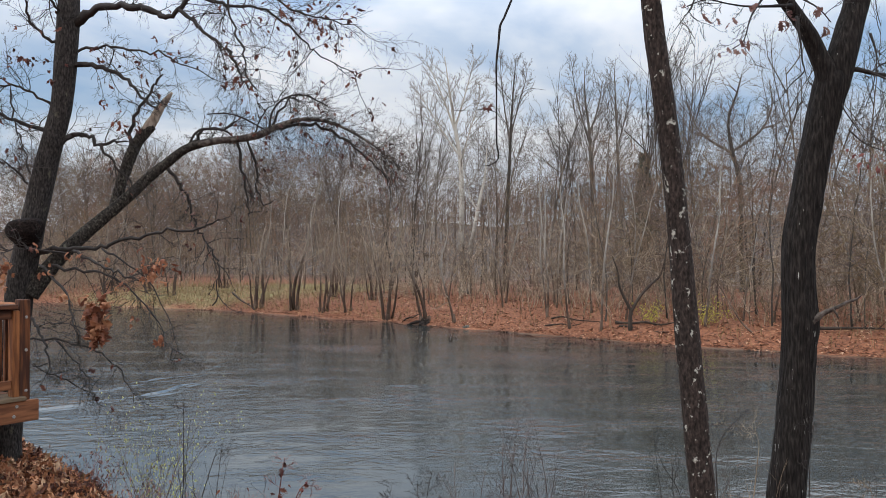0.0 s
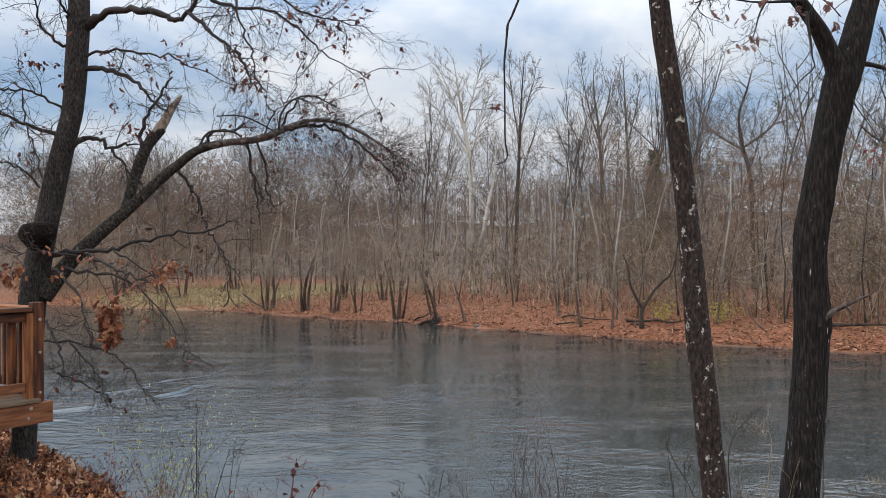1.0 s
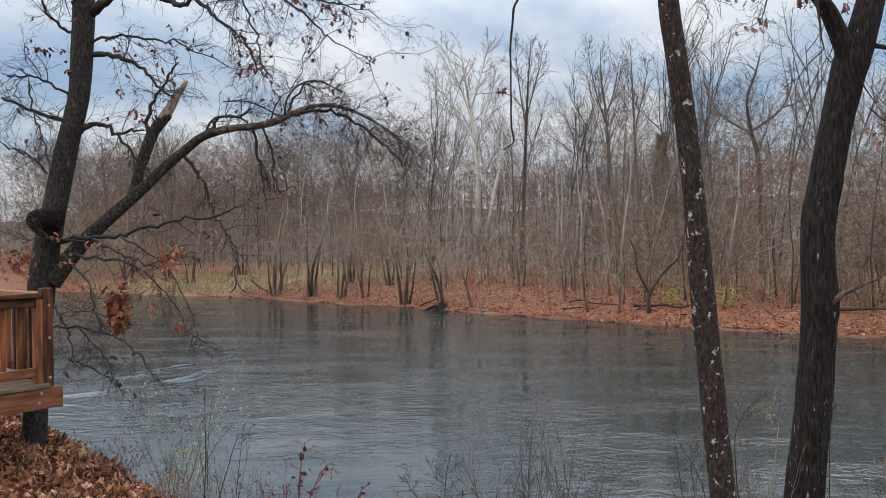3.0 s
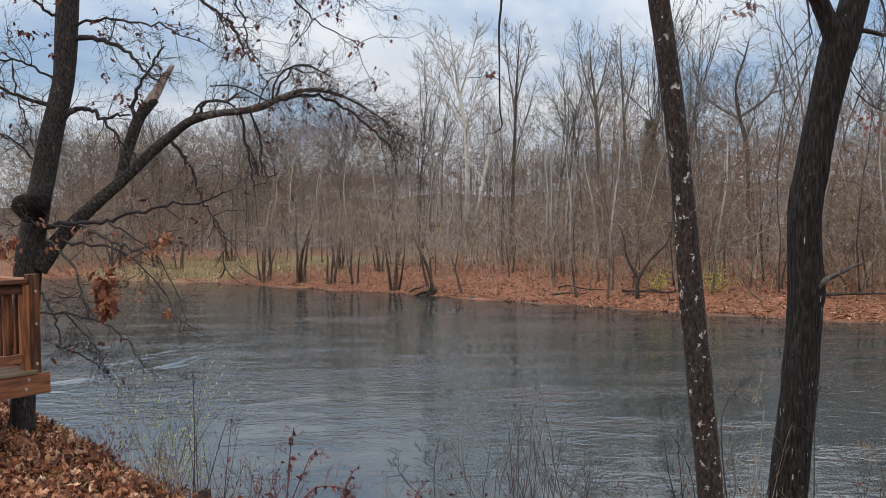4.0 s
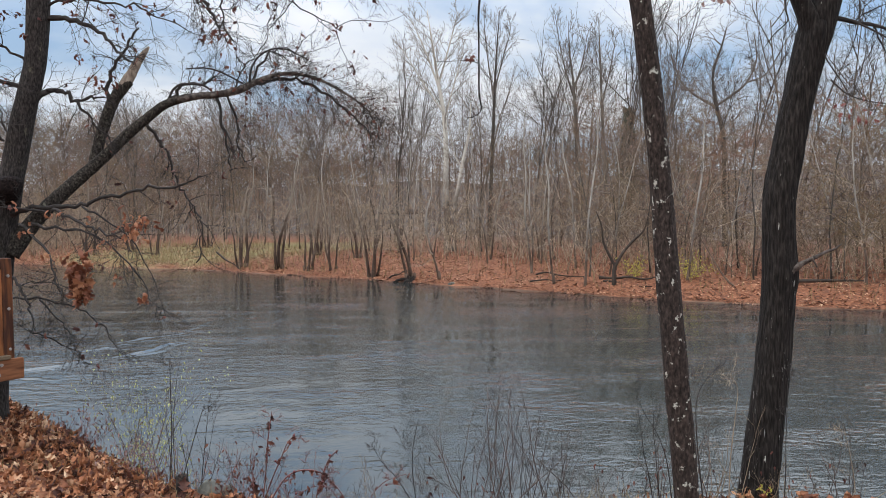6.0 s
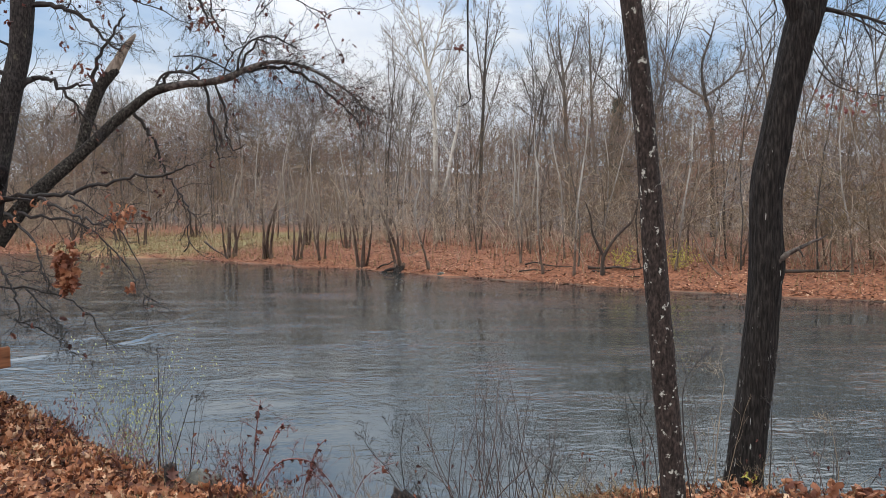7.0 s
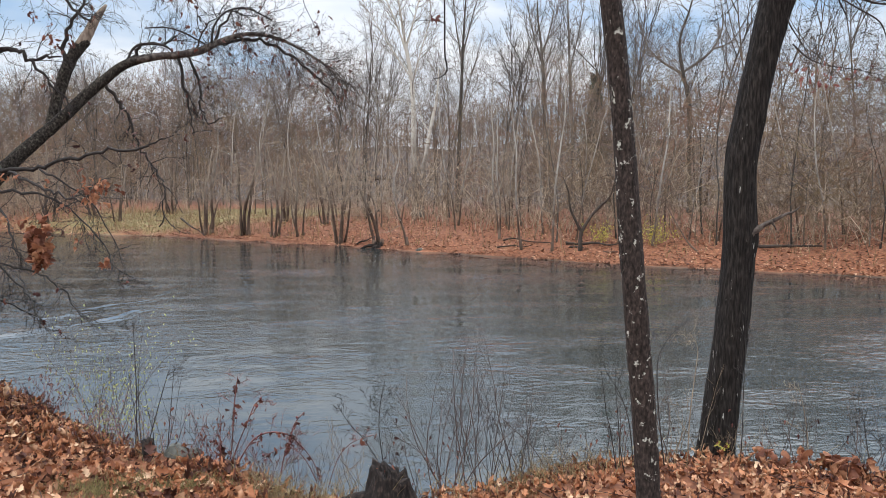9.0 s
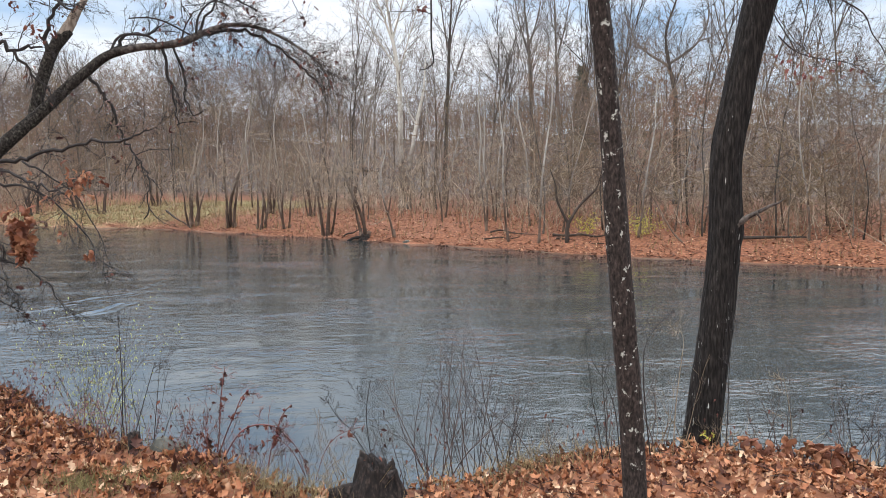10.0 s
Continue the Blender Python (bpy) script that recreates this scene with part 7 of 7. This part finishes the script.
for ctrl in CANES:
    t = thing("red_cane", "arching dark red wild rose cane with hips and withered leaves", "bramble", "rose canes")
    g, lg = Geo(), Geo()
    run = limb(g, ctrl, 6, 5)
    sprout(g, run, 4, 0.12, 0.0016, rg, 0.4)
    part("cane", g, M_REDTWIG, t)
    for p in run[8:]:
        if rg.random() < 0.45:
            hang_leaf(lg, Vector(p[:3]), rg, rg.uniform(0.25, 0.5))
        if rg.random() < 0.18:
            c = Vector(p[:3]) + Vector((rg.gauss(0, .02), -0.01, rg.gauss(0, .02)))
            hip = Geo()
            hip.tube([c + Vector((0, 0, 0.009)), c + Vector((0, 0, 0.006)), c, c - Vector((0, 0, 0.008))], [0.002, 0.007, 0.009, 0.003], 7)
            part("hip", hip, M_BERRY, t)
    if lg.v:
        part("leaves", lg, M_OAKLEAF, t)

# dry grass blades along the lip
grass = Geo()
rg = random.Random(41)
for _ in range(900):
    x = rg.choice((rg.uniform(-3.3, 3.4), rg.gauss(-0.55, 0.2), rg.gauss(0.9, 0.3)))
    y = lip(x) - abs(rg.gauss(0.05, 0.16))
    p = Vector((x, y, height(x, y) - 0.01))
    le = rg.uniform(0.06, 0.24)
    d = Vector((rg.gauss(0, .35), rg.gauss(0, .3), 1)).normalized()
    q = p + d * le * 0.6
    e = q + (d + Vector((rg.gauss(0, .5), rg.gauss(0, .4), -0.35))).normalized() * le * 0.5
    grass.stick(p, q, 0.0018, 0.0014)
    grass.stick(q, e, 0.0014, 0.0005)
tagged(new("dry_grass", grass.mesh("dry_grass", M_DRYGRASS)), "dry straw-coloured grass along the bank's edge", "grass", kind="stuff")

# olive grass showing through the leaves
moss = Geo()
for cx, cy, n, w in ((-1.78, 4.6, 420, 0.15), (-1.5, 4.4, 200, 0.16), (-2.9, 5.6, 120, 0.2), (-1.15, 4.55, 160, 0.1)):
    for _ in range(n):
        x, y = cx + rg.gauss(0, w), cy + rg.gauss(0, w * 0.6)
        p = Vector((x, y, height(x, y) + 0.005))
        moss.stick(p, p + Vector((rg.gauss(0, .035), rg.gauss(0, .03), rg.uniform(0.025, 0.085))), 0.002, 0.0007)
tagged(new("olive_grass", moss.mesh("olive_grass", M_MOSSGRASS)), "short olive grass showing between fallen leaves", "grass", kind="stuff")

# fallen leaves: a deep layer, and the larger ones that lie on top one by one
litter = Geo()
rg = random.Random(51)
done = 0
while done < 15000:
    x = rg.uniform(-6.4, 3.9)
    y = lip(x) + 0.18 - rg.random() ** 1.15 * 2.9
    if y < 1.8 + 1.6 * rg.random() or (x + 0.05) ** 2 + (y - 4.24) ** 2 < 0.07 or (abs(x + 1.58) < 0.14 and y > 5.0):
        continue
    if rg.random() < 0.7 and ((x + 1.75) / 0.26) ** 2 + ((y - 4.57) / 0.17) ** 2 < 1:
        continue
    v, f = rg.choice(LEAVES)
    up = 0.006 + 0.03 * rg.random()
    m = Matrix.Translation((x, y, height(x, y) + up)) @ spin(rg, 1.3 if rg.random() < 0.7 else 2.4) @ Matrix.Scale(rg.uniform(0.28, 0.62) * (0.8 if x > -0.3 else 1.0), 4)
    litter.add(v, f, m)
    done += 1
while done < 19000:        # the rest of the bank, more thinly
    x = rg.uniform(-9, 8)
    y = min(lip(x), 9) - 0.1 - rg.random() * 12
    if y > 2.7 and -6.4 < x < 3.9:
        continue
    s = rg.uniform(0.03, 0.055)
    c, sn = math.cos(done) * s, math.sin(done) * s
    z, b = height(x, y) + 0.02, len(litter.v)
    litter.v += [(x + c, y + sn, z + 0.3 * s), (x - sn * 0.7, y + c * 0.7, z), (x - c, y - sn, z + 0.2 * s), (x + sn * 0.7, y - c * 0.7, z)]
    litter.f.append((b, b + 1, b + 2, b + 3))
    done += 1
tagged(new("leaf_litter", litter.mesh("leaf_litter", M_LEAF)), "deep layer of curled orange-brown fallen leaves", "leaves", kind="stuff")
shapes = []
for v, f in LEAVES:
    me = bpy.data.meshes.new("leaf")
    me.from_pydata([tuple(p) for p in v], [], f)
    me.materials.append(M_LEAFPIECE)
    me.polygons.foreach_set("use_smooth", [True] * len(me.polygons))
    shapes.append(me)
for k in range(260):
    x = rg.uniform(-3.6, 3.2)
    y = lip(x) - 0.02 - rg.random() * 1.5
    ob = new("leaf", rg.choice(shapes))
    ob.parent = ground
    ob.matrix_basis = Matrix.Translation((x, y, height(x, y) + 0.035)) @ spin(rg, 1.3) @ Matrix.Scale(rg.uniform(0.45, 0.8) * (0.75 if x > -0.3 else 1.0), 4)
for x, y, k, tint in ((2.62, 3.95, 0.8, M_ORANGELEAF), (2.50, 3.98, 0.8, M_LEAFPIECE), (-1.62, 4.98, 0.8, M_LEAFPIECE)):
    ob = new("leaf", shapes[1].copy())
    ob.data.materials[0] = tint
    ob.parent = ground
    ob.matrix_basis = Matrix.Translation((x, y, height(x, y) + 0.06)) @ Euler((1.0, 0.2, 0.3)).to_matrix().to_4x4() @ Matrix.Scale(k, 4)
sticks = Geo()
for k in range(160):
    x = rg.uniform(-4.2, 3.4)
    y = lip(x) - rg.random() * 1.9
    a, le = rg.uniform(0, 6.28), rg.uniform(0.08, 0.4)
    z = height(x, y) + 0.03
    sticks.stick((x, y, z), (x + math.cos(a) * le, y + math.sin(a) * le, z + rg.uniform(0, 0.03)), 0.003, 0.0015)
tagged(new("dead_sticks", sticks.mesh("dead_sticks", M_TWIG)), "small dead sticks among the fallen leaves", "sticks", kind="stuff")
# upright russet oak seedlings on the lip
for k, (x, y) in enumerate(((2.55, 4.62), (2.75, 4.55), (2.9, 4.45), (2.35, 4.6), (2.7, 4.3))):
    t = thing("oak_seedling", "small oak seedling holding upright russet leaves", "seedling", "oak seedlings")
    g, lg = Geo(), Geo()
    z = height(x, y)
    g.stick((x, y, z - 0.02), (x + 0.01, y, z + 0.14), 0.003, 0.002)
    for _ in range(9):
        hang_leaf(lg, Vector((x + rg.gauss(0, .05), y + rg.gauss(0, .05), z + rg.uniform(0.06, 0.17))), rg, 0.85)
    part("stem", g, M_TWIG, t)
    part("leaves", lg, M_ORANGELEAF, t)

# ---- the far bank's floor ----
far_leaves = Geo()
rg = random.Random(61)
for _ in range(26000):
    x = rg.uniform(-40, 25)
    back = -0.05 + 11 * rg.random() ** 1.7
    y = shore(x) + back / 0.79
    s = rg.uniform(0.035, 0.085)
    z = height(x, y) + 0.03
    a = rg.uniform(0, 6.28)
    c, sn = math.cos(a) * s, math.sin(a) * s
    b = len(far_leaves.v)
    tl = rg.uniform(-0.7, 0.7) * s
    far_leaves.v += [(x + c, y + sn, z + tl), (x - sn * 0.7, y + c * 0.7, z + abs(tl)), (x - c, y - sn, z - tl * 0.3), (x + sn * 0.7, y - c * 0.7, z + 0.6 * s)]
    far_leaves.f.append((b, b + 1, b + 2, b + 3))
tagged(new("bank_leaves", far_leaves.mesh("bank_leaves", M_FARLEAF)), "orange-brown leaves strewn over the far bank", "leaves", kind="stuff")
far_grass = Geo()
for _ in range(5200):
    x = rg.gauss(-20, 8) if rg.random() < 0.7 else rg.uniform(-50, 24)
    back = 0.5 + 13 * rg.random() ** 1.2
    y = shore(x) + back / 0.79
    z = height(x, y)
    le = rg.uniform(0.2, 0.65)
    far_grass.stick((x, y, z), (x + rg.gauss(0, .14), y + rg.gauss(0, .14), z + le), 0.014, 0.004)
tagged(new("bank_grass", far_grass.mesh("bank_grass", M_DRYGRASS)), "tufts of dry tan grass on the far bank", "grass", kind="stuff")


def log(label, a, b, r, seed, mat=None):
    g = Geo()
    rg2 = random.Random(seed)
    r *= 0.8
    ctrl = []
    for k in range(5):
        t = k / 4
        bend = 0.12 if 0 < k < 4 else 0
        ctrl.append((a[0] + (b[0] - a[0]) * t, a[1] + (b[1] - a[1]) * t + rg2.gauss(0, bend), a[2] + (b[2] - a[2]) * t + rg2.gauss(0, bend) * 0.7, r * (1 - 0.6 * t)))
    run = limb(g, ctrl, 8, 4, 0.14, rg2)
    for p in run[5::3]:
        g.tube([Vector(p[:3]), Vector(p[:3]) + Vector((rg2.gauss(0, .2), rg2.gauss(0, .2), rg2.uniform(0.1, 0.4)))], [r * 0.3, r * 0.12], 5)
    return tagged(new("fallen_log", g.mesh("fallen_log", mat or M_CLUMPBARK)), label, "log")


def bank(x, back, up=0.05):
    y = shore(x) + back / 0.79
    return (x, y, height(x, y) + up)


log("dark fallen log lying along the leafy far bank", bank(8.95, 2.4, 0.12), bank(11.5, 2.6, 0.22), 0.10, 1)
log("thin fallen log among leaves on the far bank", bank(9.0, 1.9), bank(10.9, 1.5, 0.10), 0.07, 2)
log("driftwood log slanting to the water's edge", bank(-2.5, 0.3, 0.0), bank(-1.2, 1.2, 0.3), 0.07, 3)
log("dark fallen branch on the far bank", bank(5.5, 1.2), bank(7.2, 1.6, 0.15), 0.06, 4)
log("dark fallen branch on the far bank", bank(6.0, 2.4, 0.1), bank(8.2, 2.2, 0.2), 0.06, 9)
log("pale leaning dead pole in the brush", bank(14.3, 2.2, 0.0), (13.1, 37.0, 3.0), 0.06, 5, M_FARTWIG)
log("fallen dark trunk at the wood's edge", bank(17.0, 3.0, 0.15), bank(19.2, 2.9, 0.2), 0.11, 6)
log("low dark bough bent to the ground near the grassy flat", bank(-16.6, 1.6, 0.9), bank(-14.0, 0.5, 0.05), 0.10, 7)
log("pale bare leaning trunk in the brush", bank(21.4, 1.0, 0.0), (19.4, bank(19.4, 3)[1], 2.6), 0.03, 8, M_FARTWIG)
rootp = bank(-1.1, 0.35, 0.0)
stump("root_stump", "dark driftwood root at the far waterline", (rootp[0], rootp[1], rootp[2] - 0.1), 0.22, 0.5, 13, 1.8, 0.6)


def far_shrub(label, at, n, tall, mat, leafmat, seed):
    rg3 = random.Random(seed)
    t = thing("yellow_shrub", label, "shrub")
    g, lg = Geo(), Geo()
    for _ in range(n):
        d = Vector((rg3.gauss(0, .45), rg3.gauss(0, .45), 1)).normalized()
        pts = grow([g], Vector(at), d, tall * rg3.uniform(0.6, 1.1), 0.012, 0, rg3, CROOKED)
        for p in pts[1:]:
            for _ in range(9):
                hang_leaf(lg, p + Vector((rg3.gauss(0, .16), rg3.gauss(0, .16), rg3.gauss(0, .16))), rg3, 0.6)
    tagged(part("spray", g, mat, t), kind="stuff")
    tagged(part("foliage", lg, leafmat, t), kind="stuff")


far_shrub("small shrub still holding yellow leaves in the brown brush", (12.8, 37.5, height(12.8, 37.5)), 8, 1.6, M_FARTWIG, M_YELLOWLEAF, 1)
far_shrub("low shrub with thin yellow leaves behind the forked tree", (10.5, 39.2, height(10.5, 39.2)), 6, 1.2, M_FARTWIG, M_YELLOWLEAF, 2)
